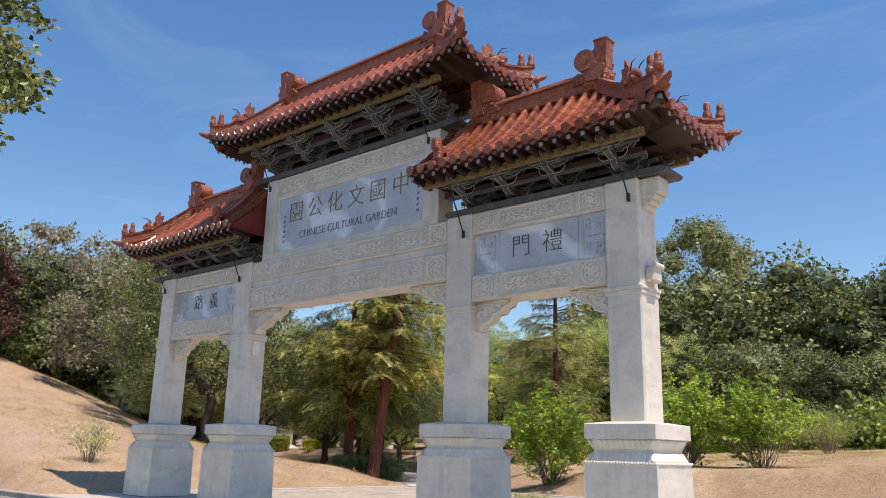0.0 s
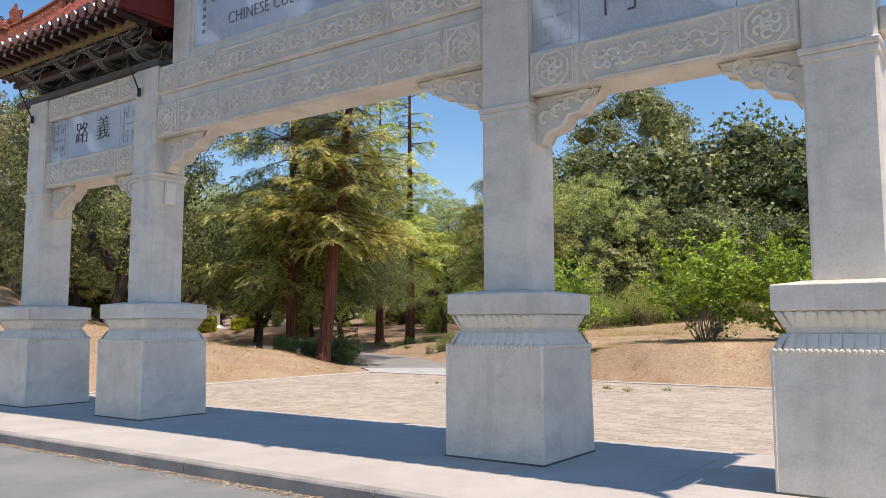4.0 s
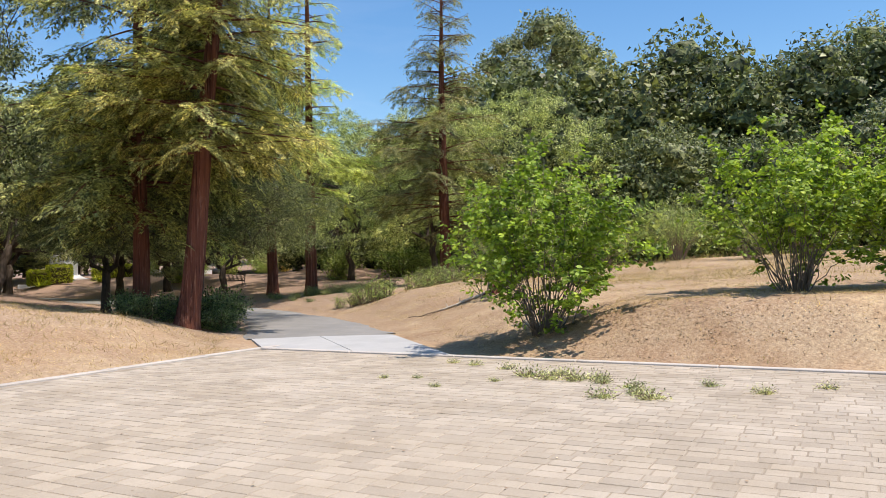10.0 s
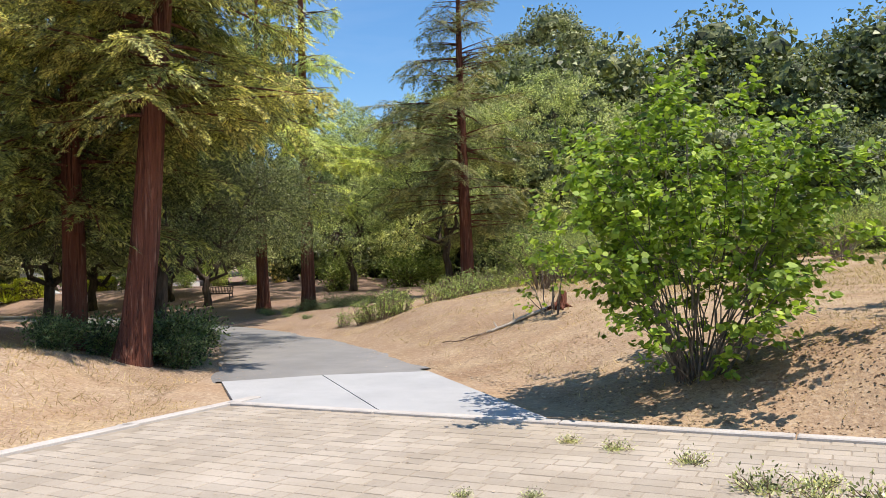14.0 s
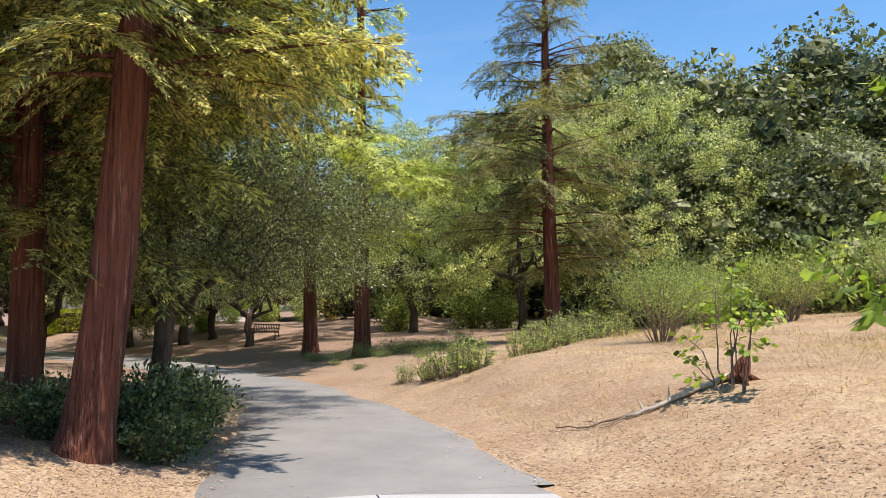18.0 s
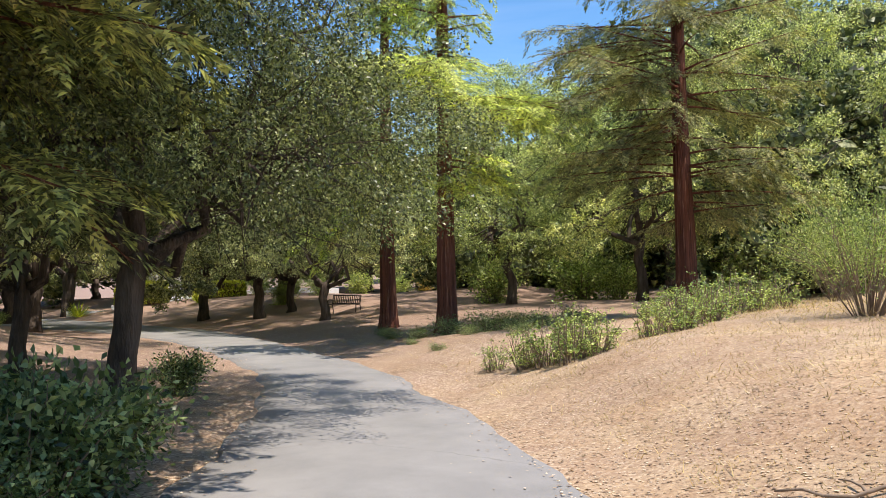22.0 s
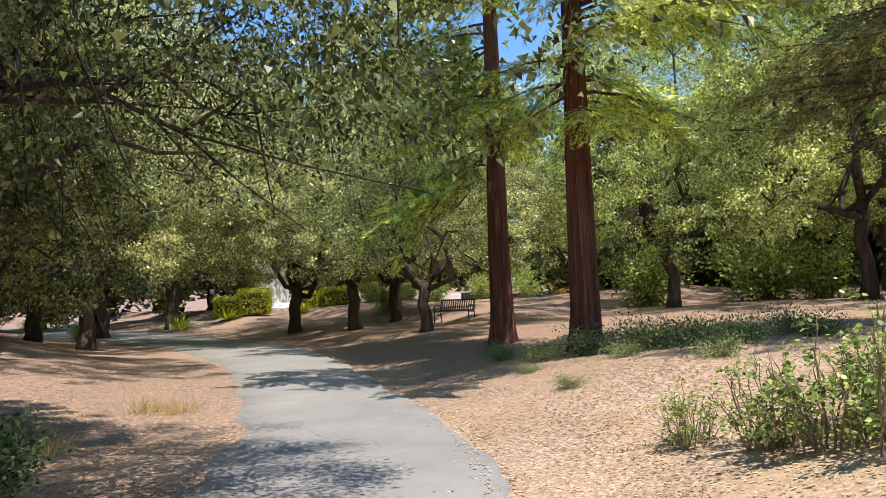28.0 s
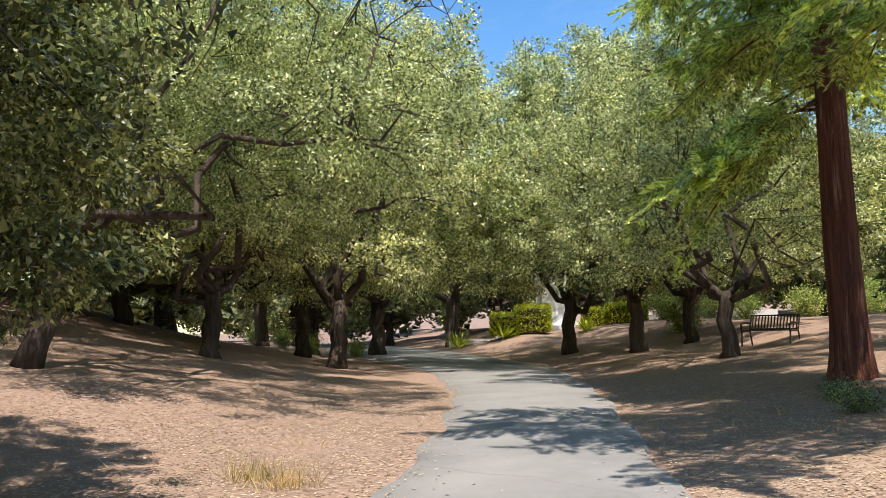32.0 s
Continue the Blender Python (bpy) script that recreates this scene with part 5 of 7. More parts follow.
def oak_meshes(seed, height, radius, fork, trunk_r, lobes, leaves, leaf, leaf_material, bark, lean=(0, 0), floor=2.0, droop=0.0, ratio=0.62, twigs=0, tri=True, bole=0.0, fat=1.0, skirt=0.3, core=90, extra=(), clumps=15, hull=0):
    """Trunk, crooked limbs and a crown of leafy clumps: returns (trunk mesh, crown mesh)."""
    rng = np.random.default_rng(seed)
    wood, bole_shape = Shape(), Shape()
    f = np.array([lean[0] * 0.25 * (1 - bole) + 0.25 * bole, lean[1] * 0.25 * (1 - bole) + 0.2 * bole, fork])
    bend = bent(rng, (0, 0, -0.15), f, 0, 6, 0.07)
    bole_shape.tube(bend, np.array([1.5, 1.12, 0.98, 0.95, 0.97, 0.85]) * trunk_r, 10)
    limb_pts, limb_r = [], []
    n_limb = 6
    for k in range(n_limb):
        a = 2 * math.pi * (k + rng.uniform(-0.3, 0.3)) / n_limb
        r = radius * rng.uniform(0.42, 0.68) * (0.25 if k == 0 else 1)
        up = fork + (height - fork) * (0.72 if k == 0 else rng.uniform(0.22, 0.6))
        end = np.array([r * math.cos(a) + lean[0], r * math.sin(a) + lean[1], up])
        line = bent(rng, bend[-1] - [0, 0, rng.uniform(0, 0.35)], end, (height - fork) * rng.uniform(-0.08, 0.06), 8, 0.22)
        rad = np.linspace(trunk_r * rng.uniform(0.45, 0.62), trunk_r * 0.16, 8)
        wood.tube(line, rad, 6)
        limb_pts.append(line[2:])
        limb_r.append(rad[2:])
    limb_pts, limb_r = np.concatenate(limb_pts), np.concatenate(limb_r)
    mid = np.array([lean[0], lean[1], floor + (height - floor) * 0.42])
    cs, rs = [], []
    for k in range(lobes):
        u = (k + 0.5) / lobes
        a = 2.399963 * k + rng.uniform(-0.35, 0.35)
        lr = radius * rng.uniform(0.17, 0.33) * fat
        v = 1 - 2 * u if u < 0.5 else -(u - 0.5) * 2
        if v < 0:
            v *= skirt
        e = math.sqrt(max(0, 1 - v * v)) * rng.uniform(0.8, 1.05)
        if rng.uniform() < 0.16:
            e *= 0.5
        z = mid[2] + v * (height - mid[2]) if v >= 0 else mid[2] + v / max(skirt, 0.01) * (mid[2] - floor)
        z = z * 1.0 - droop * e * e * (v < 0.15)
        c = np.array([(radius - lr * 0.6) * e * math.cos(a) + lean[0], (radius - lr * 0.6) * e * math.sin(a) + lean[1], max(z - lr * 0.4 * (v > 0.6), floor + lr * 0.45)])
        cs.append(c)
        rs.append(lr)
        d = np.linalg.norm(limb_pts - c, axis=1)
        j = int(np.argmin(d + 0.6 * np.maximum(0, limb_pts[:, 2] - c[2])))
        line = bent(rng, limb_pts[j], c + (c - mid) * 0.1, 0.12, 6, 0.3)
        wood.tube(line, np.linspace(min(limb_r[j] * 0.6, 0.04), 0.006, 6), 4, False)
        for q in range(3):
            w = unit(rng.normal(size=3))
            wood.tube(bent(rng, line[2 + q % 2], c + w * lr * 0.9, 0, 3), [0.014, 0.009, 0.004], 3, False)
    flo = [floor] * len(cs)
    for ex, ey, ez, er in extra:
        cs.append(np.array([ex, ey, ez]))
        rs.append(er)
        flo.append(ez - er)
        wood.tube(bent(rng, limb_pts[int(np.argmin(np.linalg.norm(limb_pts - cs[-1], axis=1)))], cs[-1], 0.3, 6, 0.1), np.linspace(0.04, 0.008, 6), 5, False)
    cs, rs, flo = np.array(cs), np.array(rs), np.array(flo)
    for k in range(twigs):
        c = cs[rng.integers(len(cs))] + rng.normal(size=3) * 0.5
        c[2] = max(floor + 0.7, min(c[2], floor + 1.8))
        tip = c + np.array([rng.normal() * 0.35, rng.normal() * 0.35, -rng.uniform(0.4, 0.9)])
        wood.tube(bent(rng, c, tip, 0.05, 4, 0.2), [0.008, 0.006, 0.004, 0.002], 3, False)
    share = rs**2 / (rs**2).sum()
    who = rng.choice(len(cs), leaves, p=share)
    sprig = unit(rng.normal(size=(len(cs), clumps, 3)) + [0, 0, 0.25])
    sprig = sprig * rng.uniform(0.3, 1.0, (len(cs), clumps, 1)) ** 0.5
    sp = sprig[who, rng.integers(0, clumps, leaves)]
    off = sp * rs[who][:, None] * [1.05, 1.05, 0.85]
    jit = unit(rng.normal(size=(leaves, 3))) * rng.uniform(0.05, 1.0, (leaves, 1)) ** 0.6 * (rs[who] * 0.9 / clumps**0.5 + leaf * 0.5)[:, None] * [1.1, 1.1, 0.75]
    p = cs[who] + off + jit
    outw = unit(off + jit)
    face = unit(unit(jit) * 0.7 + outw * 0.4 + unit(cs - mid)[who] * 0.4 + np.array([0, 0, 0.6]))
    lv = leaf_quads(rng, p, leaf, leaf * ratio, outw * 0.8 + np.array([0, 0, -0.45]), 0.75, 0.55, face, tri)
    cw = np.repeat(np.arange(len(cs)), core)
    cp = cs[cw] + rng.normal(size=(len(cw), 3)) * (rs[cw] * 0.28)[:, None] * [1, 1, 0.7]
    big = leaf_quads(rng, cp, leaf * 1.5, leaf * 1.1, None, 1.0, 0.3, None, tri)
    lv = np.concatenate([lv, big])
    lv = lv[lv[..., 2].min(1) > flo[np.concatenate([who, cw])] - 0.12 * rng.uniform(size=len(lv)) * radius]
    if hull:
        lv = np.concatenate([lv, leafy_shell(rng, mid, cs, rs * 0.95, hull), leafy_inside(rng, cs, rs * 0.55)])
    return bole_shape.mesh("trunk", bark, True), wood.mesh("branchwork", bark, True), quads_mesh("crown", lv, leaf_material, lv.shape[1])


def lump(level):
    """A sphere of triangles: unit directions and faces."""
    bm = bmesh.new()
    bmesh.ops.create_icosphere(bm, subdivisions=level, radius=1.0)
    v = np.array([q.co[:] for q in bm.verts])
    f = np.array([[q.index for q in p.verts] for p in bm.faces])
    bm.free()
    return v, f


LUMPS = {k: lump(k) for k in (2, 3, 4)}


def leafy_shell(rng, mid, cs, rs, level):
    """Dense sprays over the outer faces of the leafy masses of a far crown: every piece is tilted and shifted on its own."""
    v, f = LUMPS[level]
    out = []
    for c, r in zip(cs, rs):
        k = rng.normal(size=(7, 3)) * 3.4
        d = 1 + 0.075 * np.sin(v @ k.T + rng.uniform(0, 6.28, 7)).sum(1) + 0.05 * rng.normal(size=len(v))
        p = (v * (r * d)[:, None] * [1, 1, 0.85])[f]
        m = p.mean(1, keepdims=True)
        n = unit(m[:, 0])
        keep = (n @ unit(c - mid) + 0.9 * n[:, 2] > -0.35) & (rng.uniform(size=len(f)) < (0.93, 0.93, 0.93, 0.93, 0.34)[level])
        p, m = p[keep], m[keep]
        a = unit(rng.normal(size=(len(p), 3)))[:, None]
        t = rng.uniform(-0.95, 0.95, (len(p), 1, 1))
        w = (p - m) * rng.uniform(0.6, 1.1, (len(p), 1, 1))
        w = w * np.cos(t) + np.cross(np.broadcast_to(a, w.shape), w) * np.sin(t) + a * (a * w).sum(2, keepdims=True) * (1 - np.cos(t))
        out.append(c + m * (1 + 0.13 * rng.normal(size=(len(p), 1, 1))) + w)
    return np.concatenate(out)


def leafy_inside(rng, cs, rs):
    """Small ragged cores that keep a far crown from being seen through."""
    v, f = LUMPS[2]
    return np.concatenate([c + (v * (r * (1 + 0.16 * rng.normal(size=len(v))))[:, None] * [1, 1, 0.8])[f] for c, r in zip(cs, rs)])


def conifer_meshes(seed, height, first, reach, trunk_r, leaf_material, bark, leaves=46000, droop=0.3, size=0.13, gap=0.3, lean=0.0, bare=0.0, taper=0.95, low_boughs=()):
    """A straight tapered trunk, irregular drooping boughs and feathery two-ranked sprays."""
    rng = np.random.default_rng(seed)
    wood, bole_shape = Shape(), Shape()
    zs = np.array([-0.2, 0.12, 0.4, 0.9, 2.2, height * 0.3, height * 0.6, height * 0.85, height])
    rs = trunk_r * np.array([1.6, 1.36, 1.2, 1.07, 1.0, 0.8, 0.5, 0.22, 0.03])
    sides = 16
    rings = []
    for z, r in zip(zs, rs):
        for q in range(sides):
            a = 2 * math.pi * q / sides
            rr = r * (1 + 0.07 * math.sin(q * 2.6 + seed) + 0.05 * math.sin(q * 4.4 + z))
            rings.append((lean * z + 0.04 * math.sin(z) + rr * math.cos(a), 0.03 * math.sin(1.3 * z + seed) + rr * math.sin(a), z))
    n = len(zs)
    bole_shape.add(rings, [(i * sides + q, i * sides + (q + 1) % sides, (i + 1) * sides + (q + 1) % sides, (i + 1) * sides + q) for i in range(n - 1) for q in range(sides)])
    base, out, run, up, heft = [], [], [], [], []
    def bough(a, z, L, u, drop=0.0, full=1.0):
        d = np.array([math.cos(a), math.sin(a), 0.0])
        side = np.array([-d[1], d[0], 0.0])
        rise = rng.uniform(-0.15, 0.2) + 0.4 * u
        t = np.linspace(0, 1, 7)
        line = np.array([lean * z, 0, z + rng.uniform(-0.15, 0.15)]) + d * (t * L)[:, None] + side * (rng.normal() * 0.12 * L * t**2)[:, None]
        line[:, 2] += rise * L * t - droop * rng.uniform(0.6, 1.3) * L * t**2 + 0.06 * L * t**4 - drop * t**1.6
        wood.tube(line, np.linspace(trunk_r * 0.13 * (1 - 0.6 * u) + 0.012, 0.006, 7), 4, False)
        if rng.uniform() < bare:
            return
        m = max(6, int(L * 7.0 * full))
        ts = np.sort(rng.uniform(0.12, 1.0, m)) ** 0.85
        b = np.stack([np.interp(ts, t, line[:, j]) for j in range(3)], -1)
        sg = np.where(np.arange(m) % 2, 1.0, -1.0)
        ang = rng.uniform(0.5, 1.15, m)
        o = d * np.cos(ang)[:, None] + side * (sg * np.sin(ang))[:, None]
        o[:, 2] += rng.uniform(-0.75, 0.12, m)
        rl = np.clip(L * 0.36 * (1.15 - ts) + 0.36, 0.28, 1.3) * rng.uniform(0.6, 1.3, m)
        base.append(b), out.append(unit(o)), run.append(rl), up.append(np.full(m, z)), heft.append(np.full(m, 1.05 if full > 1 else 1.0))
        for q in range(0, m, 2):
            e = b[q] + out[-1][q] * rl[q] * 0.85
            e[2] -= 0.12 * rl[q]
            wood.add([b[q] + [0, 0, 0.006], b[q] - [0, 0, 0.006], e], [(0, 1, 2)])

    z = first
    while z < height - 0.3:
        u = (z - first) / (height - first)
        for k in range(2 + int(rng.uniform() < 0.75) + int(rng.uniform() < 0.4)):
            a = rng.uniform(0, 2 * math.pi)
            bough(a, z, reach * (1 - u) ** taper * rng.uniform(0.55, 1.1) * (0.7 + 0.3 * min(1.0, u * 5)) + 0.3, u)
        z += gap * rng.uniform(0.7, 1.3)
    for turn, z, L, drop in low_boughs:
        for k in range(2):
            bough(radians(turn + rng.uniform(-10, 10)), z + rng.uniform(-0.2, 0.25), L * rng.uniform(0.75, 1.05), 0.25, drop * rng.uniform(0.7, 1.15), 1.15)
    base, out, run = np.concatenate(base), np.concatenate(out), np.concatenate(run)
    low = np.concatenate(heft) * run * (1.7 - 1.1 * (np.concatenate(up) - first) / (height - first))
    who = rng.choice(len(base), leaves, p=low / low.sum())
    s = rng.uniform(0.05, 1.0, leaves)
    o = out[who]
    lat = unit(np.cross(out, [0, 0, 1.0]) + rng.normal(size=out.shape) * 0.3)[who]
    sag = rng.uniform(0.08, 0.4, len(base))[who]
    p = base[who] + o * (run[who] * s)[:, None] + rng.normal(size=(leaves, 3)) * 0.012
    sg = np.where(rng.uniform(size=leaves) < 0.5, -1.0, 1.0)[:, None]
    p = p + lat * sg * (0.30 * run[who] * (1.02 - s) * rng.uniform(0, 1, leaves))[:, None]
    p[:, 2] -= sag * run[who] * s**2
    ax = unit(o * rng.uniform(0.55, 1.0, (leaves, 1)) + lat * sg * rng.uniform(0.35, 0.95, (leaves, 1)) - np.array([0, 0, 1.0]) * (0.15 + 0.9 * sag * s)[:, None])
    L = (size * (1.15 - 0.4 * s) * rng.uniform(0.6, 1.35, leaves))[:, None]
    w = unit(np.cross(ax, np.cross(o, lat))) * (size * 0.19)
    lv = np.stack([p + w, p + ax * L, p - w + ax * L * 0.12], 1)
    return bole_shape.mesh("trunk", bark, True), wood.mesh("branchwork", bark, True), quads_mesh("crown", lv, leaf_material, 3)


def tree(name, meshes, x, y, label, category="tree", group="", rz=0.0, scale=1.0, z=None):
    ob = new(name)
    ob.matrix_basis = pose(x, y, gz(x, y) if z is None else z, rz=rz) @ Matrix.Scale(scale, 4)
    tagged(ob, label, category, group)
    part("trunk", meshes[0], None, ob)
    tagged(part("branchwork", meshes[1], None, ob), kind="stuff")
    part("crown", meshes[2], None, ob)
    return ob


def shrub_meshes(seed, height, radius, stems, leaf, count, leaf_material, bark, width_ratio=0.75, upright=0.7, inner=0.35):
    rng = np.random.default_rng(seed)
    wood, pts, axes = Shape(), [], []
    for k in range(stems):
        a, r = rng.uniform(0, 2 * math.pi), radius * math.sqrt(rng.uniform(0.02, 1)) * 0.9
        h = height * (1 - 0.45 * (r / radius) ** 2) * rng.uniform(0.75, 1.0)
        tip = np.array([r * math.cos(a), r * math.sin(a), h])
        foot = np.array([tip[0] * 0.13, tip[1] * 0.13, -0.06])
        line = bent(rng, foot, tip, height * 0.12, 7, 0.05)
        wood.tube(line, np.linspace(0.008 + 0.0025 * height, 0.003, 7), 4, False)
        m = count // stems
        ts = rng.uniform(inner, 1.02, m)
        base = np.stack([np.interp(ts * 6, np.arange(7), line[:, j]) for j in range(3)], -1)
        off = rng.normal(size=(m, 3)) * radius * 0.17 * np.array([1, 1, 0.8])
        pts.append(base + off)
        axes.append(unit(off + np.array([0, 0, 0.02])) + np.array([0, 0, upright - 0.9]))
    lv = leaf_quads(rng, np.maximum(np.concatenate(pts), [-99, -99, 0.02]), leaf, leaf * width_ratio, np.concatenate(axes), 0.6, 0.35)
    return wood.mesh("stem_base", bark), quads_mesh("foliage", lv, leaf_material)


def bush_meshes(seed, height, radius, stems, leaf, per, leaf_material, bark):
    """Many upright canes spreading like a vase, with side shoots that carry broad drooping leaves."""
    rng = np.random.default_rng(seed)
    wood, pts, axes = Shape(), [], []
    for k in range(stems):
        a, u = rng.uniform(0, 2 * math.pi), rng.uniform(0.03, 1) ** 0.6
        r = radius * u * rng.uniform(0.8, 1.08)
        h = height * (1 - 0.5 * u**2.2) * rng.uniform(0.72, 1.02)
        if rng.uniform() < 0.14:
            r, h = radius * rng.uniform(0.5, 0.9), height * rng.uniform(0.12, 0.3)
        tip = np.array([r * math.cos(a), r * math.sin(a), h])
        foot = np.array([math.cos(a), math.sin(a), 0]) * rng.uniform(0.03, 0.3) + [0, 0, -0.06]
        line = bent(rng, foot, tip, 0.1 * height * u, 9, 0.05)
        wood.tube(line, np.linspace(rng.uniform(0.009, 0.016), 0.003, 9), 5, False)
        m = max(3, int(np.linalg.norm(tip - foot) * 5.5))
        for q in range(m):
            f = rng.uniform(0.32 if h > 1.4 else 0.1, 1.0)
            b = np.array([np.interp(f * 8, np.arange(9), line[:, j]) for j in range(3)])
            d = unit(np.array([rng.normal() + 0.8 * math.cos(a), rng.normal() + 0.8 * math.sin(a), rng.uniform(-0.25, 0.9)]))
            L = rng.uniform(0.18, 0.62) * min(1.0, height / 2.6)
            wood.add([b + [0, 0, 0.004], b - [0, 0, 0.004], b + d * L], [(0, 1, 2)])
            s = rng.uniform(0.15, 1.05, per)
            p = b + d * (L * s)[:, None] + rng.normal(size=(per, 3)) * 0.03
            w = unit(np.cross(d, [0, 0, 1.0]))
            pts.append(p)
            axes.append(w * rng.choice([-1.0, 1.0], (per, 1)) + d * 0.5 + np.array([0, 0, -0.55]))
    p, ax = np.concatenate(pts), np.concatenate(axes)
    lv = leaf_quads(rng, p, leaf, leaf * 0.7, ax, 0.35, 0.62, unit(p * [0.35, 0.35, 0.0] + [0, 0, 1.0]), "oval")
    return wood.mesh("stem_base", bark), quads_mesh("foliage", lv[lv[..., 2].min(1) > 0.01], leaf_material, 6)


def shrub(name, meshes, x, y, label, category="shrub", group="", rz=0.0, scale=1.0):
    ob = new(name)
    ob.matrix_basis = pose(x, y, gz(x, y), rz=rz) @ Matrix.Scale(scale, 4)
    tagged(ob, label, category, group)
    tagged(part("stem_base", meshes[0], None, ob), kind="stuff")
    part("foliage", meshes[1], None, ob)
    return ob


# redwoods beside the path
RW = "tall redwood with reddish furrowed bark and drooping feathery boughs"
tree("redwood_tree", conifer_meshes(11, 18.5, 4.6, 4.3, 0.265, REDWOOD_LEAF, BARK_RED, 185000, 0.25, 0.095, 0.27, lean=0.1, taper=1.25), -16.85, 15.2, RW, group="redwoods by the path", rz=38)
tree("redwood_tree", conifer_meshes(12, 17.0, 3.0, 5.0, 0.22, REDWOOD_LEAF, BARK_RED, 160000, 0.32, 0.125, 0.25, taper=0.9), -19.4, 15.9, "redwood with a dark shaded trunk beside a redder one", group="redwoods by the path")
# long boughs at -105 to -45 degrees are added, unseen, to shade the path
tree("redwood_tree", conifer_meshes(13, 21.0, 8.2, 2.6, 0.28, REDWOOD_BRIGHT, BARK_RED, 165000, 0.27, 0.1, 0.5, taper=0.7, low_boughs=((40, 5.2, 3.0, 0.6), (75, 5.5, 3.0, 0.4), (-35, 5.2, 2.2, 0.6), (-120, 5.7, 2.6, 0.5), (170, 5.4, 2.6, 0.5), (-105, 7.6, 5.6, 0.5), (-80, 8.2, 6.0, 0.5), (-60, 7.6, 6.0, 0.5), (-45, 7.4, 5.4, 0.5), (-20, 6.6, 5.0, 0.4), (5, 7.2, 5.0, 0.4), (30, 6.8, 4.6, 0.4))), -26.3, 33.2, "tall redwood with a straight red trunk above dark ground cover", group="redwoods by the path")
tree("redwood_tree", conifer_meshes(14, 19.0, 9.4, 2.3, 0.26, REDWOOD_BRIGHT, BARK_RED, 125000, 0.3, 0.1, 0.55, taper=0.7, low_boughs=((-125, 4.7, 3.3, 2.0), (-112, 4.5, 3.0, 1.6), (-150, 6.2, 3.5, 0.7), (-40, 5.8, 2.6, 0.9), (120, 5.6, 2.6, 0.6), (180, 7.4, 3.8, 0.6), (-160, 8.0, 4.0, 0.6), (155, 6.8, 3.4, 0.6))), -29.9, 34.4, "redwood with a dark trunk and bright drooping sprays", group="redwoods by the path")
# the fir's long low boughs are added to cast shade on the ground below
tree("fir_tree", conifer_meshes(15, 17.6, 2.8, 4.4, 0.27, FIR_LEAF, BARK_RED, 160000, 0.22, 0.09, 0.3, bare=0.18, taper=1.0, low_boughs=((-100, 6.5, 5.0, 0.5), (-130, 7.5, 5.0, 0.5), (-75, 8.0, 4.8, 0.5), (-155, 8.4, 5.0, 0.5), (180, 7.0, 4.5, 0.5))), -19.5, 35.5, "thin-topped conifer with sparse olive boughs on the slope")

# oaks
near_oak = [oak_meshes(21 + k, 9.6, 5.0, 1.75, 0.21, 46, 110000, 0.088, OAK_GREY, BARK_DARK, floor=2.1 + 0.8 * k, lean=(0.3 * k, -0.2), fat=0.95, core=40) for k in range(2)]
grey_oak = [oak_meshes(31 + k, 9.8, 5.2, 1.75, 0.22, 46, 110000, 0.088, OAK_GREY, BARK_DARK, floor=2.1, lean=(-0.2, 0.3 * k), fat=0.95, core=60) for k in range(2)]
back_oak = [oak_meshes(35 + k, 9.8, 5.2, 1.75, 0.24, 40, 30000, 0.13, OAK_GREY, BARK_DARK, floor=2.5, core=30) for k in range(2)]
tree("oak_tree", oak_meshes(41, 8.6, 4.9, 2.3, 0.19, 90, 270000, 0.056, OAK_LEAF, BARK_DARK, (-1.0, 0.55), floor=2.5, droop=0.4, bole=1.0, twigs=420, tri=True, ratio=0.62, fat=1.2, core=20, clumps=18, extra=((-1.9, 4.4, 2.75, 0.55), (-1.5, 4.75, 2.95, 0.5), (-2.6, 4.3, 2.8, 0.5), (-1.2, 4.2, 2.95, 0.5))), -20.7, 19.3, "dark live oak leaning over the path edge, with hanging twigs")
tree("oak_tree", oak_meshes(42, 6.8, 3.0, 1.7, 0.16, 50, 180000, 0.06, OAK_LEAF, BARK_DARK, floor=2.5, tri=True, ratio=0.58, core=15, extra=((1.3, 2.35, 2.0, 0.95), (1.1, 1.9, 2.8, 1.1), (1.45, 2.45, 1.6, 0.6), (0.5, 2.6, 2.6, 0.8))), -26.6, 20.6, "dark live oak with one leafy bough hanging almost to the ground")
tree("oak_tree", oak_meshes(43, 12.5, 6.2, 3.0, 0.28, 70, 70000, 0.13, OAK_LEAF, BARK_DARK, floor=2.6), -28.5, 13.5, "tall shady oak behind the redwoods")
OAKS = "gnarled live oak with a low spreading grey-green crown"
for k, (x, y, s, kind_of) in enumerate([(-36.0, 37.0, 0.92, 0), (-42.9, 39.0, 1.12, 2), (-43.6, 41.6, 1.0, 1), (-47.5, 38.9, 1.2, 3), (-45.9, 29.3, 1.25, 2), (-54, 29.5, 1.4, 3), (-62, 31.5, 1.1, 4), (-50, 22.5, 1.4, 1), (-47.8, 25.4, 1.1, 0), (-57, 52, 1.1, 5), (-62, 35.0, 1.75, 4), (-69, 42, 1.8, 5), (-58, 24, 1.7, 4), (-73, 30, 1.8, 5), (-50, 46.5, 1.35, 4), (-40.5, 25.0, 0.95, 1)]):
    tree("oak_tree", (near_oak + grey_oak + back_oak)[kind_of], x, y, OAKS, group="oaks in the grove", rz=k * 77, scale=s)

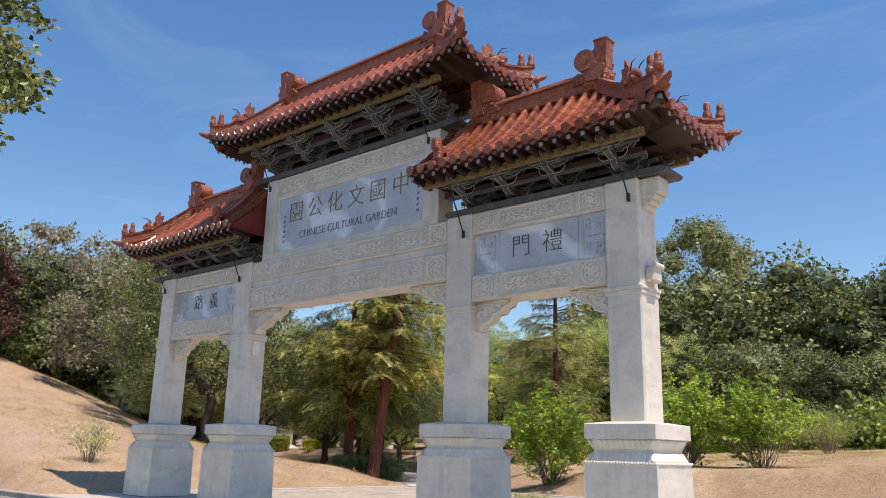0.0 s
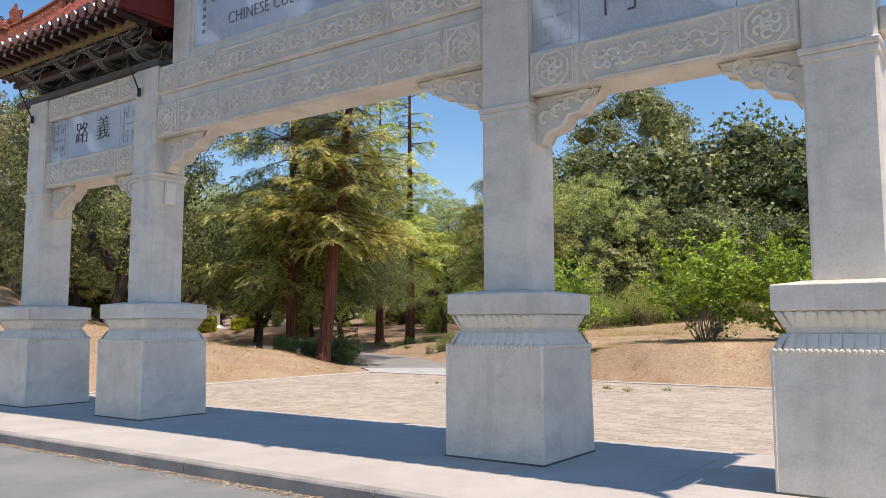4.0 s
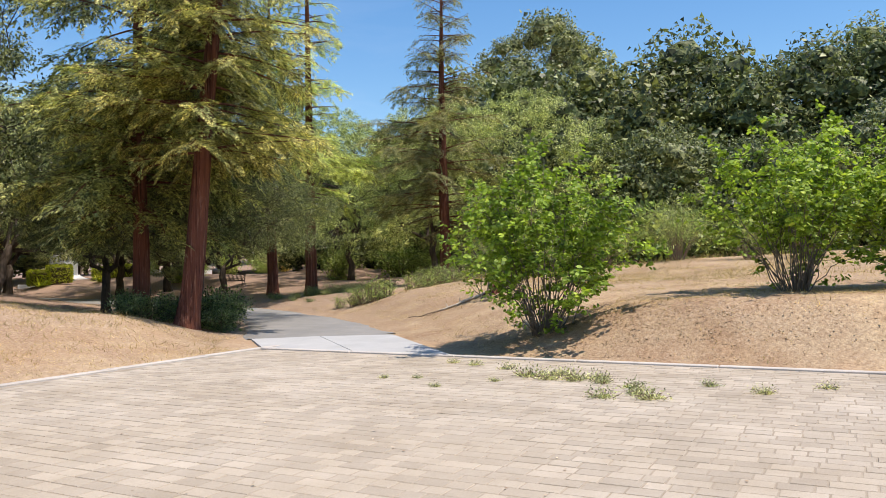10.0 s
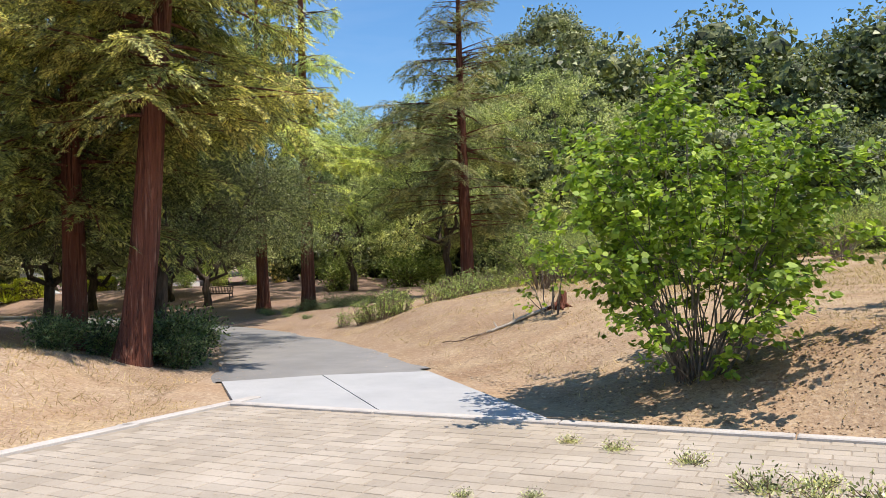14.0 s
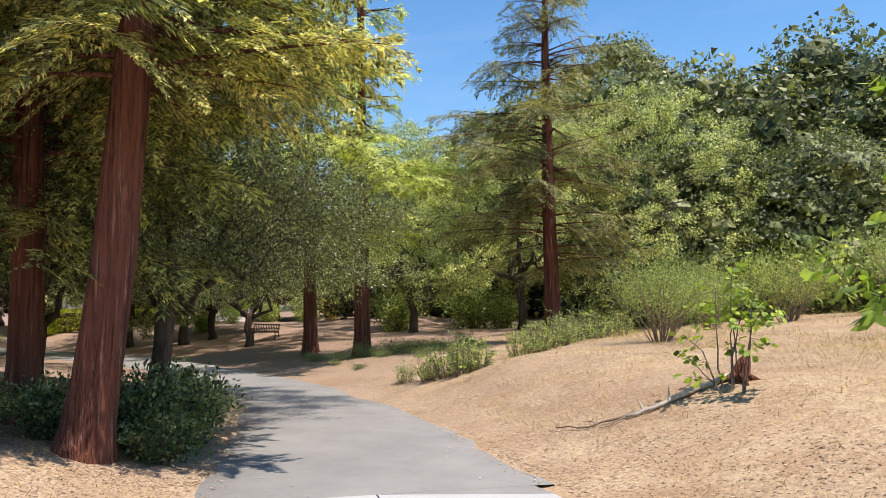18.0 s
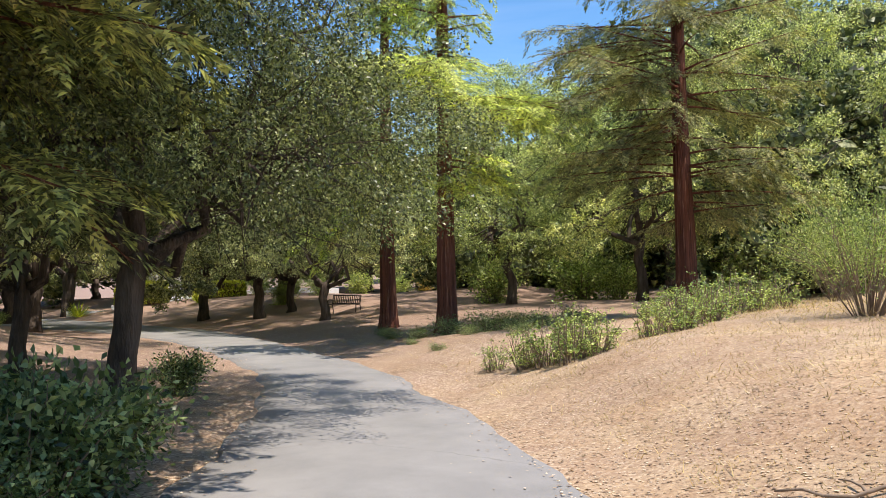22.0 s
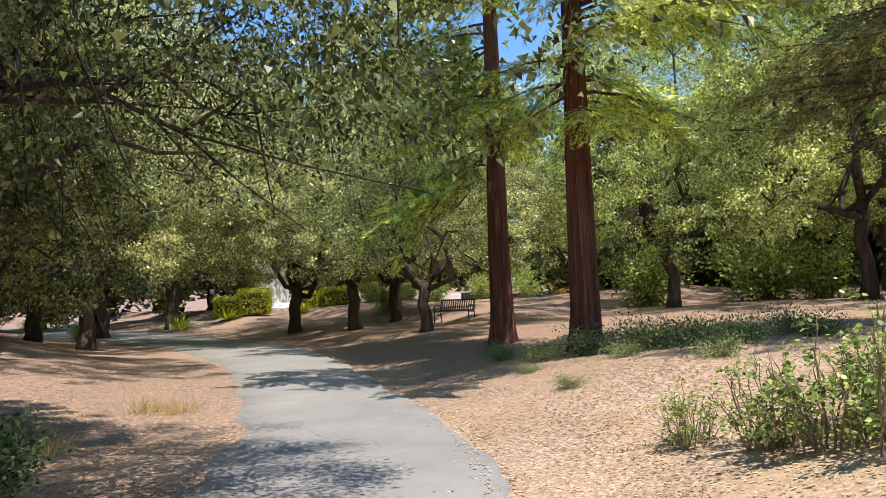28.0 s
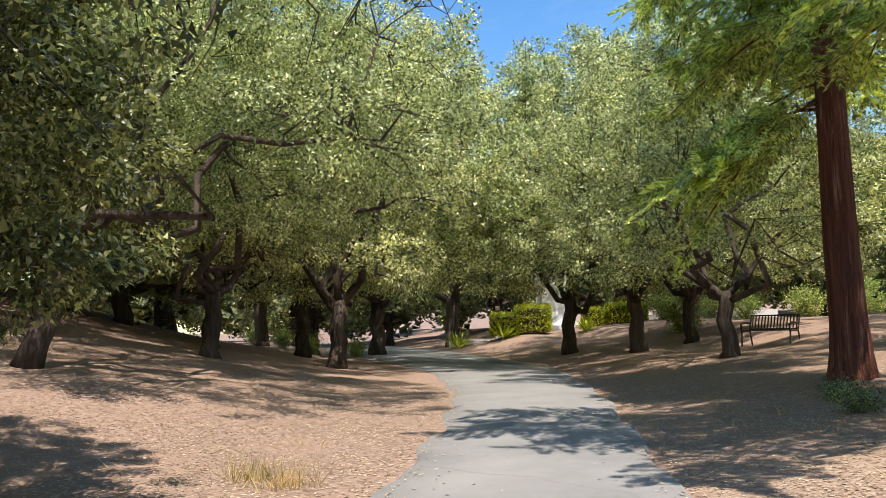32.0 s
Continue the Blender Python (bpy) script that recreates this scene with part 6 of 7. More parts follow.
# oak added only for its shade: crown set to dapple the ground below
tree("oak_tree", oak_meshes(44, 9.4, 4.9, 2.2, 0.2, 60, 110000, 0.08, OAK_GREY, BARK_DARK, (0.4, 3.2), floor=3.0, core=20), -35.3, 21.6, "leaning live oak added for its dappled shade over the path", group="oaks in the grove")

light_tree = [oak_meshes(37 + k, 10.5, 4.8, 2.8, 0.2, 40, 60000, 0.1, LIGHT_LEAF, BARK_DARK, floor=1.9, fat=1.0, core=20) for k in range(2)]
for k, (x, y, s) in enumerate([(-30.6, 43.2, 1.0), (-25.0, 44.5, 1.05), (-19.0, 47.0, 1.1), (-36.5, 50.0, 1.15), (-27.5, 53.5, 1.2)]):
    tree("light_tree", light_tree[k % 2], x, y, "airy light green tree behind the redwoods", group="light trees behind the redwoods", rz=k * 67, scale=s)

# woods behind
far_a = [oak_meshes(51 + k, 11.5, 5.6, 1.6, 0.3, 26, 9000, 0.17, (WOOD_LEAF, WOOD_LEAF_B, WOOD_LEAF)[k], BARK_DARK, floor=0.6, fat=1.35, core=1, hull=4) for k in range(3)]
far_b = [oak_meshes(81 + k, 11.5, 5.6, 1.6, 0.3, 20, 6000, 0.24, (WOOD_LEAF, WOOD_LEAF_B)[k], BARK_DARK, floor=1.2, fat=1.4, core=1, hull=3) for k in range(2)]
rng = np.random.default_rng(77)
spots = []
CREST = np.array([(-8, 14.0), (2, 14.4), (5, 14.0), (7.3, 12.0), (8, 13.4), (10, 15.3), (12, 14.3), (14, 13.6), (16, 13.5), (24, 13.5), (25.5, 12.0), (28.5, 8.5), (40, 8.5)])
for k in range(32):
    b_ = -6 + 44 * (k + rng.uniform(-0.35, 0.35)) / 32
    a = radians(b_)
    r = rng.uniform(53, 60) if k % 2 and b_ < 25 else rng.uniform(68, 80)
    x, y = -math.sin(a) * r, -2 + math.cos(a) * r
    want = r * math.tan(radians(float(np.interp(b_, CREST[:, 0], CREST[:, 1])))) + 1.6 - gz(x, y)
    spots.append((x, y, want / 11.5 * (rng.uniform(0.9, 1.04) if k % 2 == 0 else rng.uniform(0.5, 0.72))))
for k in range(24):
    a = radians(37 + 62 * (k + rng.uniform(-0.4, 0.4)) / 24)
    r = rng.uniform(84, 96) if k % 2 else rng.uniform(98, 118)
    spots.append((-math.sin(a) * r, 2 + math.cos(a) * r, rng.uniform(0.85, 1.2)))
for k, (x, y, s) in enumerate(spots):
    tree("wood_tree", far_a[k % 3] if k < 32 else far_b[k % 2], x, y, "dark green broadleaf tree in the woods behind", group="woods on the hillside", rz=k * 53, scale=s)
tree("big_tree", oak_meshes(55, 38.5, 12.6, 16.0, 0.8, 44, 24000, 0.34, WOOD_LEAF_B, BARK_GREY, floor=13.0, fat=1.05, core=1, hull=4), -48.3, 131.0, "very tall domed tree standing above the woods")
# trees on the rise west of the gate
grey_tree = oak_meshes(56, 11, 5.0, 2.5, 0.26, 30, 6500, 0.24, BARE, BARK_GREY, floor=2.6)
plum = oak_meshes(57, 8.5, 4.4, 1.5, 0.22, 36, 12000, 0.26, PLUM, BARK_DARK, floor=1.0)
for k, (x, y, s) in enumerate([(-38.0, 13.5, 1.0), (-44, 16, 1.1), (-50, 13, 1.1)]):
    tree("grey_tree", grey_tree, x, y, "thin grey half-bare tree on the dry rise", group="trees on the rise", rz=k * 70, scale=s)
tree("plum_tree", plum, -44.5, 5.4, "dark red plum tree at the top of the rise", scale=0.8)
for k, (x, y, s) in enumerate([(-34, 14.5, 0.62), (-39, 17.5, 0.8), (-46, 11, 0.7), (-49, 21, 1.0), (-56, 17, 1.1), (-60, 8, 1.1), (-42, 21, 0.9)]):
    tree("wood_tree", (far_a + grey_oak)[k % 3 if x < -43 else 3 + k % 2], x, y, "green broadleaf tree on the dry rise", group="trees on the rise", rz=k * 70, scale=s)
# street tree by the road, whose boughs hang over the kerb
tree("street_tree", oak_meshes(58, 9.6, 3.7, 4.6, 0.2, 44, 30000, 0.13, WOOD_LEAF_B, BARK_GREY, floor=5.9, tri=False, ratio=0.7), -0.9, -11.9, "leafy street tree beside the road", z=-0.17)

# shrubs
BUSH = "bright green leafy shrub with many bare stems at its foot"
shrub("shrub", bush_meshes(61, 4.0, 2.1, 60, 0.10, 15, BUSH_LEAF, BARK_GREY), -6.4, 14.6, BUSH, group="bright shrubs by the court")
b2 = bush_meshes(62, 3.8, 2.3, 52, 0.11, 12, BUSH_LEAF, BARK_GREY)
shrub("shrub", b2, -1.9, 17.0, BUSH, group="bright shrubs by the court")
shrub("shrub", b2, 0.5, 18.3, BUSH, group="bright shrubs by the court", rz=120, scale=0.95)
scrub = [shrub_meshes(63 + k, 2.9, 2.3, 52, 0.085, 8500, SCRUB_LEAF, TWIG, 0.3, 1.6, 0.35) for k in range(2)]
shrub("broom_shrub", scrub[0], -13.7, 28.9, "fine-leaved pale green shrub on the dry slope", group="scrub on the slope", scale=0.8)
shrub("broom_shrub", scrub[1], -14.2, 36.5, "fine-leaved pale green shrub on the dry slope", group="scrub on the slope", scale=0.75)
for k, (x, y, s) in enumerate([(-12.0, 38, 0.9), (-8.5, 39, 1.0), (-5.0, 37.5, 0.8), (-16.5, 40, 1.0), (-2.5, 38, 1.0), (3, 36, 1.1), (7, 33, 1.1), (-22, 52, 0.7)]):
    shrub("broom_shrub", scrub[k % 2], x, y, "fine-leaved pale green shrub on the dry slope", group="scrub on the slope", rz=k * 60, scale=s)
dark = [shrub_meshes(65 + k, 1.05, 0.75, 26, 0.085, 3000, DARK_SHRUB, TWIG, 0.5, 1.0, 0.1) for k in range(2)]
for k, (x, y, s) in enumerate([(-17.0, 16.6, 1.15), (-17.5, 17.3, 1.0), (-18.1, 16.8, 1.0), (-16.4, 16.0, 0.7), (-17.9, 15.4, 0.8), (-19.0, 17.0, 0.8), (-17.5, 14.2, 0.6), (-22.6, 21.4, 0.75), (-18.6, 14.7, 0.7), (-20.5, 16.6, 0.7)]):
    shrub("dark_shrub", dark[k % 2], x, y, "low dark glossy-leaved shrub under the trees", group="dark shrubs under the redwoods", rz=k * 60, scale=s)
weed = [bush_meshes(67 + k, 1.0, 0.66, 30, 0.05, 11, SCRUB_LEAF, TWIG) for k in range(2)]
for k, (x, y, s) in enumerate([(-20.0, 26.85, 0.62), (-19.2, 26.75, 0.85), (-18.6, 26.55, 1.0), (-18.0, 26.35, 1.08), (-17.5, 26.45, 0.8), (-18.3, 27.2, 0.95), (-16.9, 27.4, 0.8), (-16.7, 28.3, 0.95), (-17.2, 28.9, 0.9), (-16.8, 29.7, 1.05), (-17.4, 30.4, 1.0), (-16.9, 31.3, 1.1), (-17.6, 32.2, 1.0), (-17.0, 33.2, 1.1), (-17.9, 34.0, 0.9), (-16.8, 34.8, 1.05), (-17.6, 35.6, 0.95), (-19.3, 33.4, 0.7), (-20.2, 34.6, 0.6)]):
    shrub("green_weed", weed[k % 2], x, y, "fresh green weedy bush in the hollow", "weed", "weeds in the hollow", k * 60, s)
cover = shrub_meshes(69, 0.55, 0.9, 22, 0.06, 2000, DARK_SHRUB, TWIG, 0.55, 1.0, 0.1)
for k, (x, y, s) in enumerate([(-25.2, 32.0, 0.9), (-24.1, 32.4, 1.0), (-23.2, 33.2, 0.85), (-26.0, 31.5, 0.6), (-22.3, 32.0, 0.7), (-24.8, 34.0, 0.9), (-22.6, 34.6, 0.8), (-21.4, 33.0, 0.6), (-27.5, 32.0, 0.5), (-23.6, 30.8, 0.45), (-21.6, 30.2, 0.5), (-28.6, 32.8, 0.5), (-24.9, 29.9, 0.3), (-22.9, 28.6, 0.32)]):
    shrub("ground_cover", cover, x, y, "dark leafy ground cover round the redwood foot", "ground cover", "ground cover", k * 60, s)
shrub("grey_shrub", shrub_meshes(70, 1.5, 1.0, 24, 0.07, 1500, OAK_GREY, TWIG, 0.5), -16.2, 1.0, "sparse grey-green bush on the dry grass")
shrub("small_shrub", dark[0], -20.5, 5.5, "small grey-green bush on the dry grass", scale=0.6)
sap = bush_meshes(71, 1.9, 0.75, 8, 0.11, 6, BUSH_LEAF, BARK_GREY)
shrub("sapling", sap, -10.3, 20.3, "thin sapling with few bright leaves on the slope")

# ---- things in the park ----
def bench(x, y, rz, material, label):
    b = thing("park_bench", label, "bench", (x, y, gz(x, y)), rz=rz)
    for sx in (-0.72, 0.72):
        leg = Shape()
        leg.tube([(sx, -0.28, 0.0), (sx, -0.25, 0.42), (sx, 0.20, 0.42), (sx, 0.30, 0.0)], [0.025] * 4, 6)
        leg.tube([(sx, 0.18, 0.42), (sx, 0.34, 0.88)], [0.025, 0.022], 6)
        part("end_frame", leg, material, b)
        part("armrest", Shape().tube([(sx, 0.27, 0.64), (sx, -0.12, 0.66), (sx, -0.28, 0.62), (sx, -0.27, 0.42)], [0.028, 0.028, 0.026, 0.022], 6), material, b)
    slat = Shape().block(-0.74, 0.74, -0.03, 0.03, -0.012, 0.012, 0.005).mesh("slat", material)
    for k in range(6):
        part("slat", slat, material, b, m=pose(0, -0.24 + k * 0.085, 0.44))
    up = Shape().block(-0.018, 0.018, -0.01, 0.01, 0.0, 0.40, 0.004).mesh("back_slat", material)
    for k in range(15):
        part("back_slat", up, material, b, m=pose(-0.66 + k * 0.0943, 0.21, 0.46, rx=-18))
    for z, yy in ((0.47, 0.205), (0.86, 0.335)):
        part("back_rail", Shape().block(-0.74, 0.74, yy - 0.018, yy + 0.018, z - 0.022, z + 0.022, 0.006), material, b)
    return b


bench(-38.0, 40.1, 20, BENCH_MAT, "dark brown metal park bench with slatted seat")
bench(-40.5, 55.5, 10, BENCH_MAT, "dark park bench far back under the trees")

# white monument with hedges round it
def stele(x, y, rz):
    st = thing("monument", "tall white stone monument slab on a stepped base", "monument", (x, y, gz(x, y) - 0.03), rz=rz)
    part("slab", Shape().block(-1.15, 1.15, 0.05, 0.75, 0.5, 3.75, 0.03), STELE_GREY, st)
    part("panel", Shape().block(-0.75, 1.1, -0.12, 0.06, 0.5, 3.15, 0.02), STELE_WHITE, st)
    part("base", Shape().frustum((0, 0.3), (1.75, 0.95), (1.2, 0.6), 0.28, 0.62), STELE_WHITE, st)
    part("step", Shape().block(-1.95, 1.95, -0.9, 1.5, 0.0, 0.3, 0.02), STELE_WHITE, st)


stele(-64.7, 47.25, 60)
wallm = Shape().block(0, 3.0, -0.16, 0.16, -0.1, 0.42, 0.02).mesh("low_wall", STELE_WHITE)
for k in range(3):
    x, y = -61.9 + k * 1.5 + 0.2, 50.2 + k * 2.6
    tagged(part("low_wall", wallm, STELE_WHITE, m=pose(x, y, gz(x, y), rz=60)), "low white garden wall beside the monument", "wall", "low walls")
for k in range(2):
    x, y = -66.6 - k * 1.5, 44.0 - k * 2.6
    tagged(part("low_wall", wallm, STELE_WHITE, m=pose(x, y, gz(x, y), rz=60)), "low white garden wall beside the monument", "wall", "low walls")


def hedge(x, y, rz, lx, ly, h, seed):
    r = np.random.default_rng(seed)
    n = int(900 * lx * max(ly, 1))
    p = r.uniform(-1, 1, (n, 3))
    face = r.integers(0, 5, n)
    for f, (ax, v) in enumerate(((0, -1), (0, 1), (1, -1), (1, 1), (2, 1))):
        p[face == f, ax] = v * r.uniform(0.86, 1.02, (face == f).sum())
    p = p / np.maximum(1, (np.abs(p) ** 6).sum(1, keepdims=True) ** (1 / 6) * 0.98)
    p = p * [lx / 2, ly / 2, h / 2] + [0, 0, h / 2] + r.normal(size=(n, 3)) * 0.04
    ob = thing("hedge", "clipped yellow-green hedge block", "hedge", (x, y, gz(x, y)), "hedges by the monument", rz=rz)
    part("foliage", quads_mesh("foliage", leaf_quads(r, p, 0.14, 0.10, p * [1, 1, 0.6], 0.8), HEDGE_LEAF), None, ob)
    part("inner_mass", Shape().block(-lx * 0.42, lx * 0.42, -ly * 0.4, ly * 0.4, 0, h * 0.88, 0.1), BARK_DARK, ob)


for k, (x, y, lx, h) in enumerate([(-60.9, 43.9, 1.9, 1.5), (-61.6, 42.5, 1.6, 1.25), (-59.1, 48.9, 2.2, 1.1), (-59.9, 47.2, 1.1, 1.0)]):
    hedge(x, y, 60, lx, 1.6, h, 90 + k)
ball_far = shrub_meshes(75, 1.5, 1.3, 16, 0.21, 900, SCRUB_LEAF, TWIG, 0.6, 1.0, 0.05)
ball = shrub_meshes(72, 1.5, 1.3, 30, 0.11, 3000, SCRUB_LEAF, TWIG, 0.6, 1.0, 0.05)
for k, (x, y, s) in enumerate([(-57.5, 50.4, 1.0), (-55.5, 52.0, 0.8), (-52, 51.2, 0.9), (-48, 55, 0.8), (-59.6, 33.2, 0.6), (-58.3, 30.6, 0.65), (-46.2, 43.2, 0.85), (-70, 31, 0.75), (-76, 30, 0.8)]):
    shrub("round_shrub", ball, x, y, "rounded grey-green garden shrub", group="garden shrubs", rz=k * 50, scale=s)
for k, (x, y, s) in enumerate([(-33.5, 46.0, 1.5), (-30.0, 48.5, 1.7), (-27.2, 46.8, 1.2), (-23.5, 48.0, 1.6), (-20.5, 44.6, 1.3), (-17.0, 46.0, 1.5), (-38.5, 52.5, 1.4)]):
    shrub("round_shrub", ball, x, y, "loose grey-green shrub in the sun behind the redwoods", group="shrubs behind the redwoods", rz=k * 61, scale=s)


def agave(x, y, r):
    g = np.random.default_rng(int(r * 100))
    n = 60
    a, t = g.uniform(0, 2 * math.pi, n), g.uniform(0.1, 1.2, n)
    d = np.stack([np.cos(a) * np.cos(t), np.sin(a) * np.cos(t), np.sin(t)], -1)
    side = np.stack([-np.sin(a), np.cos(a), 0 * a], -1)
    base = d * 0.05
    v = np.stack([base, base + d * r * 0.4 + side * 0.06, base + d * r, base + d * r * 0.4 - side * 0.06], 1)
    ob = thing("rosette_plant", "spiky yellow-green rosette plant by the path", "plant", (x, y, gz(x, y)), "rosette plants")
    part("foliage", quads_mesh("foliage", v, HEDGE_LEAF), None, ob)


agave(-66.0, 41.2, 1.3)
agave(-60.9, 42.0, 1.2)
agave(-58.0, 45.6, 0.9)

# reddish wooden gate and low grey fence beyond the slope
fx, fy = -39.2, 62.2
wg = thing("wooden_gate", "weathered reddish wooden gate in a fence", "gate", (fx, fy, gz(fx, fy)), rz=12)
for sx in (-0.6, 0.6):
    part("post", Shape().block(sx - 0.06, sx + 0.06, -0.06, 0.06, -0.1, 1.45, 0.01), FENCE_RED, wg)
for k in range(6):
    part("board", Shape().block(-0.52 + k * 0.175, -0.52 + k * 0.175 + 0.15, -0.02, 0.02, 0.12, 1.25, 0.006), FENCE_RED, wg)
for z in (0.3, 1.05):
    part("rail", Shape().block(-0.55, 0.55, 0.021, 0.06, z, z + 0.09, 0.006), FENCE_RED, wg)
fence = thing("fence", "low weathered grey picket fence on the slope", "fence", (-38.4, 62.4, 0))
for k in range(46):
    x = 0.15 + k * 0.34
    y = k * 0.06
    z = gz(-38.4 + x, 62.4 + y)
    part("picket", Shape().block(x - 0.055, x + 0.055, y - 0.012, y + 0.012, z + 0.02, z + 0.95, 0.004), FENCE_GREY, fence)
    if k % 6 == 0 and k < 42:
        z2 = gz(-38.4 + x + 2.04, 62.4 + y + 0.36)
        for h in (0.3, 0.75):
            part("rail", Shape().tube([(x, y + 0.05, z + h), (x + 2.04, y + 0.41, z2 + h)], [0.035, 0.035], 4), FENCE_GREY, fence)
        part("post", Shape().block(x - 0.06, x + 0.06, y + 0.03, y + 0.15, z - 0.1, z + 1.1, 0.01), FENCE_GREY, fence)

# fallen branch on the slope
rng = np.random.default_rng(8)
FBX, FBY = -11.3, 20.1
fb = thing("fallen_branch", "bleached broken branch lying on dry grass", "branch", (FBX, FBY, gz(FBX, FBY)))


def lay(line, up=0.05, wob=0.04):
    """A run of points laid on the ground from (x, y) to (x, y)."""
    out = []
    for (x0, y0), (x1, y1) in zip(line[:-1], line[1:]):
        for t in np.linspace(0, 1, 5)[:-1]:
            x, y = x0 + (x1 - x0) * t + rng.uniform(-wob, wob), y0 + (y1 - y0) * t + rng.uniform(-wob, wob)
            out.append((x - FBX, y - FBY, gz(x, y) - gz(FBX, FBY) + up + rng.uniform(-0.01, 0.02)))
    return out


def stick(name, line, r0, r1, material, up=0.04):
    pts = lay(line, up)
    part(name, Shape().tube(pts, np.linspace(r0, r1, len(pts)) * rng.uniform(0.85, 1.15, len(pts)), 7), material, fb, smooth=True)


stick("limb", [(-10.45, 21.0), (-10.8, 20.55), (-11.25, 20.05), (-11.7, 19.85)], 0.045, 0.025, BLEACHED, 0.045)
stick("limb", [(-11.2, 20.15), (-11.55, 20.0), (-12.1, 19.75), (-12.8, 19.9)], 0.03, 0.008, TWIG)
for a_, b_ in (((-11.5, 19.95), (-11.75, 20.4)), ((-11.15, 20.15), (-11.05, 20.55)), ((-11.6, 19.9), (-12.0, 19.45)), ((-10.9, 20.4), (-11.3, 20.5)), ((-12.0, 19.8), (-12.3, 20.15)), ((-10.7, 20.65), (-10.95, 20.95))):
    stick("twig", [a_, b_], 0.014, 0.004, TWIG, 0.03)
for a_, b_, h in (((-11.1, 20.2), (-11.12, 20.25), 0.2), ((-11.4, 20.0), (-11.5, 20.05), 0.14), ((-10.85, 20.5), (-10.8, 20.5), 0.12)):
    z0 = gz(*a_) - gz(FBX, FBY) + 0.05
    part("splinter", Shape().tube([(a_[0] - FBX, a_[1] - FBY, z0), (b_[0] - FBX, b_[1] - FBY, z0 + h)], [0.03, 0.004], 5), BLEACHED, fb)
stp = thing("stump", "old brown rotten stump beside the sapling", "stump", (-10.28, 20.85, gz(-10.28, 20.85)))
ss = Shape()
ss.tube([(0, 0, -0.08), (0.02, 0.0, 0.08), (0.05, 0.02, 0.24), (0.1, 0.03, 0.36)], [0.17, 0.12, 0.10, 0.05], 9)
for a in range(5):
    c, n = math.cos(a * 1.3), math.sin(a * 1.3)
    ss.tube([(c * 0.05, n * 0.05, 0.1), (c * 0.2, n * 0.2, 0.03), (c * 0.36, n * 0.36, -0.03)], [0.06, 0.045, 0.015], 6)
part("wood", ss, BARK_RED, stp, smooth=True)

# ---- loose cover on the ground ----
def off_paving(x, y):
    s, run = path_place(x, y)
    half = np.interp(run, RUNS, WIDTHS)
    court_in = (x > -12.55) & (y < 13.1)
    ap = (s < 3.4) & (s > -2.6) & (y < 16.9) & (y > 13) & (np.abs(s) < HALF + 1.2 * (16.9 - y) / 4)
    return ~court_in & (np.abs(s) > half + 0.05) & ~ap


rng = np.random.default_rng(9)


def patch(n, x0, x1, y0, y1):
    x, y = rng.uniform(x0, x1, n), rng.uniform(y0, y1, n)
    k = off_paving(x, y)
    return x[k], y[k]


def noise_field(x, y):
    return np.clip(0.5 + 0.35 * np.sin(x * 1.3 + np.sin(y * 0.9)) + 0.35 * np.sin(y * 1.7 + 1.3 * np.sin(x * 0.7)), 0, 1)


# fallen leaves, thick along the path and under the trees
xs, ys = patch(560000, -39, -8, 13, 40)
s, run_ = path_place(xs, ys)
away = np.abs(s) - HALF
dense = np.where(xs < -17.5, np.clip(1.15 - away / 11, 0.25, 1), np.where(s > 0, np.clip(1.0 - away / 4.0, 0.22, 1), np.clip(1.1 - away / 6, 0.2, 1)))
keep = rng.uniform(size=len(xs)) < dense * (0.45 + 0.55 * noise_field(xs * 1.7, ys * 1.7))
xs, ys = xs[keep], ys[keep]
xe, ye = patch(26000, -8, 9, 13.1, 22)
keep = rng.uniform(size=len(xe)) < np.clip(1.1 - (ye - 13) / 8, 0.25, 1) * noise_field(xe * 0.9, ye * 0.9)
xs, ys = np.concatenate([xs, xe[keep]]), np.concatenate([ys, ye[keep]])
p = np.stack([xs, ys, ground(xs, ys) + 0.004], -1)
lv = leaf_quads(rng, p, 0.05, 0.034, None, 1.0, 0.7, None, True)
lv[..., 2] = np.maximum(lv[..., 2] - p[:, None, 2], -0.004) * 0.09 + p[:, None, 2]
tagged(new("fallen_leaves", quads_mesh("fallen_leaves", lv, DRY_LEAF, 3)), "tan and brown fallen leaves strewn on the soil", "leaf litter", kind="stuff")
# old dark litter that has gathered round the shrubs
xs, ys = [], []
for x0, y0, r0, n in ((-6.4, 14.6, 1.1, 7000), (-1.9, 17.0, 1.3, 4000), (0.5, 18.3, 1.3, 3000), (-17.2, 16.2, 1.6, 6000), (-22.4, 21.0, 1.5, 5000), (-24.5, 33.0, 1.8, 6000)):
    xs.append(x0 + rng.normal(size=n) * r0)
    ys.append(y0 + rng.normal(size=n) * r0 * 0.8)
xs, ys = np.concatenate(xs), np.concatenate(ys)
k = off_paving(xs, ys)
xs, ys = xs[k], ys[k]
p = np.stack([xs, ys, ground(xs, ys) + 0.006], -1)
lv = leaf_quads(rng, p, 0.045, 0.03, None, 1.0, 0.7, None, True)
lv[..., 2] = np.maximum(lv[..., 2] - p[:, None, 2], -0.004) * 0.15 + p[:, None, 2]
tagged(new("shrub_litter", quads_mesh("shrub_litter", lv, OLD_LITTER, 3)), "dark brown dead leaves gathered under the shrubs", "leaf litter", kind="stuff")
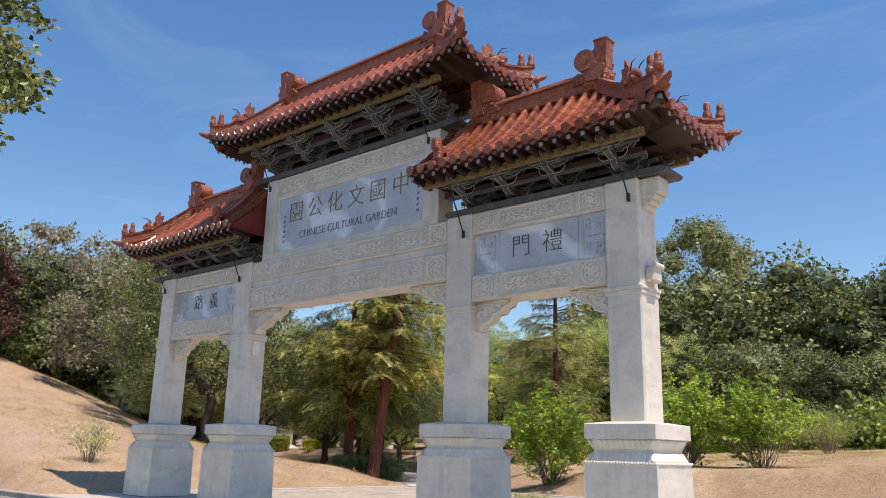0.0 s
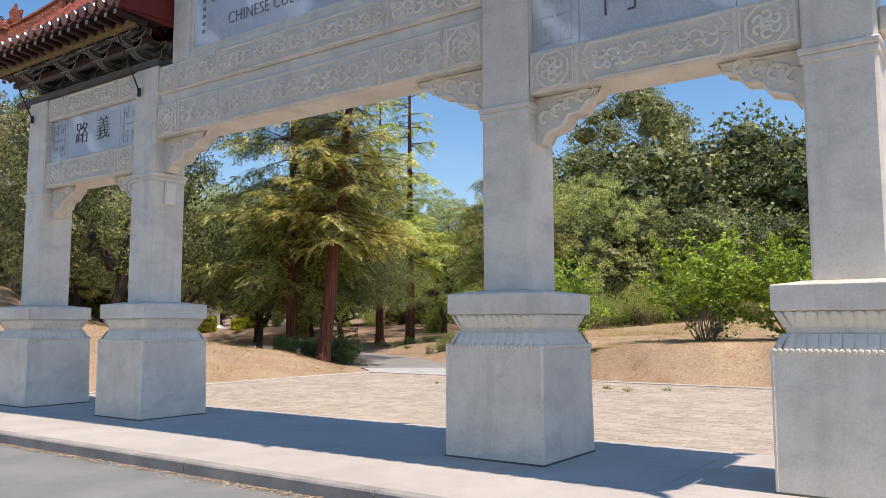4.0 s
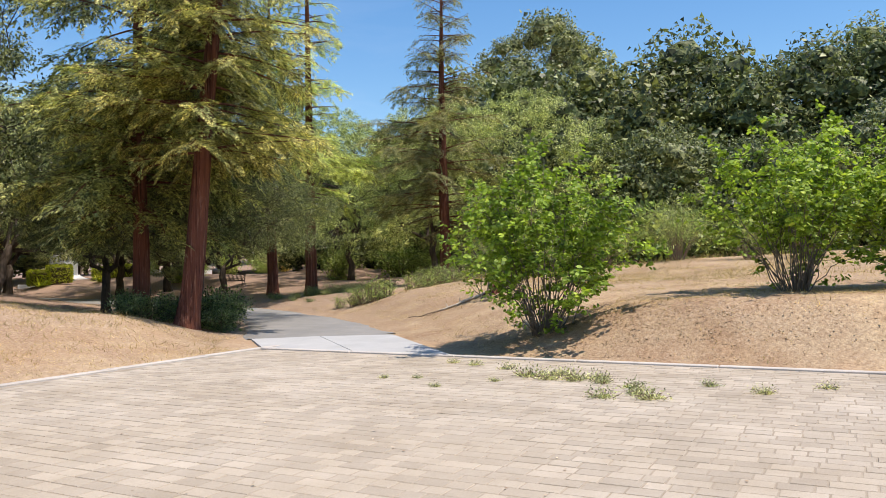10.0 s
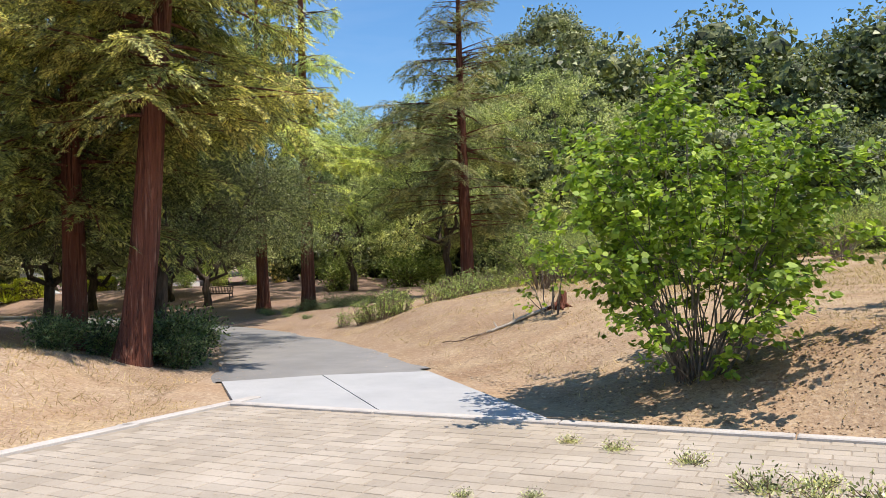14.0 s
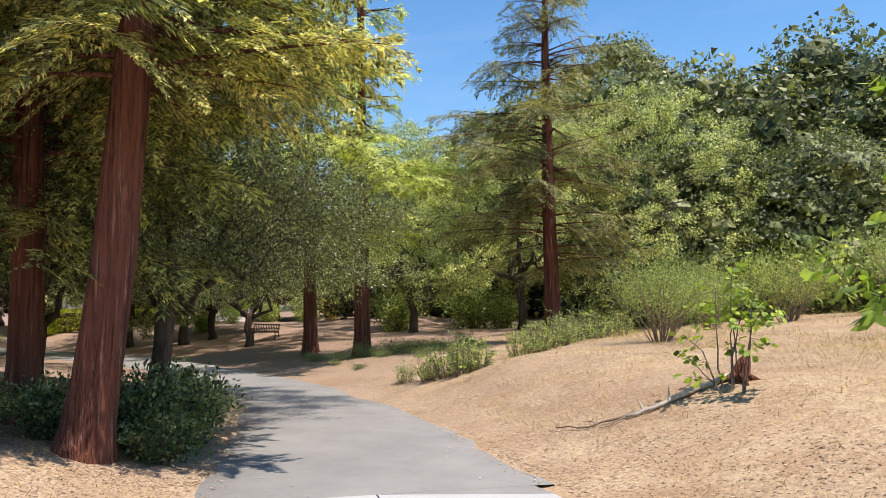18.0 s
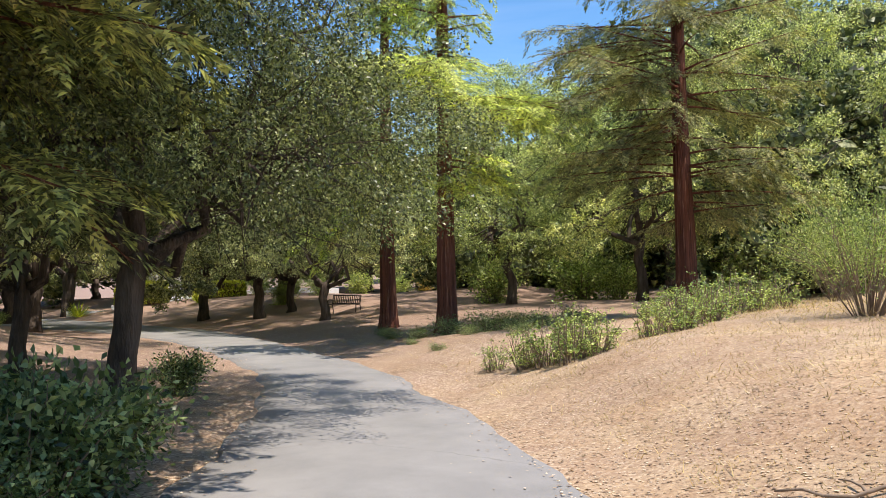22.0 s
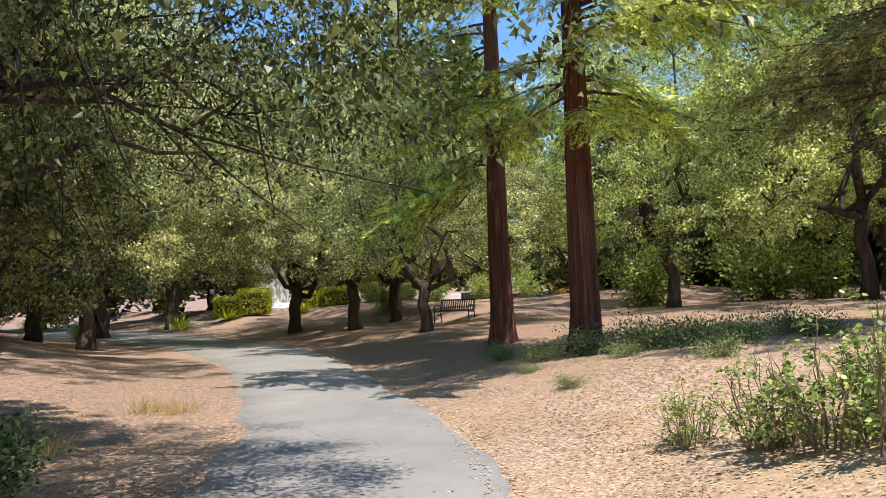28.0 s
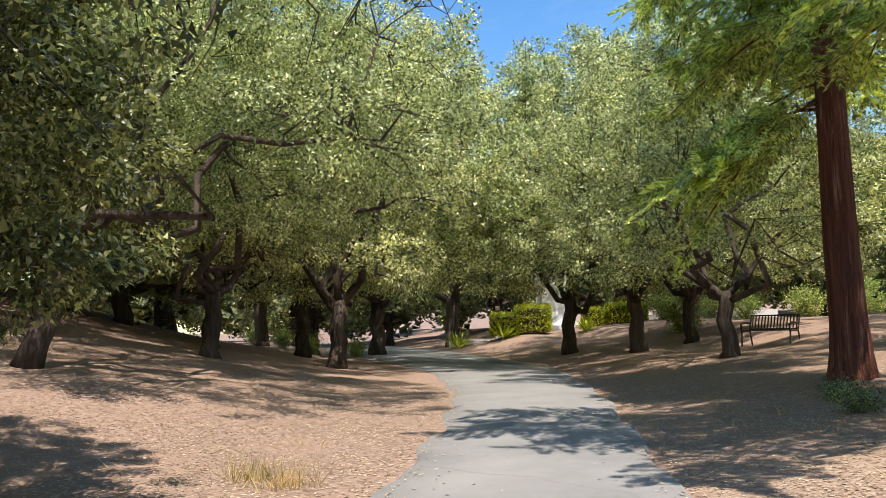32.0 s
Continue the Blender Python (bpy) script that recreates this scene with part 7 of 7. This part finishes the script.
# leaves blown on the path and gutter
n = 2400
t = rng.uniform(0, 36, n)
side = rng.choice([-1, 1], n) * (np.interp(t + 4.36, RUNS, WIDTHS) - np.abs(rng.normal(size=n)) * rng.choice([0.09, 0.09, 0.4], n))
i = np.clip((t / 0.35).astype(int), 0, len(cl) - 1)
p = np.stack([np.interp(t / 0.35, np.arange(len(cl)), cl[:, 0]) + nr[i, 0] * side, np.interp(t / 0.35, np.arange(len(cl)), cl[:, 1]) + nr[i, 1] * side, np.full(n, 0.03)], -1)
gut = np.stack([rng.uniform(-12, 6, 3600), -2.14 - np.abs(rng.normal(size=3600)) * 0.08, np.full(3600, -0.147)], -1)
crt = np.stack([rng.uniform(-12, 8, 500), rng.uniform(2.5, 12.8, 500), np.full(500, 0.006)], -1)
lv = leaf_quads(rng, np.concatenate([p, gut, crt]), 0.05, 0.028, None, 1.0, 0.6)
b0 = lv[:, :1, 2]
lv[..., 2] = b0 + 0.004 + np.abs(lv[..., 2] - b0) * 0.12
tagged(new("blown_leaves", quads_mesh("blown_leaves", lv, DRY_LEAF)), "a few dry leaves blown onto the paving", "leaf litter", kind="stuff")


def grass(n, box, tall, keep_if=None, name="dry_grass", material=None, label="dry straw-coloured grass on the slope"):
    xs, ys = patch(n, *box)
    if keep_if is not None:
        k = keep_if(xs, ys)
        xs, ys = xs[k], ys[k]
    p = np.stack([xs, ys, ground(xs, ys) - 0.01], -1)
    h = tall * rng.uniform(0.4, 1.3, len(xs))
    a = rng.uniform(0, 2 * math.pi, len(xs))
    w = np.stack([np.cos(a), np.sin(a), 0 * a], -1) * 0.006
    tip = p + np.stack([rng.normal(size=len(xs)) * 1.1, rng.normal(size=len(xs)) * 1.1, np.ones(len(xs))], -1) * h[:, None]
    tagged(new(name, quads_mesh(name, np.stack([p - w, p + w, tip], 1), material or STRAW, 3)), label, "grass", kind="stuff")


def on_slope(x, y):
    s, _ = path_place(x, y)
    f = noise_field(x, y)
    return (s > 2.6) & (rng.uniform(size=len(x)) < 0.25 + 0.75 * f)


grass(150000, (-19, 6, 13.1, 34), 0.04, on_slope)
grass(70000, (-30, -12.4, 2, 15), 0.045, lambda x, y: rng.uniform(size=len(x)) < 0.3 + 0.7 * noise_field(x, y), "dry_grass_west")
grass(26000, (-19, 12, 22, 44), 0.24, lambda x, y: (path_place(x, y)[0] > 8) & (rng.uniform(size=len(x)) < noise_field(x, y)), "tall_dry_grass")

def in_clumps(x, y):
    s, _ = path_place(x, y)
    f = np.sin(x * 3.1 + 2.0 * np.sin(y * 1.3)) * np.sin(y * 3.7 + 1.7 * np.sin(x * 1.1))
    return (np.abs(s) > 2.4) & (f > 0.35)


grass(60000, (-30, 8, 5, 34), 0.10, in_clumps, "dry_grass_clumps")
for k, (x, y, s_) in enumerate([(-16.5, 50, 1.4), (-23, 64, 1.9), (-29, 65, 2.0)]):
    shrub("slope_shrub", ball_far, x, y, "sunlit pale green shrub on the far slope", group="shrubs on the far slope", rz=k * 50, scale=s_)
for k in range(10):
    shrub("slope_shrub", ball_far, -23.0 - k * 3.0, 66.5 + 1.6 * math.sin(k * 2.1), "sunlit pale green shrub on the far slope", group="shrubs on the far slope", rz=k * 40, scale=2.0 + 0.5 * math.sin(k * 1.7))
for k in range(7):
    shrub("slope_shrub", ball_far, 1.0 - k * 3.0, 47.5 + 1.2 * math.sin(k * 2.3), "sunlit pale green shrub on the far slope", group="shrubs on the far slope", rz=k * 40, scale=1.9 + 0.5 * math.sin(k * 1.9))
grass(40000, (-48, -14, -3, 14), 0.15, lambda x, y: rng.uniform(size=len(x)) < noise_field(x * 2, y * 2), "hill_grass")
gold = shrub_meshes(74, 2.4, 1.1, 26, 0.2, 3000, GOLD_GRASS, TWIG, 0.25, 1.4, 0.05)
for k, (x, y, s_) in enumerate([(-45.0, 58.0, 1.0), (-48.5, 58.5, 0.9), (-33.0, 60.0, 0.7)]):
    shrub("golden_bush", gold, x, y, "tall straw-gold bush behind the grove", group="golden bushes", rz=k * 80, scale=s_)
for k, (x, y, s_) in enumerate([(-42.0, 58.5, 1.5), (-37.0, 57.5, 1.3), (-34.5, 56.0, 1.0), (-51.5, 59.0, 1.5), (-55.0, 58.0, 1.2)]):
    shrub("round_shrub", ball, x, y, "rounded grey-green garden shrub", group="garden shrubs", rz=k * 50, scale=s_)

for k, (x, y) in enumerate([(-27.6, 24.6), (-27.2, 24.9), (-25.0, 22.6)]):
    r2 = np.random.default_rng(200 + k)
    n = 160
    a = r2.uniform(0, 2 * math.pi, n)
    o = np.stack([r2.normal(size=n) * 0.12, r2.normal(size=n) * 0.12, np.zeros(n)], -1)
    w = np.stack([np.cos(a), np.sin(a), 0 * a], -1) * 0.004
    tip = o + np.stack([r2.normal(size=n) * 0.12, r2.normal(size=n) * 0.12, r2.uniform(0.15, 0.32, n)], -1)
    g = new("grass_tuft", quads_mesh("grass_tuft", np.stack([o - w, o + w, tip], 1), STRAW, 3))
    g.matrix_basis = pose(x, y, gz(x, y))
    tagged(g, "small tuft of yellow dry grass beside the path", "grass", "grass tufts")

# low weeds in the joints of the court
wd = shrub_meshes(73, 0.10, 0.28, 16, 0.036, 340, OAK_GREY, TWIG, 0.45, 1.0, 0.05)
for k, (x, y, s) in enumerate([(-5.3, 10.9, 1.2), (-4.9, 10.75, 1.0), (-4.5, 10.85, 1.3), (-4.1, 10.7, 0.9), (-4.3, 11.1, 0.9), (-5.0, 11.2, 0.9), (-3.6, 10.3, 0.9), (-3.4, 9.8, 0.8), (-3.7, 9.4, 1.0), (-3.1, 9.55, 1.1), (-5.6, 10.3, 0.5), (-6.2, 9.5, 0.5), (-6.9, 10.2, 0.45), (-7.4, 10.0, 0.45), (-6.0, 11.6, 0.8), (-6.7, 11.9, 0.7), (-7.2, 12.1, 0.6), (-2.6, 10.9, 0.7), (-1.9, 10.5, 0.8), (-1.2, 11.2, 0.7)]):
    ob = new("paving_weed")
    ob.matrix_basis = pose(x, y, 0.0, rz=k * 47) @ Matrix.Scale(s, 4)
    tagged(ob, "flat grey-green weed growing in the paving joints", "weed", "weeds in the paving")
    tagged(part("stem_base", wd[0], None, ob), kind="stuff")
    part("foliage", wd[1], None, ob)
